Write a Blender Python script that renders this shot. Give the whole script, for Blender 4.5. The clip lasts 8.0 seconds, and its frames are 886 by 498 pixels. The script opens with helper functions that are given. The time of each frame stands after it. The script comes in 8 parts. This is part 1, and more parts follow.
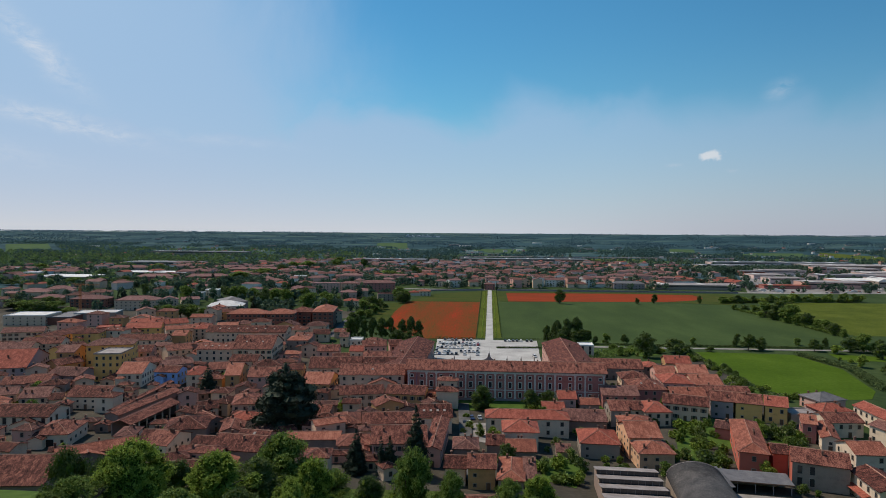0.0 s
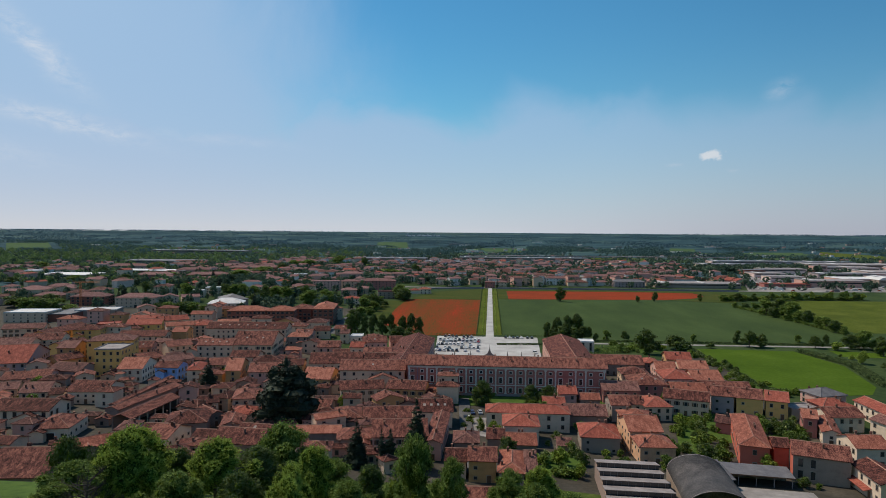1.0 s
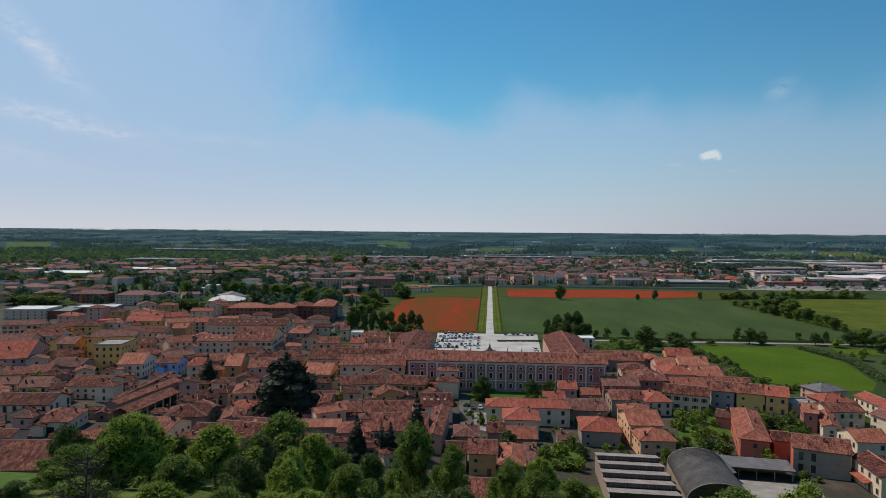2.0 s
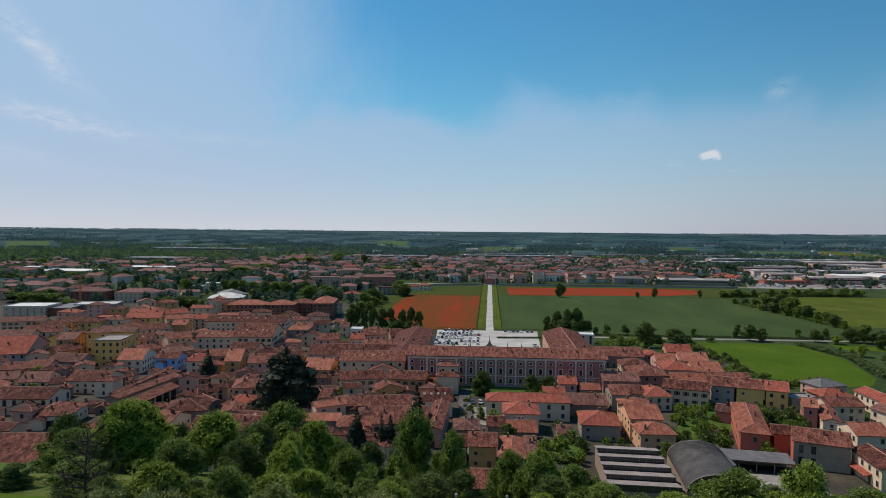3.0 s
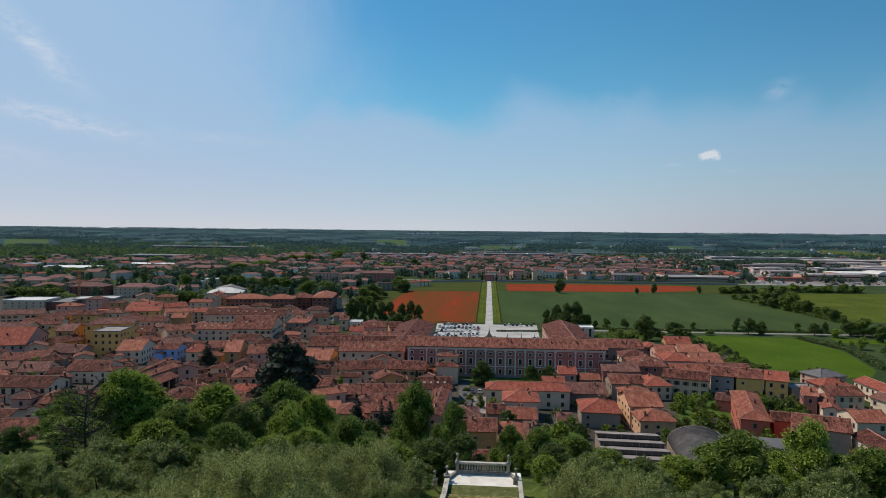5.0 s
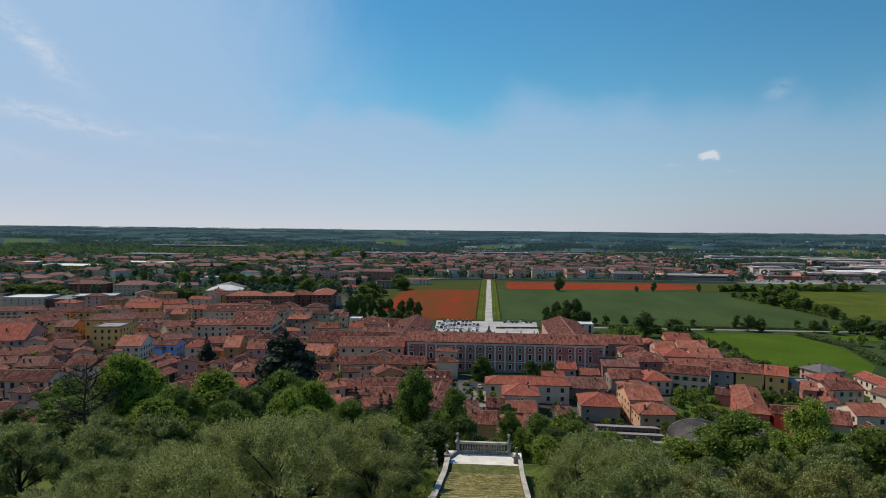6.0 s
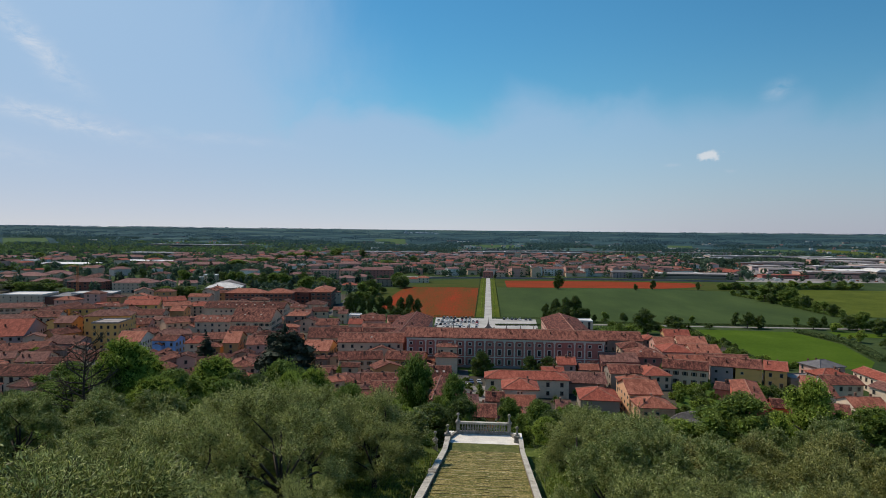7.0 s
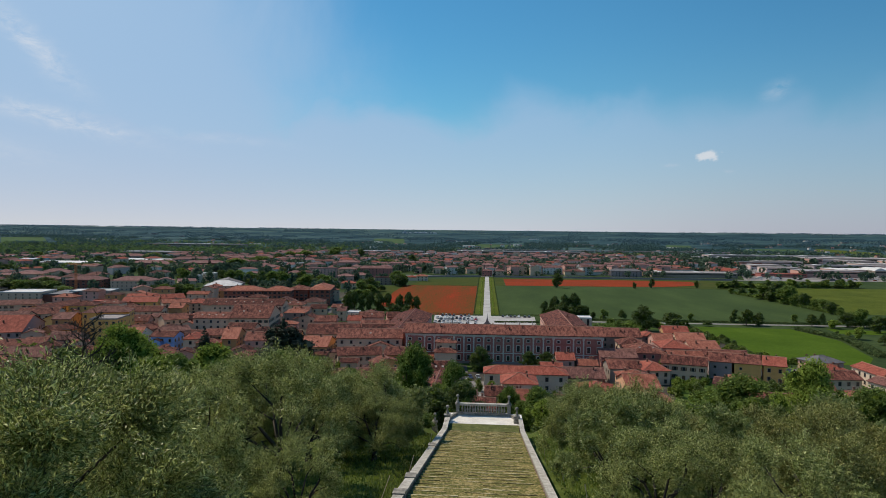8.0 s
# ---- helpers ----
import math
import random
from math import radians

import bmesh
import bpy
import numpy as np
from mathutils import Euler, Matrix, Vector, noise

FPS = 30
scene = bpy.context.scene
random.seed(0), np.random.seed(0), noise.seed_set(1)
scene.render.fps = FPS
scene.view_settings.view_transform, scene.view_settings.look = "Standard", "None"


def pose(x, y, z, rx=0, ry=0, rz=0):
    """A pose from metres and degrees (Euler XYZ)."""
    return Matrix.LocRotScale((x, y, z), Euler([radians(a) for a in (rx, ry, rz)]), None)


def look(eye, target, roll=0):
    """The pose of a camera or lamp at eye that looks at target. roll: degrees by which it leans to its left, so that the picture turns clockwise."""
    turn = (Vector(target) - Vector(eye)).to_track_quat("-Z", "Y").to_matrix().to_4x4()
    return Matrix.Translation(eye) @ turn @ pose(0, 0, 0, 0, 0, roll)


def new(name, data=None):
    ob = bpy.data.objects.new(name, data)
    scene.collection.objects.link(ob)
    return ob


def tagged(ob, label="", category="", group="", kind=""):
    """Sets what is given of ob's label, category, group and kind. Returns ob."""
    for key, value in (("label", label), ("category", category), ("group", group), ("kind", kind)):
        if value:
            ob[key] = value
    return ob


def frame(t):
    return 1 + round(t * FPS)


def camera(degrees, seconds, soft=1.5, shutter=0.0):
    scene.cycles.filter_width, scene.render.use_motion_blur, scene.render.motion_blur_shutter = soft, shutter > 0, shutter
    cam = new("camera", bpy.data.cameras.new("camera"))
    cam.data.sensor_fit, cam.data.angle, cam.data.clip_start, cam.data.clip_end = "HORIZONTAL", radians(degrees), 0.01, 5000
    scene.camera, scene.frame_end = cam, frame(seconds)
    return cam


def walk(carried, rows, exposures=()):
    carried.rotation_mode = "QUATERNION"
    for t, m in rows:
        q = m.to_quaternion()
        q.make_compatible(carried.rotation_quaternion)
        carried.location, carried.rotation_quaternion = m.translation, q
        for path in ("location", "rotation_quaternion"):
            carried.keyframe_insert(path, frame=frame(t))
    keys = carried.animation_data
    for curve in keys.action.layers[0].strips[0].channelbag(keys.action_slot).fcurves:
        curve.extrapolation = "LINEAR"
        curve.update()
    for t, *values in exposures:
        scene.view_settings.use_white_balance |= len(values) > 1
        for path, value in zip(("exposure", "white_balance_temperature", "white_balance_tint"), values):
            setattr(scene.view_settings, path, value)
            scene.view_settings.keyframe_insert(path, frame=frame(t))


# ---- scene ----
cam = camera(70.0, 8.0, 0.5)
PATH = [
    (0, (-0.26, -0.22, 81.58), (-72.2, 999.8, 51.6), 0.38),
    (0.5, (-0.3, -0.19, 80.51), (-72.6, 999.8, 50.2), 0.4),
    (1, (-0.35, -0.16, 79.44), (-72.8, 999.8, 48.9), 0.41),
    (1.5, (-0.4, -0.14, 78.38), (-72.9, 999.9, 47.7), 0.43),
    (2.2, (-0.46, -0.1, 76.87), (-72.8, 999.9, 45.9), 0.45),
    (3, (-0.54, -0.06, 75.12), (-72.5, 999.9, 43.9), 0.48),
    (3.5, (-0.59, -0.03, 74.01), (-72.3, 1000.0, 42.7), 0.49),
    (4, (-0.63, -0.0, 72.89), (-72.1, 1000.0, 41.5), 0.51),
    (4.5, (-0.68, 0.03, 71.76), (-71.8, 1000.0, 40.3), 0.52),
    (5.2, (-0.75, 0.06, 70.18), (-71.4, 1000.1, 38.6), 0.54),
    (6, (-0.82, 0.11, 68.37), (-70.8, 1000.1, 36.8), 0.57),
    (6.5, (-0.87, 0.13, 67.26), (-70.3, 1000.1, 35.7), 0.58),
    (7, (-0.92, 0.16, 66.17), (-69.7, 1000.2, 34.7), 0.6),
    (7.5, (-0.96, 0.19, 65.12), (-68.8, 1000.2, 33.7), 0.61),
    (8, (-1.01, 0.21, 64.11), (-67.8, 1000.2, 32.8), 0.63),
]
walk(cam, [(t, look(eye, target, roll)) for t, eye, target, roll in PATH])

# ---- light ----
SUN_DIR = Vector((-0.80, 0.42, 1.25)).normalized()      # towards the sun: high, over the plain, to the east
SUN_EL = math.asin(SUN_DIR.z)
world = bpy.data.worlds.new("sky")
scene.world = world
world.use_nodes = True
wn, wl = world.node_tree.nodes, world.node_tree.links
wn.clear()
w_out = wn.new("ShaderNodeOutputWorld")
w_bg = wn.new("ShaderNodeBackground")
w_sky = wn.new("ShaderNodeTexSky")
w_sky.sky_type, w_sky.sun_disc = "NISHITA", False
w_sky.sun_elevation = SUN_EL
w_sky.sun_rotation = math.atan2(SUN_DIR.x, SUN_DIR.y)
w_sky.altitude, w_sky.air_density, w_sky.dust_density, w_sky.ozone_density = 200, 1.25, 0.0, 1.6
w_bg.inputs["Strength"].default_value = 0.10
w_co = wn.new("ShaderNodeTexCoord")


def w_math(op, a, b=None, c=None, clamp=False):
    n = wn.new("ShaderNodeMath")
    n.operation, n.use_clamp = op, clamp
    for i, v in enumerate((a, b, c)):
        if v is None:
            continue
        if isinstance(v, (int, float)):
            n.inputs[i].default_value = v
        else:
            wl.new(v, n.inputs[i])
    return n.outputs[0]


def w_noise(scale, detail, rough, stretch, offset=(0, 0, 0), distort=0.0, tilt=0.0):
    mp = wn.new("ShaderNodeMapping")
    if tilt:
        mp.vector_type = "TEXTURE"
        stretch = tuple(1 / q for q in stretch)
        mp.inputs["Rotation"].default_value = (0, tilt, 0)
    mp.inputs["Scale"].default_value = stretch
    mp.inputs["Location"].default_value = offset
    wl.new(w_co.outputs["Generated"], mp.inputs["Vector"])
    n = wn.new("ShaderNodeTexNoise")
    n.inputs["Scale"].default_value, n.inputs["Detail"].default_value = scale, detail
    n.inputs["Roughness"].default_value, n.inputs["Distortion"].default_value = rough, distort
    wl.new(mp.outputs[0], n.inputs["Vector"])
    return n.outputs["Fac"]


def w_ramp(value, lo, hi):
    n = wn.new("ShaderNodeMapRange")
    n.interpolation_type = "SMOOTHSTEP"
    n.inputs["From Min"].default_value, n.inputs["From Max"].default_value = lo, hi
    wl.new(value, n.inputs["Value"])
    return n.outputs[0]


w_sep = wn.new("ShaderNodeSeparateXYZ")
wl.new(w_co.outputs["Generated"], w_sep.inputs[0])
# thin high veil over the lower sky and the sun's side, with a ragged soft edge
veil_edge = w_math("SUBTRACT", w_math("MULTIPLY_ADD", w_noise(5.6, 4, 0.5, (1, 1, 1.3), (0.35, 0.1, 0.0), 0.4), 0.17, 0.112), w_sep.outputs["Z"])
veil_side = w_math("SUBTRACT", w_math("MULTIPLY_ADD", w_noise(3.6, 7, 0.6, (1, 1, 0.7), (0.1, 0.6, 0.2), 0.8), 0.42, -0.35), w_math("MULTIPLY_ADD", w_sep.outputs["Z"], 0.5, w_sep.outputs["X"]))
veil = w_math("MULTIPLY", w_math("MAXIMUM", w_ramp(veil_edge, -0.012, 0.055), w_math("MULTIPLY", w_ramp(veil_side, -0.21, 0.18), 0.9)), w_math("MULTIPLY_ADD", w_sep.outputs["X"], -0.52, 0.74))


def w_streak(centre, tilt, length, width, wave=0.02):
    """A soft feathery streak of cirrus round a direction; tilt: degrees down to the right; sizes in radians."""
    c = Vector(centre).normalized()
    right = c.cross(Vector((0, 0, 1))).normalized()
    up = right.cross(c)
    a = radians(tilt)
    axes = (right * math.cos(a) - up * math.sin(a), right * math.sin(a) + up * math.cos(a))
    out = []
    for axis in axes:
        n = wn.new("ShaderNodeVectorMath")
        n.operation = "DOT_PRODUCT"
        wl.new(w_co.outputs["Generated"], n.inputs[0])
        n.inputs[1].default_value = axis
        out.append(n.outputs["Value"])
    ruffle = w_math("MULTIPLY_ADD", w_noise(16, 5, 0.6, (1, 1, 1.5), (0.3, 0.2, 0.1), 0.6), wave, -wave / 2)
    u = w_math("POWER", w_math("ABSOLUTE", w_math("DIVIDE", out[0], length)), 2.0)
    v = w_math("POWER", w_math("ABSOLUTE", w_math("DIVIDE", w_math("ADD", out[1], ruffle), width)), 2.0)
    body = w_math("POWER", 2.718, w_math("MULTIPLY", w_math("ADD", u, v), -1.0))
    return w_math("MULTIPLY", body, w_ramp(w_noise(30, 5, 0.65, (1, 1, 2.2), (0.1, 0.4, 0.2), 0.5), 0.28, 0.68))


STREAKS = (((-0.5791, 0.7824, 0.2291), 44, 0.060, 0.014, 0.95), ((-0.5690, 0.8100, 0.1420), 11, 0.085, 0.012, 1.0), ((-0.5120, 0.8500, 0.1270), 10, 0.020, 0.006, 1.0),
           ((-0.4024, 0.9062, 0.1299), 3, 0.090, 0.007, 0.25), ((-0.6200, 0.7760, 0.0950), 8, 0.060, 0.014, 0.35), ((0.3933, 0.8986, 0.1947), -20, 0.018, 0.010, 0.35),
           ((0.2728, 0.9569, 0.0994), 4, 0.010, 0.0025, 0.6), ((0.3468, 0.9338, 0.0882), 4, 0.006, 0.0025, 0.6))
wisp = None
for centre, tilt, length, width, much in STREAKS:
    one = w_math("MULTIPLY", w_streak(centre, tilt, length, width), much)
    wisp = one if wisp is None else w_math("MAXIMUM", wisp, one)
# one small cumulus far out over the plain
w_dot = wn.new("ShaderNodeVectorMath")
w_dot.operation = "DISTANCE"
w_map = wn.new("ShaderNodeMapping")
w_map.vector_type = "POINT"
w_map.inputs["Scale"].default_value = (1, 1, 1.9)
wl.new(w_co.outputs["Generated"], w_map.inputs["Vector"])
wl.new(w_map.outputs[0], w_dot.inputs[0])
CUMULUS = Vector((0.3190, 0.9406, 0.1100)).normalized()
w_dot.inputs[1].default_value = (CUMULUS.x, CUMULUS.y, CUMULUS.z * 1.9)
puff = w_math("MULTIPLY_ADD", w_noise(62, 5, 0.65, (1, 1, 1.3)), 0.041, w_math("MULTIPLY", w_dot.outputs["Value"], -1.0))
puff = w_math("MULTIPLY", w_ramp(puff, 0.002, 0.014), 0.85)
horizon = w_math("MULTIPLY", w_math("POWER", w_math("SUBTRACT", 1.0, w_math("ABSOLUTE", w_sep.outputs["Z"]), clamp=True), 13.0), w_math("MULTIPLY_ADD", w_sep.outputs["X"], -0.22, 0.92))


def w_over(base, colour, factor, blend="MIX"):
    n = wn.new("ShaderNodeMix")
    n.data_type, n.blend_type = "RGBA", blend
    if isinstance(factor, float):
        n.inputs["Factor"].default_value = factor
    else:
        wl.new(factor, n.inputs["Factor"])
    wl.new(base, n.inputs["A"])
    n.inputs["B"].default_value = (*colour, 1)
    return n.outputs["Result"]


sky_col = w_over(w_sky.outputs[0], (0.40, 0.97, 1.18), 1.0, "MULTIPLY")      # a clear, dry blue
sky_col = w_over(sky_col, (3.95, 5.9, 8.4), veil)
sky_col = w_over(sky_col, (4.3, 6.3, 8.9), w_math("MULTIPLY", veil, w_math("MULTIPLY", w_ramp(w_math("MULTIPLY", w_sep.outputs["X"], -1.0), 0.0, 0.6), 0.6)))
sky_col = w_over(sky_col, (6.8, 7.8, 9.2), wisp)
sky_col = w_over(sky_col, (7.0, 7.35, 8.0), horizon)
sky_col = w_over(sky_col, (5.2, 5.3, 6.1), w_math("MULTIPLY", horizon, w_ramp(w_sep.outputs["X"], -0.15, 0.55)))
sky_col = w_over(sky_col, (0.86, 0.88, 0.91), w_ramp(w_sep.outputs["X"], 0.12, 0.60), "MULTIPLY")
sky_col = w_over(sky_col, (8.0, 8.4, 8.9), puff)
wl.new(sky_col, w_bg.inputs["Color"])
wl.new(w_bg.outputs[0], w_out.inputs[0])

sun = new("sun", bpy.data.lights.new("sun", "SUN"))
sun.data.energy, sun.data.angle, sun.data.color = 4.5, radians(0.53), (1.0, 0.86, 0.68)
sun.matrix_world = look(SUN_DIR * 300, (0, 0, 0))
scene.view_settings.exposure = -0.25

# ---- materials ----
def surface(name, colors, scale=1.0, fine=12.0, rough=0.85, bump=0.3, bump_scale=None, vary=0.0, island=0.0, metal=0.0,
            low=0.35, high=0.65, fine_mix=0.35, stretch=(1, 1, 1), local=False, spec=0.3, leaf=0.0):
    """A procedural surface: two or three colours over a coarse and a fine noise, with relief; vary: change from object to object,
    island: from piece to piece; leaf: share of light that passes through."""
    m = bpy.data.materials.new(name)
    m.use_nodes = True
    n, k = m.node_tree.nodes, m.node_tree.links
    b = n["Principled BSDF"]
    b.inputs["Roughness"].default_value, b.inputs["Metallic"].default_value = rough, metal
    b.inputs["Specular IOR Level"].default_value = spec
    if local:
        co = n.new("ShaderNodeTexCoord").outputs["Object"]
    else:
        co = n.new("ShaderNodeNewGeometry").outputs["Position"]
    mp = n.new("ShaderNodeMapping")
    mp.inputs["Scale"].default_value = stretch
    k.new(co, mp.inputs["Vector"])
    coarse, grain = n.new("ShaderNodeTexNoise"), n.new("ShaderNodeTexNoise")
    for node, s, d in ((coarse, scale, 4), (grain, fine, 3)):
        node.inputs["Scale"].default_value, node.inputs["Detail"].default_value, node.inputs["Roughness"].default_value = s, d, 0.6
        k.new(mp.outputs[0], node.inputs["Vector"])
    mix = n.new("ShaderNodeMix")
    mix.data_type = "FLOAT"
    mix.inputs["Factor"].default_value = fine_mix
    k.new(coarse.outputs["Fac"], mix.inputs["A"])
    k.new(grain.outputs["Fac"], mix.inputs["B"])
    fac = mix.outputs["Result"]
    if vary or island:
        if vary:
            rnd = n.new("ShaderNodeObjectInfo").outputs["Random"]
        else:
            rnd = n.new("ShaderNodeNewGeometry").outputs["Random Per Island"]
        ad = n.new("ShaderNodeMath")
        ad.operation = "MULTIPLY_ADD"
        sub = n.new("ShaderNodeMath")
        sub.operation = "SUBTRACT"
        k.new(rnd, sub.inputs[0])
        sub.inputs[1].default_value = 0.5
        k.new(sub.outputs[0], ad.inputs[0])
        ad.inputs[1].default_value = vary or island
        k.new(fac, ad.inputs[2])
        fac = ad.outputs[0]
    ramp = n.new("ShaderNodeValToRGB")
    el = ramp.color_ramp.elements
    for i, c in enumerate(colors):
        p = low + (high - low) * i / max(1, len(colors) - 1)
        e = el[i] if i < 2 else el.new(p)
        e.position, e.color = p, (*c, 1)
    k.new(fac, ramp.inputs[0])
    k.new(ramp.outputs[0], b.inputs["Base Color"])
    if bump:
        bn, bp = n.new("ShaderNodeTexNoise"), n.new("ShaderNodeBump")
        bn.inputs["Scale"].default_value = bump_scale or fine
        bn.inputs["Detail"].default_value = 3
        k.new(mp.outputs[0], bn.inputs["Vector"])
        k.new(bn.outputs["Fac"], bp.inputs["Height"])
        bp.inputs["Strength"].default_value, bp.inputs["Distance"].default_value = bump, 0.5 / (bump_scale or fine)
        k.new(bp.outputs[0], b.inputs["Normal"])
    if leaf:
        tr, ms = n.new("ShaderNodeBsdfTranslucent"), n.new("ShaderNodeMixShader")
        k.new(ramp.outputs[0], tr.inputs["Color"])
        ms.inputs[0].default_value = leaf
        k.new(b.outputs[0], ms.inputs[1])
        k.new(tr.outputs[0], ms.inputs[2])
        k.new(ms.outputs[0], n["Material Output"].inputs["Surface"])
    return m


def tiles(name, dark, mid, light, vary=0.25):
    return surface(name, (dark, mid, light), scale=0.45, fine=2.6, rough=0.9, bump=0.8, bump_scale=3.0, vary=vary * 0.45, fine_mix=0.55, stretch=(1.7, 0.7, 0.7),
                   low=0.38, high=0.62, local=True, spec=0.15)


def plaster(name, c, k=0.72):
    return surface(name, (tuple(v * k for v in c), c, tuple(min(0.85, v * 1.08) for v in c)), scale=0.35, fine=4.0, rough=0.92,
                   bump=0.12, vary=0.12, fine_mix=0.3, low=0.28, high=0.62, local=True, spec=0.2)


ROOF = {
    "old": tiles("roof_tiles_old", (0.017, 0.0066, 0.0057), (0.100, 0.0350, 0.0275), (0.276, 0.113, 0.082)),
    "brown": tiles("roof_tiles_brown", (0.036, 0.0175, 0.0160), (0.110, 0.049, 0.042), (0.24, 0.120, 0.098)),
    "red": tiles("roof_tiles_red", (0.135, 0.038, 0.027), (0.262, 0.072, 0.050), (0.375, 0.128, 0.090), 0.16),
    "orange": tiles("roof_tiles_orange", (0.13, 0.043, 0.030), (0.26, 0.092, 0.062), (0.40, 0.172, 0.120), 0.2),
    # far roofs: the mauve of haze is put into the tile colour
    "hazed": tiles("roof_tiles_hazed", (0.096, 0.050, 0.047), (0.186, 0.096, 0.089), (0.290, 0.168, 0.154)),
    "grey": surface("roof_sheet_grey", ((0.17, 0.145, 0.14), (0.25, 0.22, 0.21), (0.34, 0.30, 0.29)), 0.3, 3.0, 0.7, 0.2, local=True),
    "pale": surface("roof_sheet_pale", ((0.42, 0.41, 0.40), (0.56, 0.55, 0.54), (0.68, 0.67, 0.66)), 0.15, 2.0, 0.6, 0.1, vary=0.3, local=True),
    "slate": surface("roof_sheet_dark", ((0.09, 0.085, 0.09), (0.13, 0.125, 0.13), (0.18, 0.17, 0.17)), 0.4, 3.0, 0.6, 0.2, local=True),
}
RIDGE = surface("ridge_tile", ((0.20, 0.098, 0.070), (0.38, 0.215, 0.160)), 1.0, 6.0, 0.9, 0.3, local=True)
WALL = {
    "white": plaster("plaster_white", (0.64, 0.515, 0.395)),
    "cream": plaster("plaster_cream", (0.62, 0.46, 0.33)),
    "yellow": plaster("plaster_yellow", (0.66, 0.40, 0.14)),
    "apricot": plaster("plaster_apricot", (0.60, 0.355, 0.215)),
    "ochre": plaster("plaster_ochre", (0.50, 0.285, 0.13)),
    "grey": plaster("plaster_grey", (0.29, 0.235, 0.195)),
    "beige": plaster("plaster_beige", (0.60, 0.435, 0.32)),
    "pink": plaster("plaster_pink", (0.56, 0.325, 0.27)),
    "rose": plaster("plaster_rose", (0.37, 0.150, 0.130)),
    "red": plaster("plaster_red", (0.45, 0.125, 0.085)),
    "blue": plaster("plaster_blue", (0.27, 0.42, 0.74)),
    "lilac": plaster("plaster_lilac", (0.35, 0.275, 0.27)),
    "stone": plaster("rubble_wall", (0.265, 0.195, 0.165), 0.55),
    "brick": plaster("brick_wall", (0.226, 0.088, 0.063), 0.65),
    # far walls: haze lightening their shaded fronts is put into these two colours
    "far_white": plaster("haze_lifted_white_plaster", (0.68, 0.64, 0.59)),
    "cladding": plaster("haze_lifted_cladding", (0.62, 0.47, 0.43)),
    "concrete": plaster("concrete_wall", (0.279, 0.240, 0.244)),
}
GLASS = surface("window_pane", ((0.02, 0.022, 0.026), (0.035, 0.04, 0.045)), 1.0, 4.0, 0.08, 0.0, spec=0.6)
FRAME = surface("window_frame_stone", ((0.50, 0.48, 0.44), (0.66, 0.63, 0.58)), 1.5, 9.0, 0.85, 0.15, local=True)
TRIM = surface("plain_window_surround", ((0.20, 0.165, 0.135), (0.34, 0.29, 0.24)), 1.5, 9.0, 0.9, 0.15, vary=0.4)
SHUT = {
    "green": surface("shutter_green", ((0.03, 0.07, 0.045), (0.05, 0.10, 0.065)), 1.0, 8.0, 0.6, 0.1, vary=0.4),
    "brown": surface("shutter_brown", ((0.09, 0.05, 0.03), (0.15, 0.085, 0.05)), 1.0, 8.0, 0.6, 0.1, vary=0.4),
}
# near-black colour stands for the shade inside a gateway; the slab is closed
DARK = surface("opening_shade", ((0.02, 0.018, 0.016), (0.035, 0.03, 0.028)), 1.0, 5.0, 0.9, 0.0)
BRICK_CHIMNEY = surface("chimney_brick", ((0.11, 0.055, 0.04), (0.25, 0.14, 0.10)), 2.0, 9.0, 0.9, 0.3, vary=0.3, local=True)
STONE = surface("pale_limestone", ((0.21, 0.195, 0.165), (0.41, 0.39, 0.345), (0.54, 0.52, 0.47)), 1.2, 7.0, 0.85, 0.3, fine_mix=0.45)
TERRACE = surface("pale_terrace_slabs", ((0.56, 0.54, 0.50), (0.68, 0.66, 0.61), (0.78, 0.76, 0.71)), 0.9, 6.0, 0.85, 0.2)
# weathered stone; on the balusters its dark tone also stands for shade
STONE_WORN_AND_SHADE = surface("weathered_and_shade_limestone", ((0.13, 0.125, 0.11), (0.27, 0.255, 0.225), (0.42, 0.40, 0.36)), 1.6, 8.0, 0.9, 0.4)
TREAD = surface("grassy_tread", ((0.052, 0.066, 0.012), (0.145, 0.132, 0.036), (0.34, 0.268, 0.115)), 0.9, 7.0, 0.95, 0.6, fine_mix=0.6, low=0.38, high=0.62)
MOSS = surface("mossy_landing", ((0.042, 0.058, 0.012), (0.085, 0.098, 0.024), (0.16, 0.155, 0.06)), 1.4, 6.0, 0.95, 0.5, fine_mix=0.45)
NOSING = surface("stone_step_edge", ((0.110, 0.096, 0.034), (0.28, 0.240, 0.115), (0.46, 0.410, 0.25)), 1.3, 6.0, 0.9, 0.4, fine_mix=0.5, vary=0.15, low=0.4, high=0.62)
GRAVEL = surface("white_gravel", ((0.28, 0.275, 0.265), (0.39, 0.382, 0.37), (0.49, 0.482, 0.47)), 0.08, 1.5, 0.95, 0.2)
LAWN = surface("lawn", ((0.035, 0.066, 0.012), (0.058, 0.104, 0.018), (0.085, 0.135, 0.026)), 0.25, 5.0, 0.95, 0.4, spec=0.1)
HILL = surface("hillside_grass", ((0.034, 0.050, 0.011), (0.066, 0.096, 0.018), (0.115, 0.140, 0.040)), 0.35, 6.0, 0.95, 0.6, spec=0.1)
# paving colour is darkened to stand for the shade in gaps between houses
PAVING = surface("shade_darkened_paving", ((0.030, 0.028, 0.020), (0.050, 0.044, 0.033), (0.085, 0.074, 0.056)), 0.05, 0.7, 0.95, 0.2)
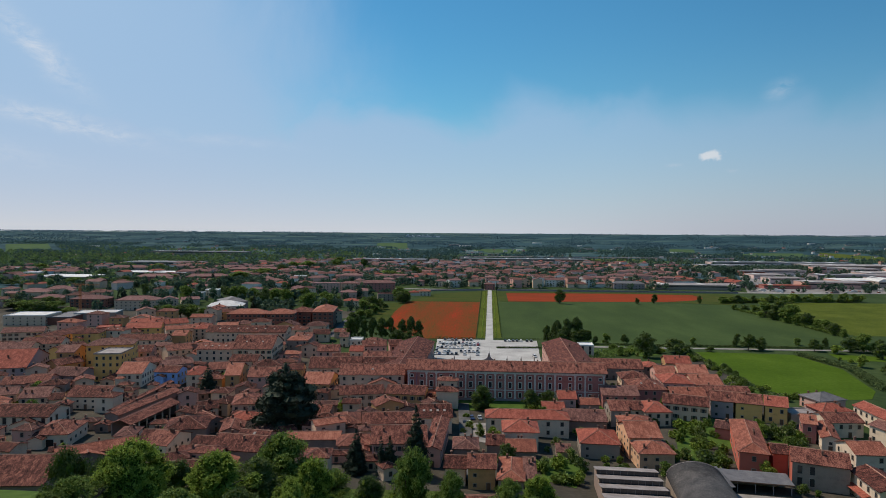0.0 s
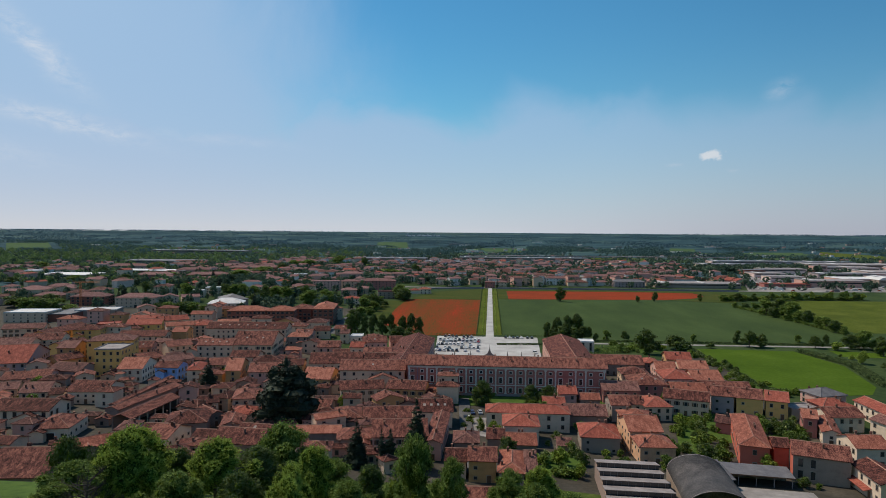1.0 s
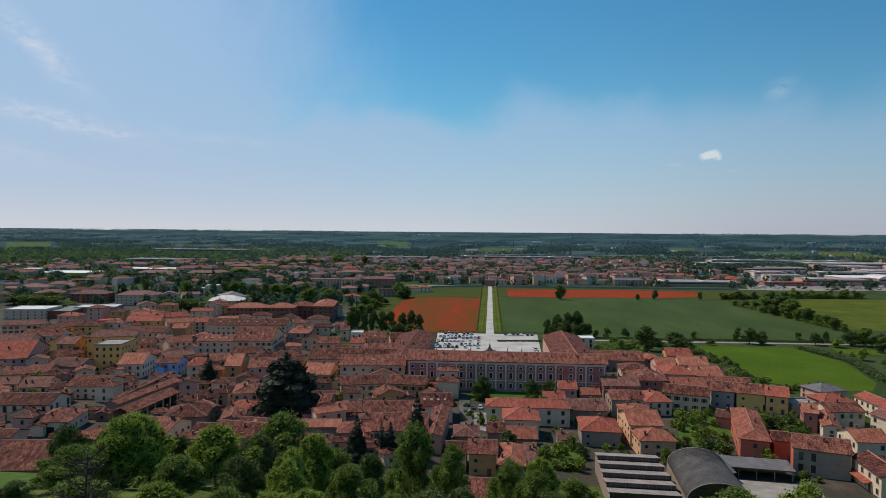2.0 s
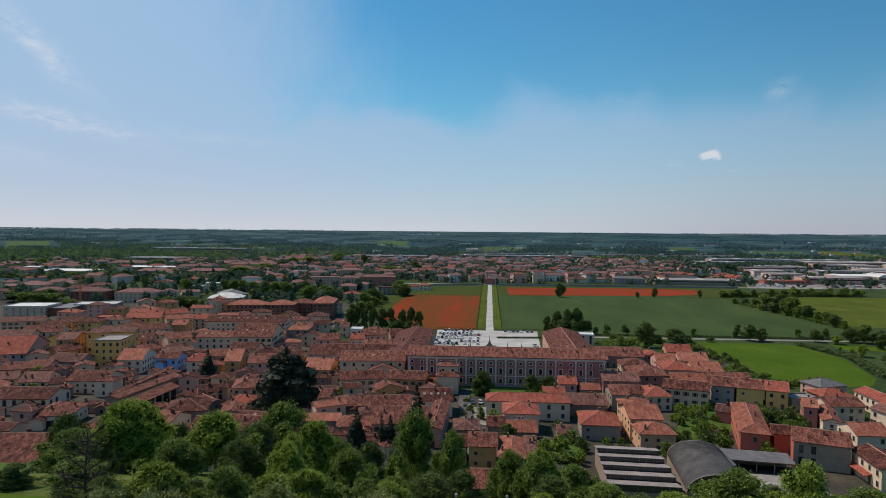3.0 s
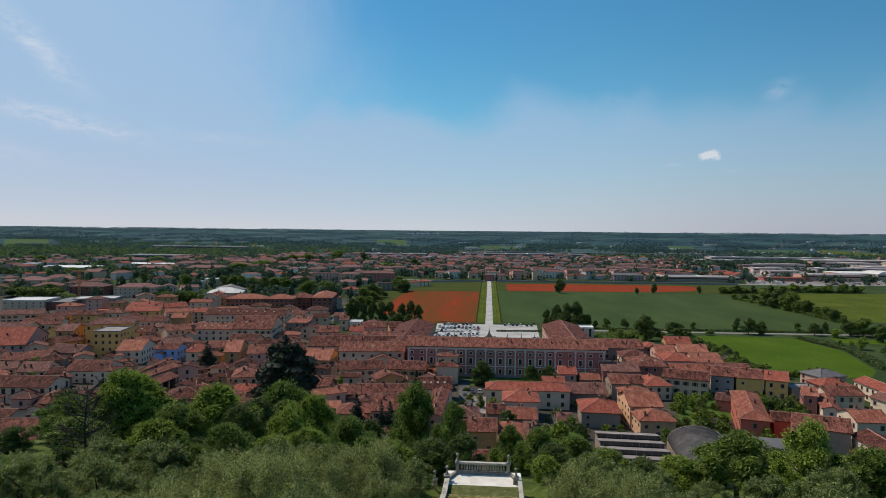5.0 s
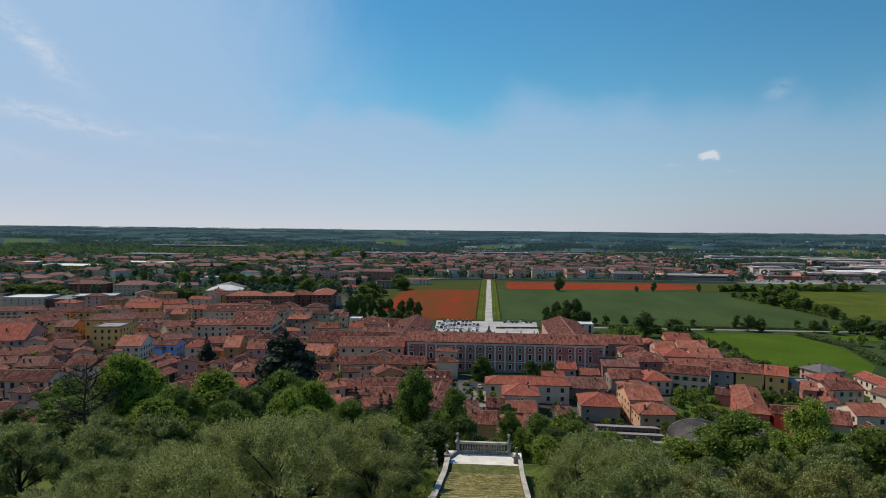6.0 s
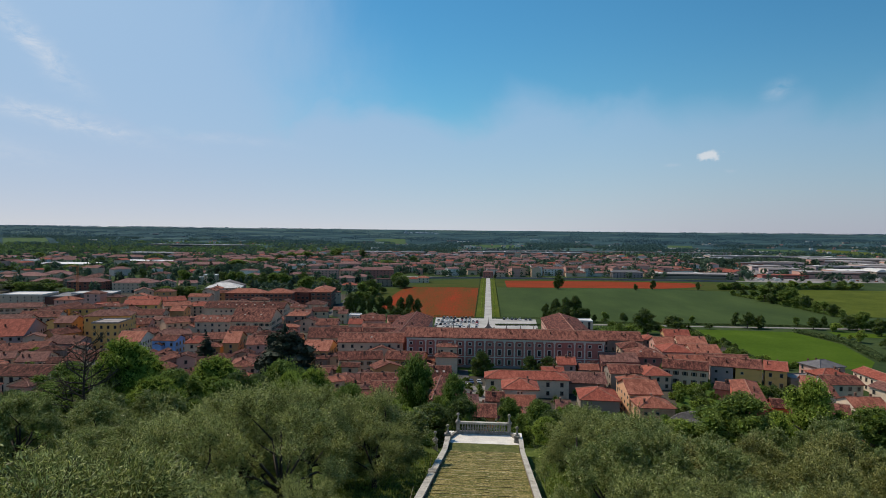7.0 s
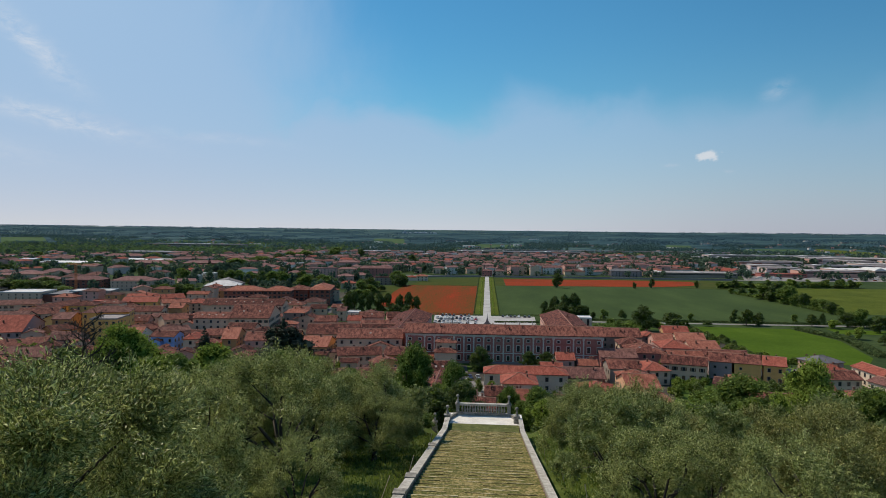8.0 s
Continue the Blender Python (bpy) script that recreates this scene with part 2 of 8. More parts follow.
PLAIN = surface("plain_meadow", ((0.024, 0.042, 0.016), (0.038, 0.062, 0.022), (0.064, 0.090, 0.034)), 0.012, 0.25, 0.97, 0.0, spec=0.05)
# ground beyond 1000 m: the blue of distance haze is put into its colour
FARLAND = surface("haze_tinted_farmland", ((0.020, 0.047, 0.058), (0.034, 0.075, 0.090), (0.066, 0.110, 0.098)), 0.006, 0.03, 0.97, 0.0, spec=0.05,
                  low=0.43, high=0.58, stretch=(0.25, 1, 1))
WHEAT = surface("green_wheat", ((0.034, 0.056, 0.020), (0.045, 0.072, 0.024), (0.060, 0.092, 0.031)), 0.03, 0.9, 0.97, 0.3, spec=0.05, stretch=(1, 0.35, 1))
GRASS = surface("bright_meadow", ((0.042, 0.080, 0.006), (0.056, 0.100, 0.008), (0.074, 0.122, 0.013)), 0.03, 0.5, 0.97, 0.2, spec=0.05)
HAY = surface("yellow_green_field", ((0.050, 0.068, 0.010), (0.072, 0.094, 0.013), (0.100, 0.118, 0.020)), 0.03, 0.4, 0.97, 0.2, spec=0.05)
ROUGH = surface("rough_grass_with_poppies", ((0.034, 0.050, 0.011), (0.050, 0.068, 0.014), (0.078, 0.070, 0.017)), 0.05, 0.6, 0.97, 0.2, spec=0.05, stretch=(0.4, 1, 1))
POPPY = surface("poppies_in_grass", ((0.052, 0.056, 0.011), (0.105, 0.052, 0.012), (0.185, 0.040, 0.011), (0.32, 0.030, 0.012)), 0.05, 0.7, 0.95, 0.3,
                fine_mix=0.40, spec=0.05, low=0.28, high=0.68, stretch=(1, 0.12, 1))
POPPY_DENSE = surface("dense_poppies", ((0.090, 0.046, 0.014), (0.18, 0.038, 0.013), (0.25, 0.040, 0.014)), 0.05, 0.8, 0.95, 0.3, spec=0.05,
                      low=0.3, high=0.55, stretch=(0.3, 1, 1))
YARD = surface("works_yard", ((0.13, 0.12, 0.115), (0.22, 0.205, 0.195), (0.34, 0.32, 0.30)), 0.02, 0.3, 0.95, 0.1)
MEADOW = surface("pale_far_meadow", ((0.045, 0.082, 0.034), (0.058, 0.100, 0.040), (0.080, 0.122, 0.052)), 0.02, 0.3, 0.97, 0.0, spec=0.05)
ASPHALT = surface("asphalt", ((0.05, 0.05, 0.052), (0.085, 0.084, 0.083), (0.13, 0.125, 0.12)), 0.12, 2.0, 0.92, 0.2)
BARK = surface("bark", ((0.05, 0.042, 0.033), (0.11, 0.092, 0.072), (0.18, 0.155, 0.125)), 1.5, 9.0, 0.95, 0.6, stretch=(1, 1, 0.3))
BARK_DARK = surface("dark_bark", ((0.022, 0.018, 0.015), (0.042, 0.035, 0.029), (0.07, 0.06, 0.05)), 1.5, 9.0, 0.95, 0.6, stretch=(1, 1, 0.3))
LEAF = {
    # olives: the palest tone stands for sun glints, put into random leaves' colour
    "olive": surface("olive_leaves", ((0.074, 0.106, 0.023), (0.178, 0.232, 0.062), (0.42, 0.46, 0.19)), 0.5, 3.0, 0.45, 0.0, island=0.6, leaf=0.36, low=0.2, high=0.8),
    "olive_grey": surface("grey_olive_leaves", ((0.066, 0.088, 0.018), (0.198, 0.246, 0.060), (0.57, 0.60, 0.235)), 0.5, 3.0, 0.42, 0.0, island=0.8, leaf=0.36, low=0.2, high=0.8),
    "olive_warm": surface("yellowish_olive_leaves", ((0.078, 0.090, 0.018), (0.205, 0.220, 0.050), (0.49, 0.48, 0.18)), 0.5, 3.0, 0.45, 0.0, island=0.8, leaf=0.34, low=0.2, high=0.8),
    "olive_twig": surface("olive_twigs", ((0.050, 0.046, 0.022), (0.090, 0.080, 0.040), (0.140, 0.122, 0.070)), 0.8, 6.0, 0.9, 0.0, island=0.4, spec=0.1, low=0.2, high=0.8),
    "meadow_grass": surface("long_grass_blades", ((0.090, 0.140, 0.020), (0.160, 0.220, 0.036), (0.260, 0.300, 0.075)), 0.4, 3.0, 0.7, 0.0, island=0.5, leaf=0.35, low=0.2, high=0.8),
    "broad": surface("broad_leaves", ((0.064, 0.108, 0.022), (0.140, 0.205, 0.040), (0.235, 0.315, 0.074)), 0.35, 2.0, 0.8, 0.0, island=0.5, leaf=0.28, low=0.2, high=0.8),
    "fresh": surface("fresh_leaves", ((0.115, 0.172, 0.024), (0.232, 0.315, 0.046), (0.345, 0.435, 0.084)), 0.35, 2.0, 0.8, 0.0, island=0.5, leaf=0.3, low=0.2, high=0.8),
    "dark": surface("dark_leaves", ((0.040, 0.064, 0.019), (0.078, 0.116, 0.032), (0.132, 0.176, 0.056)), 0.35, 2.0, 0.8, 0.0, island=0.5, leaf=0.18, low=0.2, high=0.8),
    "conifer": surface("conifer_needles", ((0.010, 0.020, 0.012), (0.020, 0.036, 0.020), (0.036, 0.058, 0.032)), 0.5, 3.0, 0.7, 0.0, island=0.5, leaf=0.08, low=0.2, high=0.8),
    # darker copy for leaves within a crown: the inside shade, put into colour
    "inner": surface("inner_foliage_shade", ((0.034, 0.056, 0.006), (0.068, 0.104, 0.011), (0.108, 0.150, 0.019)), 0.8, 4.0, 0.9, 0.9, bump_scale=2.5, island=0.4, leaf=0.1, spec=0.1, low=0.2, high=0.8),
    # lifted and made bluer: haze over the plain, put into the leaf colour
    "far": surface("haze_tinted_foliage", ((0.034, 0.060, 0.042), (0.061, 0.104, 0.066), (0.116, 0.172, 0.096)), 0.02, 0.25, 0.8, 0.0, island=0.6, leaf=0.3, low=0.15, high=0.85),
    "leafy": surface("green_far_woods", ((0.066, 0.118, 0.044), (0.124, 0.192, 0.064), (0.185, 0.265, 0.088)), 0.02, 0.25, 0.8, 0.0, island=0.6, leaf=0.35, low=0.15, high=0.85),
    # haze is put into these two leaf colours; high translucency flattens the shade
    "hazy": surface("haze_tinted_woods", ((0.040, 0.084, 0.088), (0.062, 0.118, 0.114), (0.100, 0.162, 0.130)), 0.01, 0.1, 0.9, 0.0, island=0.4, leaf=0.45, low=0.15, high=0.85),
    "blue": surface("haze_blue_woods", ((0.052, 0.104, 0.135), (0.068, 0.128, 0.160), (0.088, 0.152, 0.180)), 0.01, 0.1, 0.9, 0.0, island=0.4, leaf=0.5, low=0.15, high=0.85),
}

# ---- mesh tools ----
class Shape:
    """Collects corners and faces; material slot by face."""

    def __init__(self):
        self.v, self.f, self.s = [], [], []

    def add(self, verts, faces, slot=0):
        o = len(self.v)
        self.v += [tuple(p) for p in verts]
        self.f += [tuple(o + i for i in f) for f in faces]
        self.s += [slot] * len(faces)
        return self

    def box(self, x0, y0, z0, x1, y1, z1, slot=0):
        return self.add([(x0, y0, z0), (x1, y0, z0), (x1, y1, z0), (x0, y1, z0), (x0, y0, z1), (x1, y0, z1), (x1, y1, z1), (x0, y1, z1)],
                        [(3, 2, 1, 0), (4, 5, 6, 7), (0, 1, 5, 4), (1, 2, 6, 5), (2, 3, 7, 6), (3, 0, 4, 7)], slot)

    def extrude_x(self, outline, x0, x1, slot=0):
        """A closed outline in (y, z), anticlockwise seen from +x, drawn out along x."""
        n = len(outline)
        return self.add([(x0, y, z) for y, z in outline] + [(x1, y, z) for y, z in outline],
                        [tuple(range(n - 1, -1, -1)), tuple(range(n, 2 * n))] +
                        [(i, (i + 1) % n, n + (i + 1) % n, n + i) for i in range(n)], slot)

    def lathe(self, profile, sides=10, x=0, y=0, z=0, slot=0):
        """Turns (radius, height) pairs about the vertical."""
        v = [(x + r * math.cos(2 * math.pi * i / sides), y + r * math.sin(2 * math.pi * i / sides), z + h) for r, h in profile for i in range(sides)]
        f = [(j * sides + i, j * sides + (i + 1) % sides, (j + 1) * sides + (i + 1) % sides, (j + 1) * sides + i)
             for j in range(len(profile) - 1) for i in range(sides)]
        f += [tuple(range(sides - 1, -1, -1)), tuple((len(profile) - 1) * sides + i for i in range(sides))]
        return self.add(v, f, slot)

    def tube(self, a, b, r0, r1, sides=6, slot=0):
        a, b = Vector(a), Vector(b)
        q = (b - a).to_track_quat("Z", "Y")
        ring = [Vector((math.cos(2 * math.pi * i / sides), math.sin(2 * math.pi * i / sides), 0)) for i in range(sides)]
        v = [a + q @ (p * r0) for p in ring] + [b + q @ (p * r1) for p in ring]
        return self.add(v, [(i, (i + 1) % sides, sides + (i + 1) % sides, sides + i) for i in range(sides)] +
                        [tuple(range(sides - 1, -1, -1)), tuple(range(sides, 2 * sides))], slot)

    def mesh(self, name, mats, smooth=False):
        me = bpy.data.meshes.new(name)
        me.from_pydata(self.v, [], self.f)
        for m in mats:
            me.materials.append(m)
        me.polygons.foreach_set("material_index", self.s)
        if smooth:
            me.polygons.foreach_set("use_smooth", [True] * len(self.f))
        me.update()
        return me


def part(name, shape, mats, parent, label="", smooth=False):
    """One mesh object under a thing; shape: a Shape or a mesh to share."""
    me = shape.mesh(name, mats if isinstance(mats, (list, tuple)) else [mats], smooth) if isinstance(shape, Shape) else shape
    ob = new(name, me)
    ob.parent = parent
    return tagged(ob, label)


def thing(name, m, label, category, group="", kind=""):
    ob = new(name)
    ob.matrix_world = m
    ob.empty_display_size = 0.5
    return tagged(ob, label, category, group, kind)


def solid(name, shape, mats, label, category="", kind="structure", m=None, smooth=False, group=""):
    ob = new(name, shape.mesh(name, mats if isinstance(mats, (list, tuple)) else [mats], smooth))
    if m is not None:
        ob.matrix_world = m
    return tagged(ob, label, category, group, kind)


HILL_Y = (-900, -300, -60, 0, 64, 71, 80, 105, 132, 155, 185, 230, 270)
HILL_Z = (140, 110, 69.0, 56.3, 43.1, 42.2, 38.6, 29.5, 15.0, 7.6, 3.8, 1.2, 0.0)


def ground_z(x, y):
    """A hillside that falls to a plain; the rise far out is shaped to set the horizon in the camera's view."""
    side = min(1.0, max(0.0, (abs(x + 0.9) - 9) / 35))
    yy = y + side * (5 * math.sin(x / 37.0) + 4 * math.sin(x / 17.0 + 1.3) * (1 if y < 190 else 0.3))
    yy += (24 * min(1.0, max(0.0, (-x - 52) / 40)) + 15 * min(1.0, max(0.0, (x - 14) / 24))) * min(1.0, max(0.0, (y - 85) / 40))
    z = float(np.interp(yy, HILL_Y, HILL_Z))
    r = math.hypot(x, y)
    return z + float(np.interp(r, (2600, 3600, 4300, 4900), (0, 13, 32, 58))) * (1 if y > 0 else 0.4)


def sheet(name, outline, material, label, lift=0.06, category="field"):
    """A flat patch of land laid a little over the ground, with a thin rim."""
    n = len(outline)
    if sum(outline[i - 1][0] * outline[i][1] - outline[i][0] * outline[i - 1][1] for i in range(n)) < 0:
        outline = outline[::-1]
    s = Shape()
    top = [(x, y, ground_z(x, y) + lift) for x, y in outline]
    s.add(top + [(x, y, z - lift - 0.3) for x, y, z in top], [tuple(range(n))] + [((i + 1) % n, i, n + i, n + (i + 1) % n) for i in range(n)])
    return solid(name, s, material, label, category)


# ---- the ground, one sheet to the horizon ----
def build_ground():
    radii = [1.0]
    while radii[-1] < 4900:
        r = radii[-1]
        radii.append(min(4900, r + (2.6 if r < 130 else max(3.0, r * 0.045))))
    count = 300
    v = [(0.0, 0.0, ground_z(0, 0) - 0.5)]
    for r in radii:
        for i in range(count):
            a = 2 * math.pi * i / count
            x, y = r * math.sin(a), r * math.cos(a)
            z = ground_z(x, y)
            if -7.0 < x < 5.2 and y < 80:
                z -= 0.9
            v.append((x, y, z))
    f, s = [(0, 1 + (i + 1) % count, 1 + i) for i in range(count)], [0] * count
    for j in range(len(radii) - 1):
        for i in range(count):
            a, b = 1 + j * count + i, 1 + j * count + (i + 1) % count
            f.append((a, b, b + count, a + count))
            x, y, r = v[a][0], v[a][1], radii[j]
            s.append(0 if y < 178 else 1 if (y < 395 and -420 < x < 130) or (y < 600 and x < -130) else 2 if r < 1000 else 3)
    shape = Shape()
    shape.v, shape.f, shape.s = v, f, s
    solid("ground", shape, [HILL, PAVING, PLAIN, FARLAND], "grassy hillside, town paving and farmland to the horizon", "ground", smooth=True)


build_ground()

# ---- houses ----
def window_mesh(w, h, shutter="", surround=None, t=0.16):
    """A window of one piece: stone surround, recessed dark pane and open shutters; stands on a wall that faces -y."""
    sw = w * 0.5 if shutter else 0.0
    xs = [-w / 2 - t, -w / 2, w / 2, w / 2 + t]
    if shutter:
        xs = [xs[0] - sw] + xs + [xs[-1] + sw]
    zs = [-0.14, 0.0, h, h + t]
    n, s = len(xs), Shape()
    front = [(x, -0.07, z) for z in zs for x in xs]
    back = [(x, 0.06, z) for z in zs for x in xs]
    m, k = len(front), len(front) * 2
    c = n // 2 - 1                                   # the column of the pane
    pane = [(xs[c], 0.01, 0), (xs[c + 1], 0.01, 0), (xs[c + 1], 0.01, h), (xs[c], 0.01, h)]
    s.v = front + back + pane
    for j in range(3):
        for i in range(n - 1):
            q = (j * n + i, j * n + i + 1, (j + 1) * n + i + 1, (j + 1) * n + i)
            if j == 1 and i == c:
                s.f.append((k, k + 1, k + 2, k + 3))
                s.s.append(0)
                for a in range(4):
                    s.f.append((q[a], q[(a + 1) % 4], k + (a + 1) % 4, k + a))
                    s.s.append(1)
            else:
                s.f.append(q)
                s.s.append(2 if shutter and i in (0, n - 2) and j == 1 else 1)
                if shutter and i in (0, n - 2) and j != 1:
                    s.f.pop(), s.s.pop()
    for i in range(n - 1):
        s.f += [(i + 1, i, m + i, m + i + 1), (3 * n + i, 3 * n + i + 1, m + 3 * n + i + 1, m + 3 * n + i)]
        s.s += [1, 1]
    for j in range(3):
        s.f += [(j * n, (j + 1) * n, m + (j + 1) * n, m + j * n), ((j + 1) * n + n - 1, j * n + n - 1, m + j * n + n - 1, m + (j + 1) * n + n - 1)]
        s.s += [1, 1]
    return s.mesh("window", [GLASS, surround or TRIM, SHUT[shutter or "green"]])


WINDOWS = {
    "plain": window_mesh(1.05, 1.5), "green": window_mesh(1.05, 1.5, "green"), "brown": window_mesh(1.05, 1.5, "brown"),
    "small": window_mesh(0.9, 0.9), "tall": window_mesh(1.3, 2.5), "wide": window_mesh(2.2, 1.5),
}
DOOR = Shape().box(-0.75, -0.05, 0, 0.75, 0.05, 2.3, 1).box(-0.6, -0.09, 0, 0.6, -0.05, 2.15, 0).mesh("door", [SHUT["brown"], TRIM])
GATE = Shape().box(-1.6, -0.05, 0, 1.6, 0.05, 3.0, 1).box(-1.4, -0.09, 0, 1.4, -0.05, 2.8, 0).mesh("gate", [DARK, FRAME])
CHIMNEY = (Shape().box(-0.25, -0.34, -1.2, 0.25, 0.34, 0.8).box(-0.32, -0.41, 0.8, 0.32, 0.41, 0.88).box(-0.24, -0.32, 0.88, -0.17, 0.32, 1.1)
           .box(0.17, -0.32, 0.88, 0.24, 0.32, 1.1).box(-0.33, -0.42, 1.1, 0.33, 0.42, 1.19)).mesh("chimney", [BRICK_CHIMNEY])
SKYLIGHT = Shape().box(-0.5, -0.7, 0.0, 0.5, 0.7, 0.10, 1).box(-0.4, -0.6, 0.08, 0.4, 0.6, 0.13, 0).mesh("skylight", [ROOF["grey"], TRIM])


def roof_shape(w, d, h, kind, rise, over=0.55, thick=0.2):
    """The roof of a house w wide and d deep whose walls end at h."""
    s = Shape()
    x, y0, y1 = w / 2 + over, -over, d + over
    mid = d / 2
    if kind == "gable":
        top = h + rise * (mid + over)
        s.extrude_x([(y0, h - over * rise * 0 - thick * 0.5), (mid, top - thick * 0.5), (y1, h - thick * 0.5), (y1, h + thick * 0.6), (mid, top + thick * 0.6), (y0, h + thick * 0.6)], -x, x)
        s.extrude_x([(mid - 0.22, top + thick * 0.45), (mid + 0.22, top + thick * 0.45), (mid, top + thick + 0.12)], -x - 0.05, x + 0.05, 1)
    elif kind == "cross":
        top = h + rise * x
        out = [(-x, h - thick * 0.5), (0, top - thick * 0.5), (x, h - thick * 0.5), (x, h + thick * 0.6), (0, top + thick * 0.6), (-x, h + thick * 0.6)]
        n = len(out)
        s.add([(a, y0, b) for a, b in out] + [(a, y1, b) for a, b in out], [tuple(range(n)), tuple(range(2 * n - 1, n - 1, -1))] +
              [((i + 1) % n, i, n + i, n + (i + 1) % n) for i in range(n)])
        s.add([(-0.22, y0, top + thick * 0.45), (0.22, y0, top + thick * 0.45), (0, y0, top + thick + 0.12), (-0.22, y1, top + thick * 0.45), (0.22, y1, top + thick * 0.45), (0, y1, top + thick + 0.12)],
              [(0, 1, 2), (5, 4, 3), (1, 4, 5, 2), (3, 0, 2, 5)], 1)
    elif kind == "hip":
        a, b = x, mid + over
        if a >= b:
            top, ra, rb = h + rise * b, a - b, 0.0
        else:
            top, ra, rb = h + rise * a, 0.0, b - a
        r0, r1 = (-ra, mid - rb, top + thick), (ra, mid + rb, top + thick)
        e = [(-x, y0), (x, y0), (x, y1), (-x, y1)]
        v = [(p, q, h - thick * 0.5) for p, q in e] + [(p, q, h + thick * 0.6) for p, q in e] + [r0, r1]
        if a >= b:
            f = [(4, 5, 9, 8), (5, 6, 9), (6, 7, 8, 9), (7, 4, 8)]
        else:
            f = [(4, 5, 8), (5, 6, 9, 8), (6, 7, 9), (7, 4, 8, 9)]
        s.add(v, f + [(3, 2, 1, 0), (0, 1, 5, 4), (1, 2, 6, 5), (2, 3, 7, 6), (3, 0, 4, 7)])
        for i, t in zip((4, 5, 6, 7), ((8, 9, 9, 8) if a >= b else (8, 8, 9, 9))):
            p, q = Vector(v[i]), Vector(v[t])
            s.tube(p + Vector((0, 0, 0.04)), q + Vector((0, 0, 0.04)), 0.13, 0.13, 4, 1)
        if (Vector(r1) - Vector(r0)).length > 0.3:
            s.tube(Vector(r0) + Vector((0, 0, 0.04)), Vector(r1) + Vector((0, 0, 0.04)), 0.15, 0.15, 4, 1)
    elif kind == "shed":
        s.extrude_x([(y0, h - thick * 0.5), (y1, h + rise * d - thick * 0.5), (y1, h + rise * d + thick * 0.6), (y0, h + thick * 0.6)], -x, x)
    else:
        s.box(-w / 2, 0, h, w / 2, d, h + 0.25)
        for q in ((-w / 2, 0, w / 2, 0.3), (-w / 2, d - 0.3, w / 2, d), (-w / 2, 0.3, -w / 2 + 0.3, d - 0.3), (w / 2 - 0.3, 0.3, w / 2, d - 0.3)):
            s.box(q[0], q[1], h + 0.25, q[2], q[3], h + 0.7)
    return s


def wall_shape(w, d, h, kind, rise, over=0.55):
    s = Shape()
    x = w / 2
    if kind == "gable":
        s.extrude_x([(0, -3), (d, -3), (d, h + over * rise * 0.9), (d / 2, h + rise * (d / 2 + over) - 0.12), (0, h + over * rise * 0.9)], -x, x)
    elif kind == "shed":
        s.extrude_x([(0, -3), (d, -3), (d, h + rise * d - 0.1), (0, h)], -x, x)
    elif kind == "cross":
        t = h + rise * (x + over) - 0.12
        e = h + over * rise * 0.9
        o = [(-x, -3), (x, -3), (x, e), (0, t), (-x, e)]
        s.add([(a, 0, b) for a, b in o] + [(a, d, b) for a, b in o], [(0, 1, 2, 3, 4), (9, 8, 7, 6, 5)] + [((i + 1) % 5, i, 5 + i, 5 + (i + 1) % 5) for i in range(5)])
    else:
        s.box(-x, 0, -3, x, d, h + (0.0 if kind == "flat" else 0.05))
    return s


HOUSE_RNG = random.Random(5)
KEEP = []                    # ground already built on: x, y, radius


def claim(x, y, w, d, turn):
    """Notes the ground that a house stands on, as discs."""
    c, s = math.cos(radians(turn)), math.sin(radians(turn))
    r = min(w, d) / 2
    n = max(1, int(round(max(w, d) / min(w, d))))
    for i in range(n):
        k = (i + 0.5) / n
        a, b = ((k - 0.5) * w, d / 2) if w >= d else (0.0, k * d)
        KEEP.append((x + c * a - s * b, y + s * a + c * b, r))


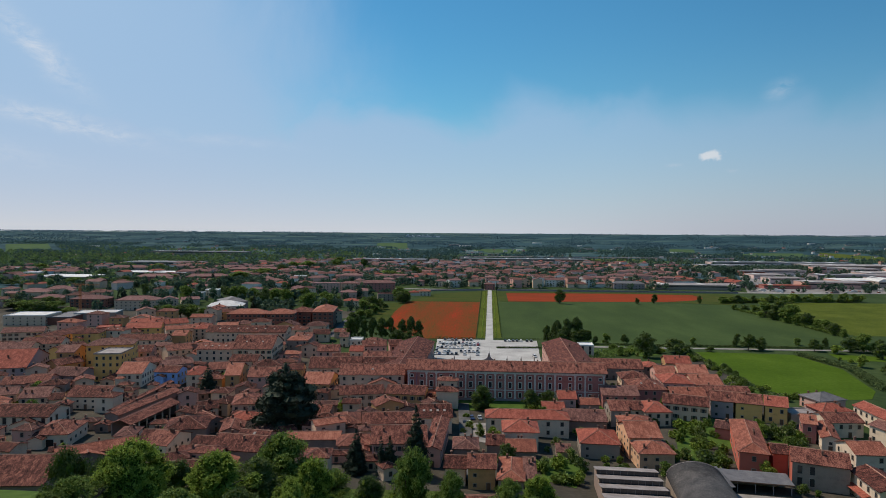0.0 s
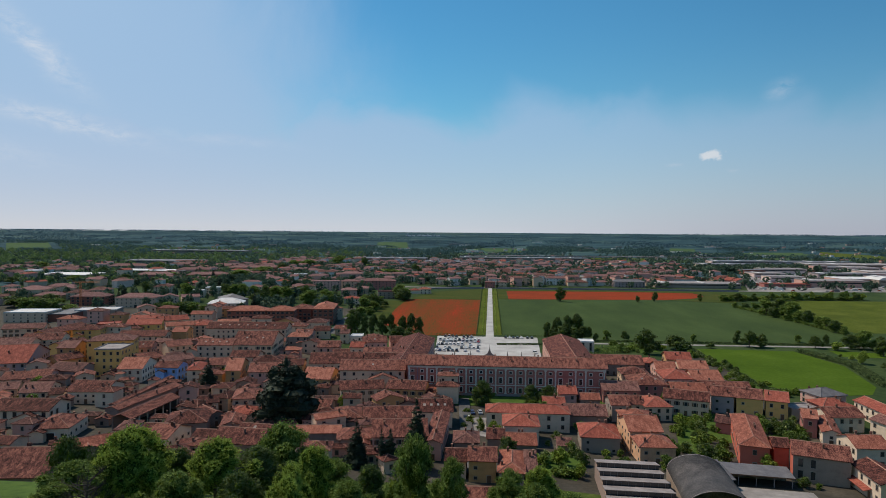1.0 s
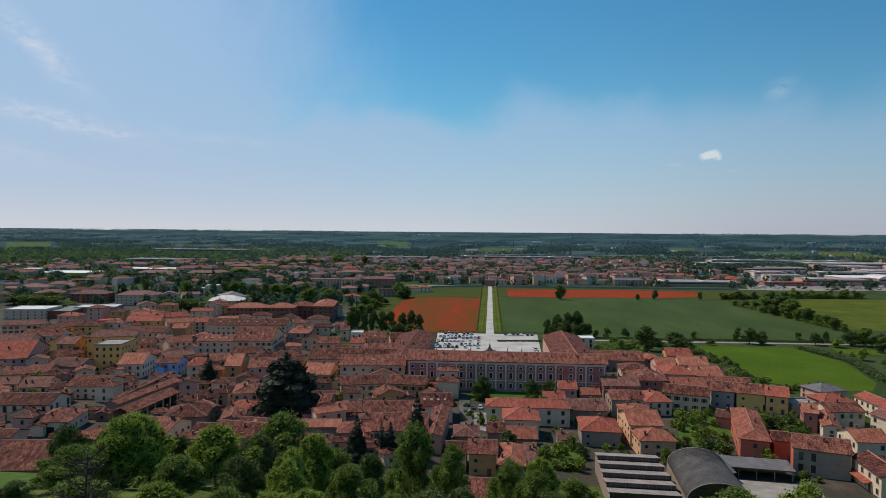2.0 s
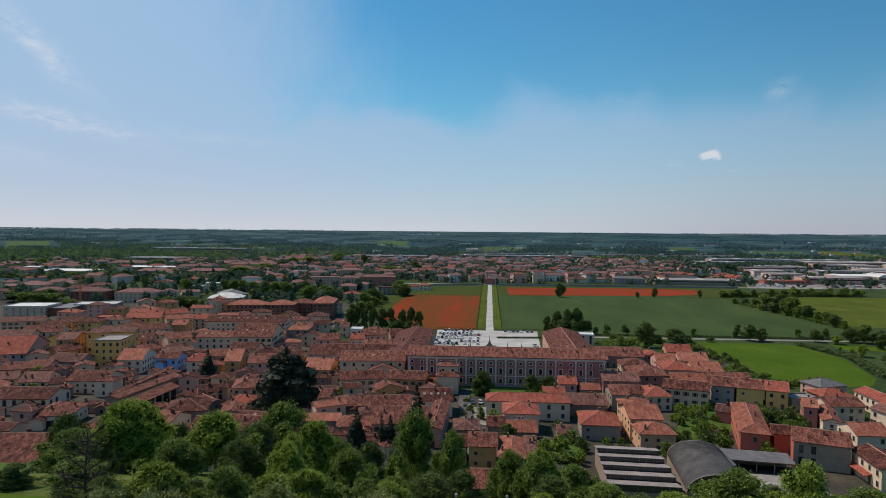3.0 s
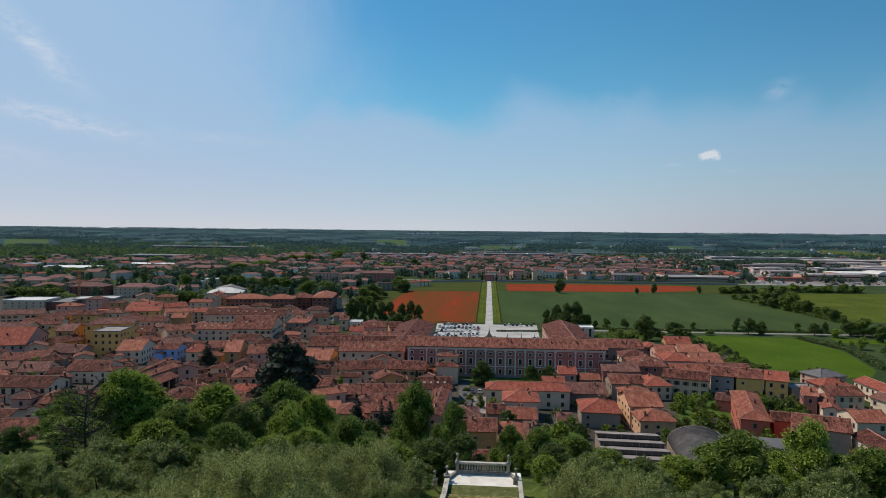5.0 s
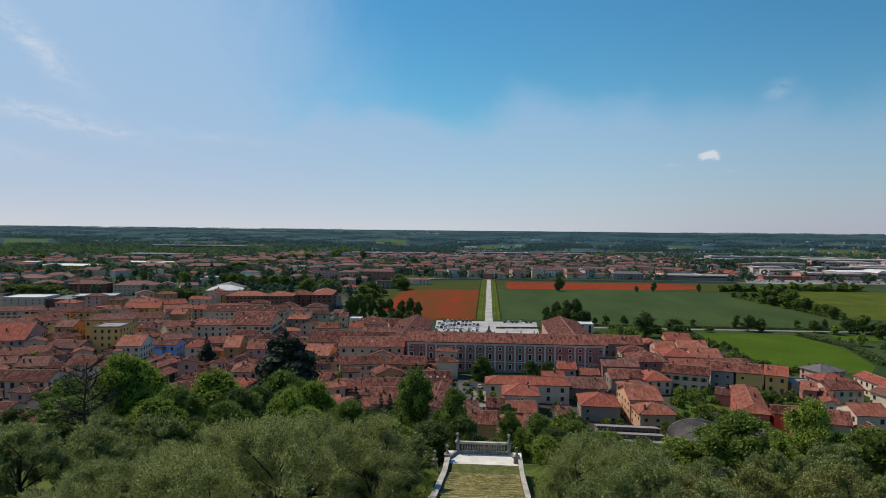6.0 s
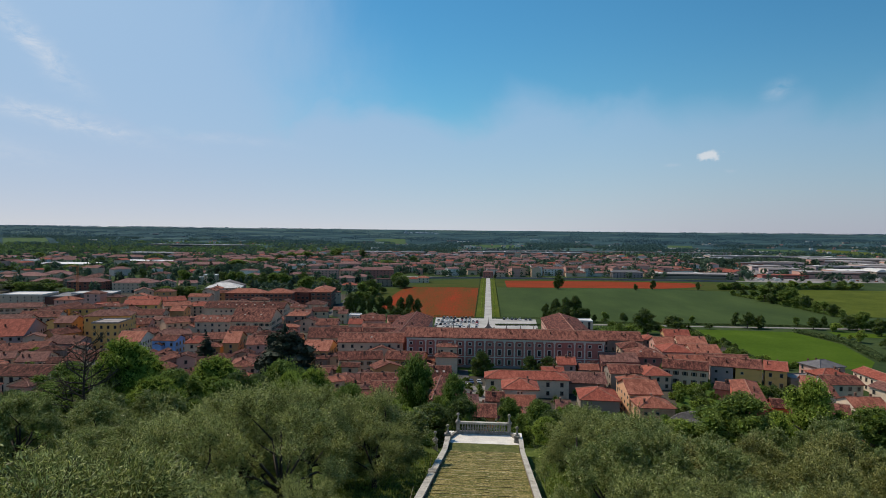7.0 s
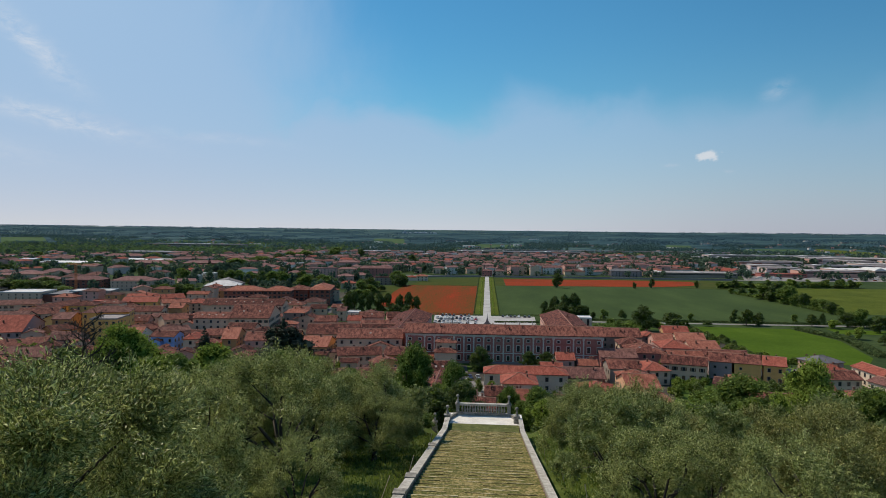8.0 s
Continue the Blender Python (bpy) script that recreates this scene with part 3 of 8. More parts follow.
def house(x, y, w, d, h, turn=0.0, roof="gable", tile="old", wall="cream", win="plain", floors=0, rise=0.34, z=None, chimneys=None,
          lights=0, label="", sides="fr", group="", step=3.2, name="house", door=True, base=0.0, wing=1):
    """A house: the middle of its front wall stands at (x, y), the wall w wide, the house d deep behind it, walls h high."""
    rng = HOUSE_RNG
    claim(x, y, w, d, turn)
    z = (ground_z(x, y) if z is None else z) + base
    floors = floors or max(1, int(round((h - 0.4) / 3.0)))
    kinds = {"gable": "gabled", "cross": "gabled", "hip": "hipped", "shed": "lean-to", "flat": "flat"}
    tones = {"old": "weathered terracotta tile", "brown": "dark brown tile", "red": "bright red tile", "orange": "orange tile", "hazed": "hazed pink tile", "grey": "grey sheet", "pale": "pale metal", "slate": "dark sheet"}
    text = label or f"{floors}-storey {wall} plastered house with a {kinds[roof]} {tones[tile]} roof"
    root = thing(name, pose(x, y, z, 0, 0, turn), text, "house" if name == "house" else name.replace("_", " "), group)
    part("wall", wall_shape(w, d, h, roof, rise), WALL[wall], root)
    top_part = part("roof", roof_shape(w, d, h, roof, rise), [ROOF[tile], RIDGE if tile in ("old", "brown", "red", "orange") else ROOF[tile]], root)
    if roof in ("gable", "hip") and 8 < w and y < 420 and h > 3 and wing and not label and rng.random() < 0.5:
        # a lower wing that juts out towards the hill
        ww, wd, wh2 = rng.uniform(0.3, 0.5) * w, rng.uniform(2.5, 5.0), h * rng.uniform(0.55, 0.8)
        kind2 = rng.choice(("cross", "cross", "hip"))
        off = rng.choice((-1, 1)) * (w - ww) * rng.uniform(0.25, 0.5)
        part("wing_wall", wall_shape(ww, wd, wh2, kind2, rise), WALL[wall], root).matrix_local = pose(off, -wd, 0)
        part("wing_roof", roof_shape(ww, wd, wh2, kind2, rise, 0.4), [ROOF[tile], RIDGE if tile in ("old", "brown", "red", "orange") else ROOF[tile]], root).matrix_local = pose(off, -wd, 0)
    if sides == "fr" and x > 10:
        sides = "fl"
    # windows floor by floor on the sides named: f front, b back, l left, r right
    if win:
        fh = (h - 0.3) / floors
        wh = 1.5 if win != "tall" else 2.5
        for side in sides:
            run = w if side in "fb" else d
            n = max(1, int((run - 1.0) / step))
            for fl in range(floors):
                zz = fl * fh + (fh - wh) * 0.55
                top = fl == floors - 1 and floors > 2
                for i in range(n):
                    if rng.random() < 0.1 and n > 1:
                        continue
                    a = -run / 2 + run * (i + 0.5) / n
                    me = WINDOWS["small"] if top and win == "plain" and rng.random() < 0.4 else WINDOWS[win]
                    if fl == 0 and door and side == "f" and i == n // 2:
                        me, zz2, nm = (GATE if rng.random() < 0.25 and fh > 3.1 else DOOR), 0.0, "door"
                    else:
                        zz2, nm = zz, "window"
                    o = part(nm, me, None, root)
                    o.matrix_local = {"f": pose(a, -0.03, zz2), "b": pose(-a, d + 0.03, zz2, 0, 0, 180),
                                      "l": pose(-w / 2 - 0.03, d / 2 - a, zz2, 0, 0, -90), "r": pose(w / 2 + 0.03, d / 2 + a, zz2, 0, 0, 90)}[side]
    if chimneys is None:
        chimneys = rng.choice((1, 2, 2)) if tile in ("old", "brown", "red", "orange") else 0
    for i in range(chimneys):
        a, b = rng.uniform(-0.4, 0.4) * w, rng.uniform(0.2, 0.8) * d
        if roof == "gable":
            up = rise * (d / 2 - abs(b - d / 2))
        elif roof == "cross":
            up = rise * (w / 2 - abs(a))
        elif roof == "hip":
            up = rise * max(0.0, min(d / 2 - abs(b - d / 2), w / 2 - abs(a)))
        else:
            up = 0.2
        o = part("chimney", CHIMNEY, None, top_part)
        o.matrix_local = pose(a, b, h + up + 0.5, 0, 0, rng.choice((0, 90)))
    if not lights and tile in ("old", "brown") and w > 9 and rng.random() < 0.10:
        lights = rng.choice((1, 2, 3))
    for i in range(lights):
        o = part("skylight", SKYLIGHT, None, top_part)
        a = -w * 0.4 + w * 0.8 * (i + 0.5) / lights
        if roof == "cross":
            o.matrix_local = pose(-w * 0.25, d * (i + 0.5) / lights, h + rise * (w * 0.25 + 0.55) + 0.12, 0, -math.degrees(math.atan(rise)), 0)
        else:
            o.matrix_local = pose(a, d * 0.25, h + rise * (d * 0.25 + 0.55) + 0.12, math.degrees(math.atan(rise)), 0, 0)
    return root


def open_barn(x, y, w, d, h, turn):
    """A long tiled roof on white posts, walled on its far side only."""
    claim(x, y, w, d, turn)
    root = thing("open_barn", pose(x, y, ground_z(x, y), 0, 0, turn), "open barn with an old tile roof on white posts", "barn")
    part("roof", roof_shape(w, d, h, "cross", 0.36), [ROOF["old"], RIDGE], root)
    part("wall", Shape().box(-w / 2, 0, -2, -w / 2 + 0.4, d, h + 0.1).box(-w / 2 + 0.4, d - 0.4, -2, w / 2, d, h + 0.1), WALL["stone"], root)
    post_me = Shape().box(-0.22, -0.22, -2, 0.22, 0.22, h + 0.1).mesh("post", [WALL["white"]])
    for i in range(7):
        part("post", post_me, None, root).matrix_local = pose(w / 2 - 0.3, 0.5 + (d - 1.6) * i / 6, 0)
    part("beam", Shape().box(w / 2 - 0.45, 0.2, h - 0.25, w / 2 - 0.15, d - 0.5, h + 0.1), SHUT["brown"], root)


def open_shed(x, y, w, d, h, turn):
    """A low sheet roof on posts, open at the front, dark below."""
    claim(x, y, w, d, turn)
    root = thing("open_shed", pose(x, y, ground_z(x, y), 0, 0, turn), "low open shed with a flat dark sheet roof on posts", "shed")
    part("roof", Shape().extrude_x([(-0.4, h - 0.15), (d + 0.3, h + 0.35), (d + 0.3, h + 0.55), (-0.4, h + 0.1)], -w / 2 - 0.3, w / 2 + 0.3), ROOF["slate"], root)
    part("fascia", Shape().box(-w / 2 - 0.3, -0.5, h - 0.25, w / 2 + 0.3, -0.404, h + 0.12), SHUT["brown"], root, "brown timber fascia")
    part("wall", Shape().box(-w / 2, d - 0.3, -2, w / 2, d, h + 0.3).box(-w / 2, 0.5, -2, -w / 2 + 0.25, d - 0.304, h - 0.1), WALL["grey"], root)
    post_me = Shape().box(-0.12, -0.12, -1, 0.12, 0.12, h - 0.1).mesh("post", [WALL["concrete"]])
    for i in range(5):
        part("post", post_me, None, root).matrix_local = pose(-w / 2 + 0.4 + (w - 0.8) * i / 4, 0.2, 0)


# ---- the palace at the foot of the hill ----
PAL_L, PAL_R, PAL_Y, PAL_H, PAL_D = -39.0, 55.5, 302.0, 14.2, 15.0


def build_palace():
    w, c = PAL_R - PAL_L, (PAL_R + PAL_L) / 2
    root = thing("palace", pose(c, PAL_Y, 0), "long rose-red palace with white pilasters and an old terracotta tile roof", "palace")
    part("wall", wall_shape(w, PAL_D, PAL_H, "gable", 0.40), WALL["rose"], root)
    part("roof", roof_shape(w, PAL_D, PAL_H, "gable", 0.40, 1.0), [ROOF["old"], RIDGE], root)
    part("cornice", Shape().box(-w / 2, -0.45, PAL_H - 0.9, w / 2, 0, PAL_H - 0.35).box(-w / 2, -0.25, PAL_H - 1.3, w / 2, 0, PAL_H - 0.9), FRAME, root, "white moulded cornice")
    part("plinth", Shape().box(-w / 2, -0.2, -0.5, w / 2, 0, 1.1), WALL["concrete"], root, "grey stone plinth")
    part("string_course", Shape().box(-w / 2, -0.15, 5.0, w / 2, 0, 5.35), FRAME, root)
    pil = Shape().box(-0.34, -0.22, 1.1, 0.34, 0, PAL_H - 1.3).box(-0.55, -0.3, 1.1, 0.55, 0, 1.7).box(-0.55, -0.3, PAL_H - 2.0, 0.55, 0, PAL_H - 1.3).mesh("pilaster", [FRAME])
    pipe = Shape().tube((0, -0.12, 0.3), (0, -0.12, PAL_H - 0.5), 0.11, 0.11, 6).mesh("downpipe", [surface("painted_pipe", ((0.10, 0.13, 0.24), (0.16, 0.20, 0.33)), 1, 5, 0.5, 0.0)])
    tall = window_mesh(1.35, 2.7, surround=FRAME, t=0.28)
    low = window_mesh(1.3, 2.2, surround=FRAME, t=0.28)
    attic = window_mesh(1.2, 1.1, surround=FRAME, t=0.28)
    bays = 20
    for i in range(bays):
        x = -w / 2 + w * (i + 0.5) / bays
        for me, z in ((low, 1.7), (tall, 6.2), (attic, 10.7)):
            part("window", me, None, root).matrix_local = pose(x, -0.06, z)
    part("gate", GATE, None, root).matrix_local = pose(-c + 0.0, -0.08, 0)
    for i in range(bays + 1):
        x = -w / 2 + w * i / bays
        x = min(max(x, -w / 2 + 0.8), w / 2 - 0.8)
        if i % 3 != 1 or i in (7, 10, 13):
            part("pilaster", pil, None, root).matrix_local = pose(x, 0, 0)
        if i % 4 == 1:
            part("downpipe", pipe, None, root).matrix_local = pose(x, 0, 0)
    for x, y in ((-34, 9), (-26, 9.5), (-18, 8.8), (-30.5, 5), (9, 5), (3, 3.5), (22, 4), (36.5, 8.5), (39, 9), (41.5, 8.8), (34, 4.5), (-5, 9), (16, 9)):
        up = 0.40 * (PAL_D / 2 - abs(y - PAL_D / 2))
        part("chimney", CHIMNEY, None, root).matrix_local = pose(x, y, PAL_H + up + 0.5)
    # curved gable and spire over the middle of the courtyard front
    s = Shape()
    prof = [(0.25 + 6.2 * math.exp(-k * 0.55), k * 0.52) for k in range(9)]
    o = [(-r, z) for r, z in prof] + [(r, z) for r, z in reversed(prof)]
    n = len(o)
    s.add([(a, 0, b) for a, b in o] + [(a, 0.6, b) for a, b in o], [tuple(range(n - 1, -1, -1)), tuple(range(n, 2 * n))] + [(i, (i + 1) % n, n + (i + 1) % n, n + i) for i in range(n)])
    s.lathe([(0.35, 3.3), (0.35, 3.7), (0.12, 3.9), (0.3, 4.2), (0.1, 4.5), (0.04, 6.4)], 8, 0, 0.3, 0)
    part("gable_ornament", s, STONE_WORN_AND_SHADE, root, "dark weathered curved gable with a spire").matrix_local = pose(-c + 0.5, PAL_D - 0.8, PAL_H + 1.6)
    for x in (-17, -9, 9.5, 16.5, 23):
        part("pinnacle", Shape().lathe([(0.42, 0), (0.42, 0.9), (0.25, 1.1), (0.36, 1.8), (0.2, 2.3), (0.05, 3.4)], 6), STONE_WORN_AND_SHADE, root).matrix_local = pose(-c + x, PAL_D - 0.6, PAL_H + 1.2)
    # the two wings round the forecourt
    for nm, x0, y0, ww, dd, hh in (("east wing", -45.0, 317.5, 21.0, 84.0, 10.0), ("west wing", 45.0, 317.5, 22.0, 82.0, 11.0)):
        house(x0, y0, ww, dd, hh, 0, "cross", "old", "pink", "plain", 3, 0.30, 0.0, 3, 0, f"{nm} of the palace with a long terracotta tile roof", "r" if x0 < 0 else "l", name="palace_wing", door=False, step=6.0)


build_palace()

# ---- the garden stairway ----
ST_L, ST_R = -4.45, 2.65           # inner faces of the side walls
LAND_Y, LAND_Z = 65.0, 44.0        # front edge and floor of the terrace
SLOPE = 0.209


STAIR_TOP = 62.0
SKEW = pose(-0.9, LAND_Y, 0) @ pose(0, 0, 0, 0, 0, -0.62) @ pose(0.9, -LAND_Y, 0)     # the stairway runs a little askew of the avenue


def stair_z(y):
    return LAND_Z + SLOPE * (STAIR_TOP - y) + 0.1


def build_stairs():
    root = thing("stairway", SKEW, "wide stone garden stairway with grassy treads between low walls", "stairway", kind="structure")
    tread, count = 1.0, 74
    step = Shape().box(ST_L, 0.0, -0.75, ST_R, tread - 0.05, -0.04, 0).mesh("tread", [TREAD])
    rng = random.Random(3)
    edges = []
    # nosings of uneven stone blocks, in several patterns
    for k in range(6):
        edge, x = Shape(), ST_L
        while x < ST_R - 0.01:
            x1 = min(ST_R, x + rng.uniform(0.35, 1.1))
            j = rng.uniform(-0.03, 0.025)
            edge.box(x + 0.006, tread - rng.uniform(0.08, 0.13) + j, -0.6, x1 - 0.006, tread + j, rng.uniform(-0.050, 0.0), 0)
            x = x1
        edges.append(edge.mesh("step_edge", [NOSING]))
    for i in range(count):
        y = STAIR_TOP - tread * (i + 1)
        z = LAND_Z + 0.1 + SLOPE * tread * (i + 1)
        for nm, me in (("tread", step), ("step_edge", edges[rng.randrange(6)])):
            o = part(nm, me, None, root)
            o.matrix_local = pose(rng.uniform(-0.01, 0.01), y, z)
    part("grass_landing", Shape().box(ST_L, STAIR_TOP, LAND_Z - 0.8, ST_R, LAND_Y, LAND_Z + 0.06), MOSS, root, "strip of grass below the terrace")


def build_parapets():
    # sloping copings on rubble walls; the sunny-side wall is stepped by piers
    for nm, x0, x1, lab in (("east", ST_L - 0.52, ST_L, "low sloping garden wall with pale stone coping and stepped piers"), ("west", ST_R, ST_R + 0.44, "low sloping garden wall with a pale stone coping")):
        root = thing("garden_wall", SKEW, lab, "garden wall", kind="structure")
        y1 = 66.0
        ys = [y1 - 4.4 * i for i in range(18)]
        for i in range(len(ys) - 1):
            a, b = ys[i + 1], ys[i]
            za, zb = max(stair_z(a), LAND_Z) + 0.42, max(stair_z(b), LAND_Z + 0.05) + 0.42
            w = Shape()
            w.extrude_x([(a, za - 1.9), (b, zb - 1.9), (b, zb - 0.12), (a, za - 0.12)], x0 + 0.06, x1 - 0.06)
            part("wall", w, WALL["stone"], root)
            c = Shape()
            c.extrude_x([(a + 0.012, za - 0.14), (b - 0.012, zb - 0.14), (b - 0.012, zb + 0.02), (a + 0.012, za + 0.02)], x0, x1)
            part("coping", c, STONE, root)
            if nm == "east" and i in (3, 6, 7, 9, 11):
                c = Shape().box(x0 - 0.02, -0.26, -1.6, x1 + 0.02, 0.26, 0.0).box(x0 - 0.05, -0.32, 0.0, x1 + 0.05, 0.32, 0.09)
                part("pier", c, STONE_WORN_AND_SHADE, root).matrix_local = pose(0, a, za + 0.06)
    solid("terrace_floor", Shape().box(ST_L - 0.5, LAND_Y, LAND_Z - 3.0, ST_R + 0.5, 69.0, LAND_Z), TERRACE, "pale stone terrace floor", "terrace")


def post(x, y, z, h, r, label, worn):
    root = thing("terrace_post", pose(x, y, z), label, "stone post", "terrace posts")
    s = Shape().box(-r - 0.06, -r - 0.06, -1.2, r + 0.06, r + 0.06, 0.22).box(-r, -r, 0.22, r, r, h - 0.16).box(-r - 0.08, -r - 0.08, h - 0.16, r + 0.08, r + 0.08, h)
    shaft = part("shaft", s, worn, root)
    f = Shape().lathe([(0.22, 0.0), (0.22, 0.07), (0.17, 0.12), (0.10, 0.36), (0.065, 0.54), (0.09, 0.58)] + [(0.04 + 0.14 * math.sin(math.pi * k / 8), 0.62 + 0.16 * (1 - math.cos(math.pi * k / 8))) for k in range(1, 9)], 12)
    part("finial", f, STONE_WORN_AND_SHADE, shaft, "weathered stone ball finial on a stem", True).matrix_local = pose(0, 0, h)
    return root


def build_balustrade():
    x0, x1, y = -3.62, 1.62, 68.3
    root = thing("balustrade", pose(0, y, LAND_Z), "pale stone balustrade with turned balusters closing the terrace", "balustrade")
    part("plinth", Shape().box(x0, -0.2, -1.5, x1, 0.2, 0.28), STONE_WORN_AND_SHADE, root)
    part("rail", Shape().box(x0, -0.22, 1.14, x1, 0.22, 1.30).box(x0, -0.17, 1.07, x1, 0.17, 1.14), STONE, root)
    prof = [(0.10, 0.0), (0.10, 0.08), (0.06, 0.14), (0.11, 0.26), (0.12, 0.33), (0.055, 0.62), (0.075, 0.70), (0.10, 0.74), (0.10, 0.79)]
    # worn balusters, the shade on their near side put in by darker stone
    me = Shape().lathe(prof, 10).mesh("baluster", [STONE_WORN_AND_SHADE], True)
    n = 17
    for i in range(n):
        part("baluster", me, None, root).matrix_local = pose(x0 + 0.35 + (x1 - x0 - 0.7) * i / (n - 1), 0, 0.28)
    for x in (x0 - 0.15, x1 + 0.15):
        post(x, y, LAND_Z, 1.30, 0.18, "slim stone post with a ball finial at the balustrade", STONE_WORN_AND_SHADE)
    for x in (ST_L - 0.30, ST_R - 0.15):
        post(x, 66.0, LAND_Z, 0.72, 0.26, "stout weathered stone pillar with a ball finial above the stairway", STONE_WORN_AND_SHADE)
    post(-6.3, 69.0, 42.2, 0.8, 0.22, "weathered stone pillar with a ball finial beside the terrace", STONE_WORN_AND_SHADE)
    # side walls that join pillars and balustrade
    for a, lab in (((-4.75, -3.9), "low stone side wall of the terrace"), ((1.8, 2.85), "low stone side wall of the terrace")):
        s = Shape()
        xa, xb = a
        left = xa < 0
        p = [(xa, 66.4), (xa + 0.3, 66.4), (xb + 0.15 if left else xa - 0.0 + 0.3, 68.1), (xb - 0.15 if left else xa, 68.1)]
        if not left:
            p = [(xb - 0.3, 66.4), (xb, 66.4), (xa + 0.3, 68.1), (xa, 68.1)]
        s.add([(q, r, LAND_Z - 1.0) for q, r in p] + [(q, r, LAND_Z + 0.32) for q, r in p], [(3, 2, 1, 0), (4, 5, 6, 7), (0, 1, 5, 4), (1, 2, 6, 5), (2, 3, 7, 6), (3, 0, 4, 7)])
        solid("terrace_side_wall", s, STONE_WORN_AND_SHADE, lab, "wall")


build_stairs()
build_parapets()
build_balustrade()

# ---- trees ----
def leaf_cloud(rng, lumps, count, length, width, up=0.0, shell=0.55, power=2.0, core=0.0, slim=False):
    """Many small diamond leaves round the given lumps (x, y, z, radius, squash); up: how far they stand upright."""
    c = np.array([l[:3] for l in lumps])
    r = np.array([l[3] for l in lumps])
    q = np.array([l[4] for l in lumps])
    pick = rng.choice(len(lumps), count, p=r ** power / (r ** power).sum())
    d = rng.normal(size=(count, 3))
    d /= np.linalg.norm(d, axis=1)[:, None]
    rad = shell + (1 - shell) * rng.random(count) ** 0.6
    rad *= 1 + 0.12 * rng.normal(size=count)
    p = c[pick] + d * (r[pick] * rad)[:, None] * np.stack([np.ones(count), np.ones(count), q[pick]], 1)
    a = rng.normal(size=(count, 3)) + d * 0.6 + np.array([0, 0, up])
    a /= np.linalg.norm(a, axis=1)[:, None]
    b = np.cross(a, rng.normal(size=(count, 3)))
    b /= np.linalg.norm(b, axis=1)[:, None]
    k = (0.6 + 0.8 * rng.random(count))[:, None]
    n = np.cross(a, b)
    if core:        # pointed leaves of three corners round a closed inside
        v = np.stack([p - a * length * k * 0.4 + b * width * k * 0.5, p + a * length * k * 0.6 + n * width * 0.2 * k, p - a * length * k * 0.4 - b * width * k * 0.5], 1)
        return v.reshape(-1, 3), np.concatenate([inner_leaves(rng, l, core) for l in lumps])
    if slim:
        return np.stack([p - a * length * k * 0.5 + b * width * k * 0.5, p + a * length * k * 0.5 + n * width * 0.2 * k, p - a * length * k * 0.5 - b * width * k * 0.5], 1).reshape(-1, 3)
    v = np.stack([p - a * length * k * 0.5, p + b * width * k * 0.5 + n * width * 0.15 * k, p + a * length * k * 0.5, p - b * width * k * 0.5 + n * width * 0.15 * k], 1)
    return v.reshape(-1, 3)


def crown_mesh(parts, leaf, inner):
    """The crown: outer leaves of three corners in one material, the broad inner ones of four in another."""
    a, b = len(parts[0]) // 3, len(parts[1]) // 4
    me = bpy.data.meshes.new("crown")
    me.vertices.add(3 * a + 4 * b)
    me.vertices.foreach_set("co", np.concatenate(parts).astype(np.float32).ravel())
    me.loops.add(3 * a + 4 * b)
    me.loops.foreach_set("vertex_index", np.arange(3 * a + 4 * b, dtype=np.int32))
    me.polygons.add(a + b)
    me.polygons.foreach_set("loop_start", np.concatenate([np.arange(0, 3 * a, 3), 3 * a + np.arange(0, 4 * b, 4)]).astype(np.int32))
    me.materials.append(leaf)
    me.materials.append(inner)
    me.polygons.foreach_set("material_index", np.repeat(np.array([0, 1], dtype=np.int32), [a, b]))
    me.update(calc_edges=True)
    return me


def inner_leaves(rng, lump, core, nu=6, nv=4):
    """Broad ragged leaves that close the inside of a lump."""
    x, y, z, r, q = lump
    u, w = np.meshgrid(np.arange(nu), np.arange(nv), indexing="ij")
    a0, e0 = 2 * np.pi * (u + 0.3 * rng.random(u.shape)) / nu, np.pi * ((w + 0.1) / nv - 0.5)
    da, de = 2 * np.pi / nu * 1.25, np.pi / nv * 1.2
    rad = r * core * rng.uniform(0.75, 1.12, u.shape)
    def at(a, e, k):
        return np.stack([x + rad * k * np.cos(a) * np.cos(e), y + rad * k * np.sin(a) * np.cos(e), z + rad * k * q * np.sin(e)], -1)
    k = rng.uniform(0.85, 1.15, (4,) + u.shape)
    return np.stack([at(a0, e0, k[0]), at(a0 + da, e0, k[1]), at(a0 + da, e0 + de, k[2]), at(a0, e0 + de, k[3])], 2).reshape(-1, 3)


def quads_mesh(name, verts, material, c=4):
    """Loose faces of c corners each."""
    me = bpy.data.meshes.new(name)
    n = len(verts) // c
    me.vertices.add(c * n)
    me.vertices.foreach_set("co", np.asarray(verts, dtype=np.float32).ravel())
    me.loops.add(c * n)
    me.loops.foreach_set("vertex_index", np.arange(c * n, dtype=np.int32))
    me.polygons.add(n)
    me.polygons.foreach_set("loop_start", np.arange(0, c * n, c, dtype=np.int32))
    me.materials.append(material)
    me.update(calc_edges=True)
    return me


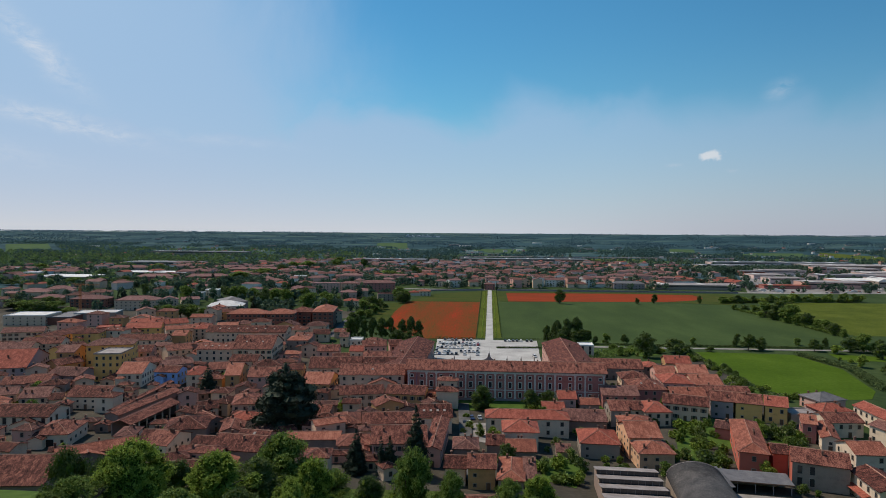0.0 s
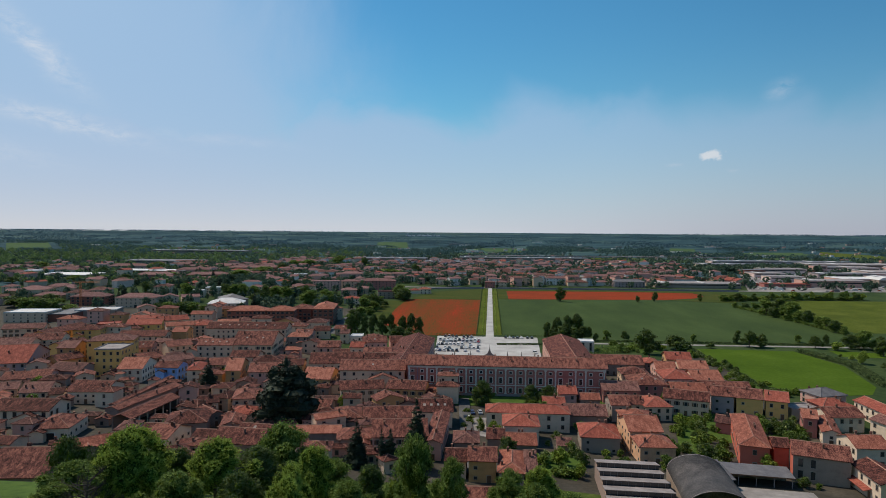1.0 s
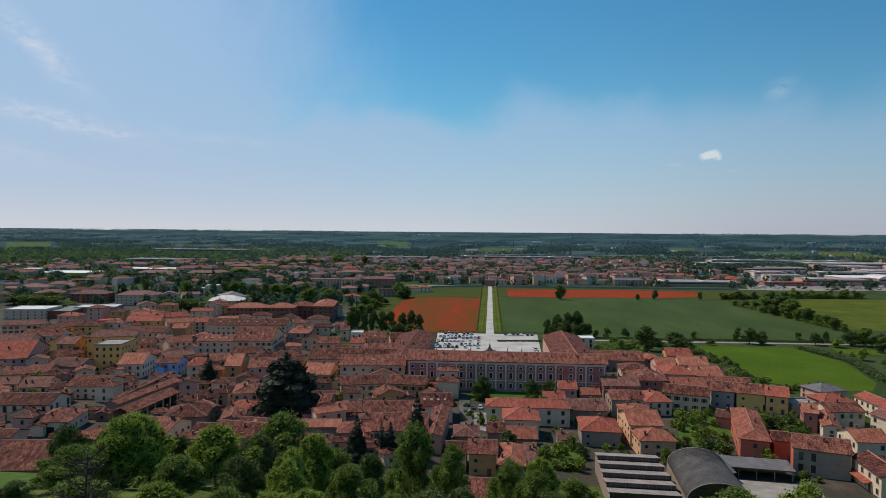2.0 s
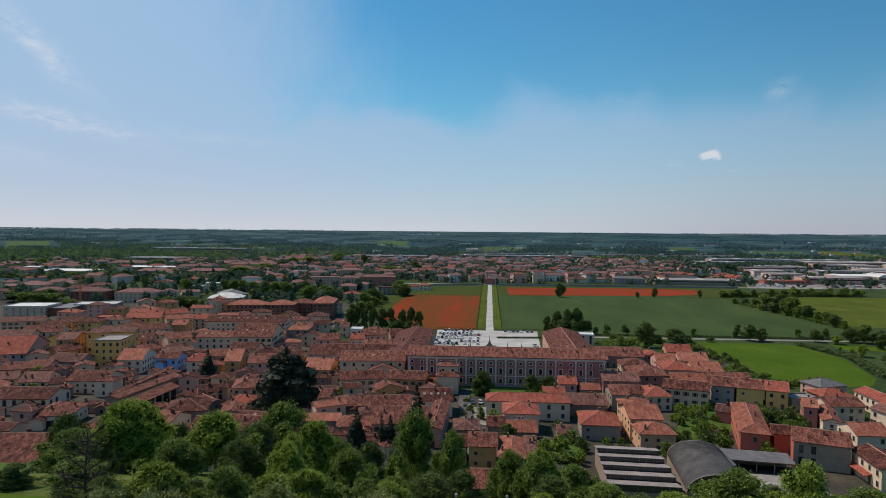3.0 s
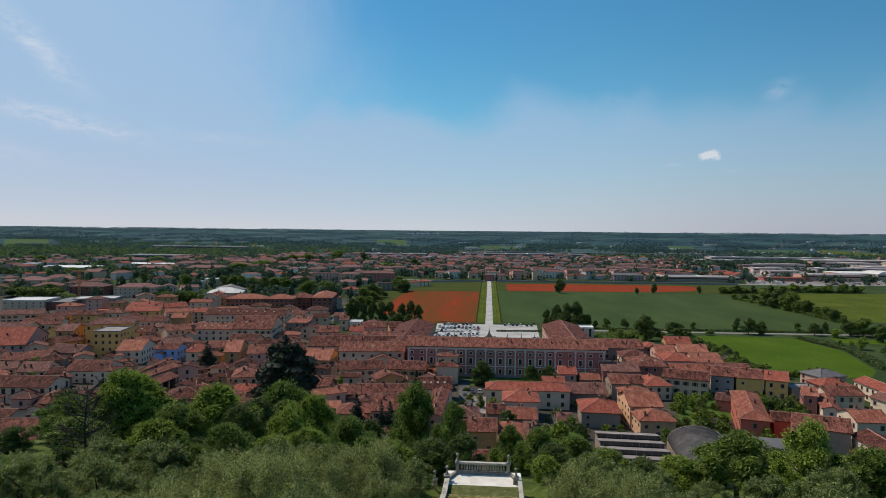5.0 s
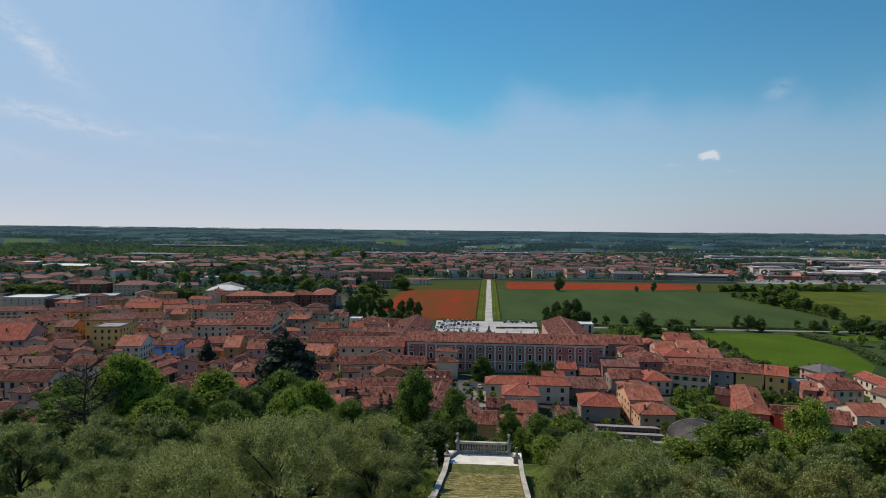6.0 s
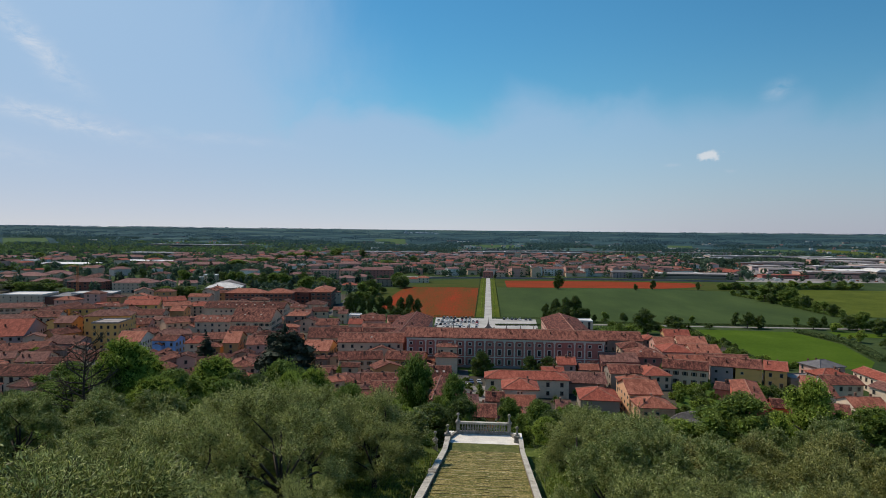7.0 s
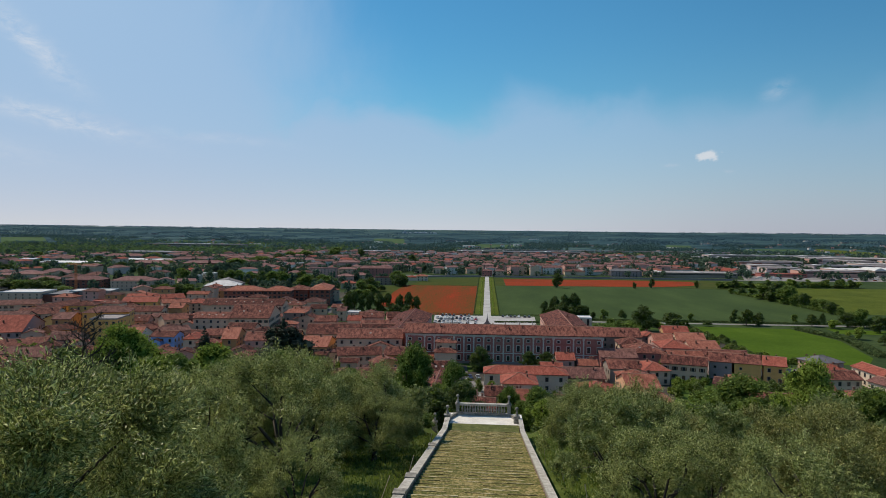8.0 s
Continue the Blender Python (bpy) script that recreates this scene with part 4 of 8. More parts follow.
def limbs(trunk_h, r, tips, rng, forks=1, lean=0.0):
    """A tapered trunk with a flared foot and bent limbs out to the tips."""
    s = Shape()
    top = Vector((lean, lean * 0.4, trunk_h))
    s.tube((0, 0, -0.6), (0, 0, 0.35), r * 1.7, r * 1.15, 8)
    s.tube((0, 0, 0.3), top * 0.55 + Vector((r * 0.4, 0, 0)), r * 1.15, r * 0.95, 8)
    s.tube(top * 0.55 + Vector((r * 0.4, 0, 0)), top, r * 0.95, r * 0.75, 8)
    for t in tips:
        t = Vector(t)
        start = top * rng.uniform(0.72, 1.0)
        mid = start.lerp(t, 0.5) + Vector((rng.uniform(-0.2, 0.2), rng.uniform(-0.2, 0.2), 0.15)) * (t - start).length
        s.tube(start, mid, r * 0.5, r * 0.3, 4)
        s.tube(mid, t, r * 0.3, r * 0.10, 3)
    return s


def olive_meshes(seed, twigs=520, per=34, leaf=0.105, grey=False, mat=""):
    """An olive: crooked limbs, a crown of separate boughs, each a bunch of leafy shoots that stand up and outwards, dark between them."""
    rng = np.random.default_rng(seed)
    rr = random.Random(seed)
    boughs = []
    for i in range(19):
        a, e = i * 2.4 + rr.uniform(-0.5, 0.5), (i + 0.5) / 19
        d = 2.35 * math.sqrt(max(0.05, 1 - (1.15 * e - 0.22) ** 2)) * rr.uniform(0.72, 1.08)
        boughs.append((d * math.cos(a), d * math.sin(a), 0.95 + 3.25 * e + rr.uniform(-0.25, 0.25), rr.uniform(0.48, 0.84), rr.uniform(0.85, 1.35)))
    boughs.append((0.2, 0.1, 4.2, 0.8, 1.3))
    c, r = np.array([b[:3] for b in boughs]), np.array([b[3] for b in boughs])
    pick = rng.choice(len(boughs), twigs, p=r ** 2 / (r ** 2).sum())
    d = rng.normal(size=(twigs, 3)) + 0.30 * c[pick] * np.array([1, 1, 0.0])
    d /= np.linalg.norm(d, axis=1)[:, None]
    way = d * np.array([1, 1, 0.8]) + np.array([0, 0, 0.55]) + 0.25 * rng.normal(size=(twigs, 3))
    way /= np.linalg.norm(way, axis=1)[:, None]
    start = c[pick] + d * (r[pick] * 0.12)[:, None]
    ln = (r[pick] * rng.uniform(0.75, 1.40, twigs))[:, None]
    t = rng.random((twigs, per, 1)) ** 0.8
    p = start[:, None] + way[:, None] * ln[:, None] * t + rng.normal(size=(twigs, per, 3)) * (0.05 + 0.10 * (1 - t))
    p = p.reshape(-1, 3)
    n = len(p)
    a = np.repeat(way, per, 0) * 0.9 + rng.normal(size=(n, 3)) * 0.75
    a /= np.linalg.norm(a, axis=1)[:, None]
    b = np.cross(a, rng.normal(size=(n, 3)))
    b /= np.linalg.norm(b, axis=1)[:, None]
    k = leaf * rng.uniform(0.6, 1.35, (n, 1))
    w = k * (0.20 if grey else 0.18)
    v = np.stack([p - a * k * 0.5 + b * w, p + a * k * 0.5, p - a * k * 0.5 - b * w], 1)
    if grey:        # close by: slender pointed leaves of two halves
        v = np.stack([np.stack([p - a * k * 0.5, p + b * w * 0.8, p + a * k * 0.5], 1), np.stack([p - a * k * 0.5, p + a * k * 0.5, p - b * w * 0.8], 1)], 1)
    v = v.reshape(-1, 3)
    tip = start + way * ln
    side = np.cross(way, rng.normal(size=(twigs, 3)))
    side *= (leaf * 0.08) / np.linalg.norm(side, axis=1)[:, None]
    stems = np.stack([start - side, start + side, tip + side * 0.3, tip - side * 0.3], 1).reshape(-1, 3)
    trunk = limbs(1.35, 0.15, [q[:3] for q in boughs[::2]], rr, lean=rr.uniform(-0.3, 0.3))
    return trunk.mesh("trunk", [BARK_DARK], True), crown_mesh((v, stems), LEAF[mat or ("olive_grey" if grey else "olive")], LEAF["olive_twig"])


def broad_meshes(seed, h, r, mat, count=6000, leaf=0.34, low=0.22, lumps_n=22):
    """A broadleaf tree of height h and crown radius r."""
    rng = np.random.default_rng(seed)
    rr = random.Random(seed)
    lumps = []
    for i in range(lumps_n):
        t = rr.random()
        zz = h * (low + (0.93 - low) * t)
        prof = math.sin(math.pi * min(1.0, 0.18 + 0.80 * t)) ** 0.7
        a, d = rr.uniform(0, 6.28), r * prof * rr.uniform(0.3, 1.0) ** 0.6 * (1.12 if rr.random() < 0.2 else 0.84)
        lumps.append((d * math.cos(a), d * math.sin(a), zz, r * rr.uniform(0.8, 1.3) * 1.75 / math.sqrt(lumps_n), rr.uniform(0.6, 0.95)))
    lumps.append((0, 0, h * 0.85, r * 0.36, 1.0))
    lumps.append((0, 0, h * 0.55, r * 0.58, 1.1))
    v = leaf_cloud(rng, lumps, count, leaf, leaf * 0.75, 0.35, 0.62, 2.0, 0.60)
    trunk = limbs(h * 0.34, 0.028 * h, [l[:3] for l in lumps[:9]], rr)
    return trunk.mesh("trunk", [BARK], True), crown_mesh(v, LEAF[mat], LEAF["inner"])


def spire_meshes(seed, h, r, count=3500, leaf=0.42, mat="conifer", flat=0.0):
    """A conifer: tiers of drooping branches that narrow to the tip. flat: spreading tiers as a cedar's."""
    rng = np.random.default_rng(seed)
    rr = random.Random(seed)
    lumps = []
    tiers = 9 if flat > 0.5 else 15
    for t in range(tiers):
        k = t / (tiers - 1)
        zz = h * (0.10 + 0.84 * k)
        rad = r * ((1 - k) ** 0.8 * (1 - flat) + flat * math.sin(math.pi * (0.12 + 0.80 * k)) ** 0.6) + 0.1 * r
        n = max(2, int(7 * rad / r))
        for i in range(n):
            a = 6.28 * (i + rr.random() * 0.7) / n
            d = rad * rr.uniform(0.4, 0.85)
            lumps.append((d * math.cos(a), d * math.sin(a), zz - 0.05 * h * d / r, rad * rr.uniform(0.3, 0.5) * (1.0 if flat > 0.5 else 1.3) + 0.15, rr.uniform(0.35, 0.7)))
    lumps.append((0, 0, h * 0.96, 0.10 * r + 0.1, 2.5))
    v = leaf_cloud(rng, lumps, count, leaf, leaf * 0.4, -0.3, 0.3, 1.1, 0.7)
    s = Shape().tube((0, 0, -0.6), (0, 0, h * 0.5), 0.03 * h, 0.018 * h, 8).tube((0, 0, h * 0.5), (0, 0, h * 0.97), 0.018 * h, 0.004 * h, 6)
    return s.mesh("trunk", [BARK], True), crown_mesh(v, LEAF[mat], LEAF[mat])


def tree(meshes, x, y, label, category="tree", group="", scale=1.0, turn=0.0, z=None, tall=1.0, name="tree"):
    root = thing(name, pose(x, y, ground_z(x, y) if z is None else z, 0, 0, turn), label, category, group)
    for nm, me in zip(("trunk", "crown"), meshes):
        part(nm, me, None, root)
    root.scale = (scale, scale, scale * tall)
    return root


OLIVES = [olive_meshes(s, 760, 46, 0.100, True) for s in (11, 12, 13, 14)]
OLIVES_WARM = [olive_meshes(s, 760, 46, 0.100, True, "olive_warm") for s in (71, 72, 73)]
OLIVES_WARM_MID = [olive_meshes(s, 760, 36, 0.140, False, "olive_warm") for s in (74, 75)]
OLIVE_NEAR = olive_meshes(12, 1850, 58, 0.078, True)
OLIVES_MID = [olive_meshes(s, 800, 38, 0.140) for s in (18, 19, 20)]
OLIVES_FAR = [olive_meshes(s, 600, 28, 0.205) for s in (15, 16, 17)]
BROAD = [broad_meshes(s, 10.0, 5.0, "broad", 13000, 0.26, 0.10, 50) for s in (21, 22)]
FRESH = [broad_meshes(s, 10.0, 5.0, "fresh", 13000, 0.26, 0.10, 50) for s in (23, 24)]
DARKT = [broad_meshes(s, 10.0, 5.0, "dark", 11000, 0.28, 0.10, 44) for s in (25, 26)]
SMALLT = [broad_meshes(s, 9.0, 3.6, m, 1750, 0.56, 0.16, 18) for s, m in ((31, "dark"), (32, "broad"), (33, "fresh"), (34, "dark"))]
TALLT = [broad_meshes(s, 9.4, 3.6, "dark", 3000, 0.42, 0.14, 26) for s in (41, 42)]
BUSH = [broad_meshes(s, 3.2, 2.2, m, 520, 0.46, 0.10, 10) for s, m in ((51, "broad"), (52, "dark"), (53, "fresh"), (54, "olive"))]
CEDAR = spire_meshes(61, 26.5, 12.0, 17000, 0.85, "conifer", 0.50)
SPRUCE = spire_meshes(62, 18.0, 4.4, 15000, 0.5)
SPRUCE_FAR = spire_meshes(64, 18.0, 4.4, 2200, 1.2)
CYPRESS = spire_meshes(63, 13.0, 1.5, 3500, 0.35, "conifer", 0.3)


def bare_tree(x, y, h, label):
    """A leafless tree: a straight dark trunk, side branches all the way up and many fine twigs."""
    rr = random.Random(9)
    s = Shape()
    def twig(p, d, ln, r, depth):
        q = p + d * ln
        s.tube(p, q, r, r * 0.6, 4 if depth == 0 else 3)
        if depth < 3:
            for k in range(3):
                nd = (d + Vector((rr.uniform(-0.8, 0.8), rr.uniform(-0.8, 0.8), rr.uniform(-0.1, 0.5)))).normalized()
                twig(p.lerp(q, rr.uniform(0.45, 1.0)), nd, ln * rr.uniform(0.45, 0.75), r * 0.55, depth + 1)
    n = 7
    pts = [Vector((0.25 * math.sin(i * 1.3), 0.2 * math.cos(i * 1.7), -0.6 + (h + 0.6) * i / n)) for i in range(n + 1)]
    for i in range(n):
        s.tube(pts[i], pts[i + 1], h * 0.018 * (1 - 0.11 * i), h * 0.018 * (1 - 0.11 * (i + 1)), 7)
    for i in range(30):
        t = 0.20 + 0.74 * i / 29
        a = i * 2.4 + rr.uniform(-0.4, 0.4)
        k = min(n - 1, int(t * n))
        p = pts[k].lerp(pts[k + 1], t * n - k)
        d = Vector((math.cos(a), math.sin(a), rr.uniform(0.25, 0.8))).normalized()
        twig(p, d, h * rr.uniform(0.20, 0.33) * (1.25 - 0.75 * t), h * 0.0085, 0)
    root = thing("tree", pose(x, y, ground_z(x, y)), label, "tree")
    part("trunk", s, BARK_DARK, root)


RNG = random.Random(77)


def olive_grove():
    """Rows of olives on both sides of the stairway."""
    k = 0
    for row in range(10):
        y = 22.0 + row * 4.6
        for col in range(-12, 13):
            x = -0.9 + col * 5.3 + (2.6 if row % 2 else 0.0) + RNG.uniform(-0.9, 0.9)
            yy = y + RNG.uniform(-0.9, 0.9)
            if math.hypot(x + 12.9, yy - 35.8) < 5.0 or (x < -40 and yy > 51) or (-34 < x < -26 and 54 < yy < 60) or -7.6 < x < 5.3 or (-21 < x < -8 and 27 < yy < 50 and (row + col) % 3 == 0) or (-21 < x < -6 and yy > 57) or yy > 60 or (RNG.random() < (0.24 if x > 0 else 0.10) and abs(x) > 15) or abs(x) > yy * 0.77 + 2:
                continue
            tree((OLIVES_WARM[k % 3] if yy < 35 else OLIVES_WARM_MID[k % 2]) if x > 12 and yy < 47 else OLIVES[k % 4] if yy < 35 or (-21 < x < -7 and yy < 50) else OLIVES_MID[k % 3] if yy < 47 else OLIVES_FAR[k % 3], x, yy, RNG.choice(("grey-green olive tree on the grassy hillside", "wide silvery olive tree beside the stairway")), "olive tree", "olive grove",
                 RNG.uniform(0.80, 1.12) * (1.36 if -21 < x and x < -7 and 27 < yy < 50 else 1.0), RNG.uniform(0, 360), None, RNG.uniform(0.95, 1.15), name="olive_tree")
            k += 1


olive_grove()
tree(OLIVE_NEAR, -9.7, 11.6, "large silvery olive tree close beside the stairway", "olive tree", "olive grove", 1.5, 30, None, 1.0, name="olive_tree")
tree(OLIVES[1], -12.9, 35.8, "tall olive tree with a dark forked trunk above the lawn", "olive tree", "olive grove", 1.5, 120, None, 1.1, name="olive_tree")
tree(OLIVES[2], 9.0, 42.5, "dense olive tree leaning over the stairway wall", "olive tree", "olive grove", 1.30, 200, None, 1.05, name="olive_tree")
tree(OLIVES[3], 6.3, 48.5, "dense olive tree leaning over the stairway wall", "olive tree", "olive grove", 1.25, 80, None, 1.05, name="olive_tree")
tree(OLIVES[0], -10.0, 51.0, "bushy olive tree beside the stairway", "olive tree", "olive grove", 1.5, 10, None, 1.0, name="olive_tree")
tree(OLIVES[2], -9.1, 46.6, "low spreading olive tree beside the stairway", "olive tree", "olive grove", 1.12, 75, None, 0.95, name="olive_tree")
bare_tree(-39.6, 58.5, 9.4, "bare leafless tree rising above the olives")
tree(SPRUCE, -22.7, 198, "dark pointed spruce before old roofs", "conifer", "", 1.0, 0, None, 1.25)
tree(SPRUCE, -31.0, 197, "dark rounded conifer beside an old house", "conifer", "", 0.75, 40, None, 0.95)
tree(SPRUCE, -42.0, 198, "dark green spruce beside an old house", "conifer", "", 0.8)
tree(CYPRESS, -33.6, 196, "slim dark cypress in a garden", "conifer", "", 1.0)
tree(CEDAR, -81, 247, "large spreading dark cedar among the houses", "cedar")
tree(SPRUCE, -136, 297, "dark broad conifer between low houses", "conifer", "", 1.0, 20, None, 0.85)
tree(DARKT[0], -3.0, 287, "dark rounded tree before the palace", "tree", "palace trees", 1.15, 0, None, 0.95)
tree(DARKT[1], 19.5, 289, "dark rounded tree before the palace", "tree", "palace trees", 0.9, 0, None, 0.95)
tree(DARKT[0], 27.5, 288, "dark rounded tree before the palace", "tree", "palace trees", 1.0, 90, None, 0.9)

# trees below the grove, down to the first roofs
tree(DARKT[0], -79.2, 112, "dark rounded broadleaf tree beside the lawn", "tree", "slope trees", 1.10, 85, None, 1.65)
tree(FRESH[0], -58.1, 99, "bright green broadleaf tree on the slope", "tree", "slope trees", 1.24, 226, None, 0.99)
tree(FRESH[1], -44.5, 99, "bright green broadleaf tree on the slope", "tree", "slope trees", 1.11, 140, None, 0.94)
tree(BROAD[0], -44.0, 64, "green broadleaf tree at the edge of the grove", "tree", "slope trees", 0.86, 260, None, 0.63)
tree(FRESH[1], -35.0, 63, "light green tree at the edge of the grove", "tree", "slope trees", 0.68, 125, None, 0.92)
tree(BROAD[1], -27.0, 62, "green broadleaf tree at the edge of the grove", "tree", "slope trees", 0.66, 280, None, 1.01)
tree(FRESH[0], -19.7, 66, "light green tree at the edge of the grove", "tree", "slope trees", 0.65, 215, None, 0.95)
tree(BROAD[0], -13.5, 66, "green broadleaf tree at the edge of the grove", "tree", "slope trees", 0.59, 195, None, 0.92)
tree(BROAD[0], -43.2, 131, "rounded green broadleaf tree above the roofs", "tree", "slope trees", 1.64, 295, None, 1.11)
tree(BROAD[1], -31.3, 125, "green broadleaf tree above the roofs", "tree", "slope trees", 1.12, 170, None, 1.05)
tree(DARKT[1], -23.4, 120, "dark broadleaf tree on the slope", "tree", "slope trees", 0.97, 230, None, 1.15)
tree(BROAD[0], -12.7, 103, "tall bright green broadleaf tree below the terrace", "tree", "slope trees", 0.92, 56, None, 1.64)
tree(BROAD[1], -5.9, 98, "slim green tree below the terrace", "tree", "slope trees", 0.68, 179, None, 1.68)
tree(DARKT[0], -71.5, 112, "dark broadleaf tree on the slope", "tree", "slope trees", 0.90, 215, None, 1.57)
tree(DARKT[1], -55.8, 108, "dark broadleaf tree on the slope", "tree", "slope trees", 1.06, 10, None, 0.80)
tree(DARKT[1], -42.8, 112, "dark broadleaf tree on the slope", "tree", "slope trees", 1.10, 270, None, 0.84)
tree(FRESH[1], -29.8, 105, "bright green broadleaf tree on the slope", "tree", "slope trees", 0.85, 285, None, 1.39)
tree(FRESH[1], -28.5, 88, "pale flowering tree on the slope", "tree", "slope trees", 0.71, 5, None, 1.27)
tree(BROAD[1], -55.6, 80, "green broadleaf tree at the edge of the grove", "tree", "slope trees", 0.84, 270, None, 0.70)
tree(FRESH[0], -52.6, 86, "bright green tree at the edge of the grove", "tree", "slope trees", 0.92, 65, None, 1.11)
tree(BROAD[0], -40.6, 78, "green tree at the edge of the grove", "tree", "slope trees", 0.77, 10, None, 0.75)
tree(DARKT[0], -33.2, 80, "dark tree at the edge of the grove", "tree", "slope trees", 0.71, 60, None, 0.97)
tree(BROAD[1], -19.0, 84, "green tree at the edge of the grove", "tree", "slope trees", 0.75, 20, None, 1.05)
tree(FRESH[0], -25.7, 78, "pale young tree among the olives", "tree", "slope trees", 0.63, 330, None, 1.21)
tree(BROAD[0], -11.6, 76, "low green tree beside the terrace", "tree", "slope trees", 0.61, 220, None, 0.73)
tree(DARKT[1], -7.6, 78, "dark bushy tree beside the terrace", "tree", "slope trees", 0.78, 280, None, 0.62)
tree(DARKT[1], -3.4, 76, "dark bushy tree beside the terrace", "tree", "slope trees", 0.60, 30, None, 0.9)
tree(FRESH[1], 6.2, 72, "light green bush beside the terrace", "tree", "slope trees", 0.40, 205, None, 0.80)
tree(BROAD[0], 3.5, 104, "green tree below the terrace", "tree", "slope trees", 0.56, 215, None, 1.53)
tree(BROAD[1], 7.2, 98, "light green tree below the terrace", "tree", "slope trees", 0.70, 170, None, 1.11)
tree(BROAD[1], 12.8, 95, "green broadleaf tree on the slope", "tree", "slope trees", 0.76, 300, None, 0.92)
tree(DARKT[0], 8.0, 84, "dark broadleaf tree below the terrace", "tree", "slope trees", 0.67, 345, None, 0.77)
tree(BROAD[0], 14.6, 80, "green broadleaf tree on the slope", "tree", "slope trees", 0.79, 325, None, 0.64)
tree(FRESH[0], 22.4, 76, "light green broadleaf tree on the slope", "tree", "slope trees", 0.72, 155, None, 0.62)
tree(BROAD[1], 27.7, 73, "green broadleaf tree on the slope", "tree", "slope trees", 0.98, 135, None, 0.77)
tree(FRESH[1], 33.1, 68, "yellow-green broadleaf tree on the slope", "tree", "slope trees", 0.79, 325, None, 1.10)
tree(BROAD[0], 40.3, 70, "green broadleaf tree on the slope", "tree", "slope trees", 0.81, 340, None, 0.75)
tree(DARKT[1], 17.7, 74, "dark broadleaf tree on the slope", "tree", "slope trees", 0.66, 60, None, 0.57)
tree(DARKT[1], 33.1, 76, "dark broadleaf tree on the slope", "tree", "slope trees", 0.68, 230, None, 0.86)
tree(DARKT[0], -32.5, 60, "dark clipped round bush among the olives", "tree", "slope trees", 0.26, 230, None, 1.93)
tree(FRESH[0], -10.8, 66, "pale green bush below the terrace", "tree", "slope trees", 0.59, 150, None, 0.89)
tree(BROAD[0], -17.9, 66, "leafy bush at the edge of the grove", "tree", "slope trees", 0.59, 65, None, 0.84)
tree(FRESH[1], -25.1, 70, "light green tree at the edge of the grove", "tree", "slope trees", 0.69, 120, None, 0.62)
tree(BROAD[1], -28.7, 66, "leafy tree at the edge of the grove", "tree", "slope trees", 0.65, 280, None, 0.65)
tree(BROAD[1], -7.9, 64, "leafy bush beside the terrace", "tree", "slope trees", 0.43, 105, None, 0.55)
tree(DARKT[0], -10.4, 67, "dark bush below the terrace", "tree", "slope trees", 0.45, 220, None, 0.55)
tree(BROAD[1], -37.8, 60, "leafy bush at the edge of the lawn", "tree", "slope trees", 0.51, 320, None, 0.82)
tree(DARKT[0], -31.2, 64, "dark bush at the edge of the grove", "tree", "slope trees", 0.46, 255, None, 0.99)
tree(DARKT[0], -57.7, 72, "dark shrub beside the lawn", "tree", "slope trees", 0.51, 175, None, 0.59)
tree(BROAD[1], 4.7, 140, "rounded tree above a garden", "tree", "slope trees", 1.00, 180, None, 1.35)
tree(FRESH[0], 12.4, 150, "light green tree above a garden", "tree", "slope trees", 1.07, 205, None, 1.30)

# ---- fields, roads and the forecourt ----
# mown bank that ends above the lower gardens
bank = Shape()
for i in range(12):
    ya, yb = 99.0 + 4 * i, 103.0 + 4 * i
    za, zb = 16.3 + 0.225 * (147 - ya), 16.3 + 0.225 * (147 - yb)
    ra, rb = -97 + 0.30 * (147 - ya), -97 + 0.30 * (147 - yb)
    bank.add([(-132, ya, za - 14), (ra, ya, za - 14), (rb, yb, zb - 14), (-132, yb, zb - 14), (-132, ya, za), (ra, ya, za), (rb, yb, zb), (-132, yb, zb)],
             [(4, 5, 6, 7), (1, 2, 6, 5), (0, 4, 7, 3)] + ([(2, 3, 7, 6)] if i == 11 else []))
solid("lawn_bank", bank, LAWN, "mown grass bank above the lower gardens", "lawn")
LAWN_PTS = [(-58.0, 69.0), (-50.0, 67.5), (-43.5, 62.0), (-41.0, 56.0), (-43.0, 50.0), (-52.0, 54.0)]
lawn = Shape()
for k in range(len(LAWN_PTS)):
    (xa, ya), (xb, yb) = LAWN_PTS[k], LAWN_PTS[(k + 1) % len(LAWN_PTS)]
    for u in range(4):
        p, q = u / 4, (u + 1) / 4
        ring = []
        for x, y, m in ((xa, ya, p), (xb, yb, p), (xb, yb, q), (xa, ya, q)):
            gx, gy = x + (-48.0 - x) * m, y + (60.0 - y) * m
            ring.append((gx, gy, ground_z(gx, gy) + 0.12))
        lawn.add(ring, [(3, 2, 1, 0)])
solid("lawn", lawn, GRASS, "mown bright green lawn at the edge of the grove", "lawn")
sheet("yard", [(-7.6, 265.2), (2.2, 265.2), (-0.3, 238), (-5.0, 240)], YARD, "pale paved court with a parked car", 0.11, category="yard")
sheet("path", [(58.5, 266.7), (60.6, 266.7), (53.6, 225.7), (50.4, 224.0)], TERRACE, "bright concrete path beside an apricot house", 0.12, category="path")
sheet("forecourt", [(-34, 394), (33, 394), (36, 470), (-38, 470)], GRAVEL, "white gravel forecourt used as a car park", 0.05, category="car park")
sheet("avenue", [(-2.0, 470), (3.9, 470), (4.4, 866), (-0.7, 866)], GRAVEL, "straight white gravel avenue across the fields", 0.06, category="avenue")
sheet("field", [(-124, 612), (-88, 524), (-86, 625), (-79, 719), (-9.5, 721), (-9.5, 846), (-69, 806), (-95, 696), (-120, 693)], ROUGH, "green strip of grass round the poppy field", 0.06)
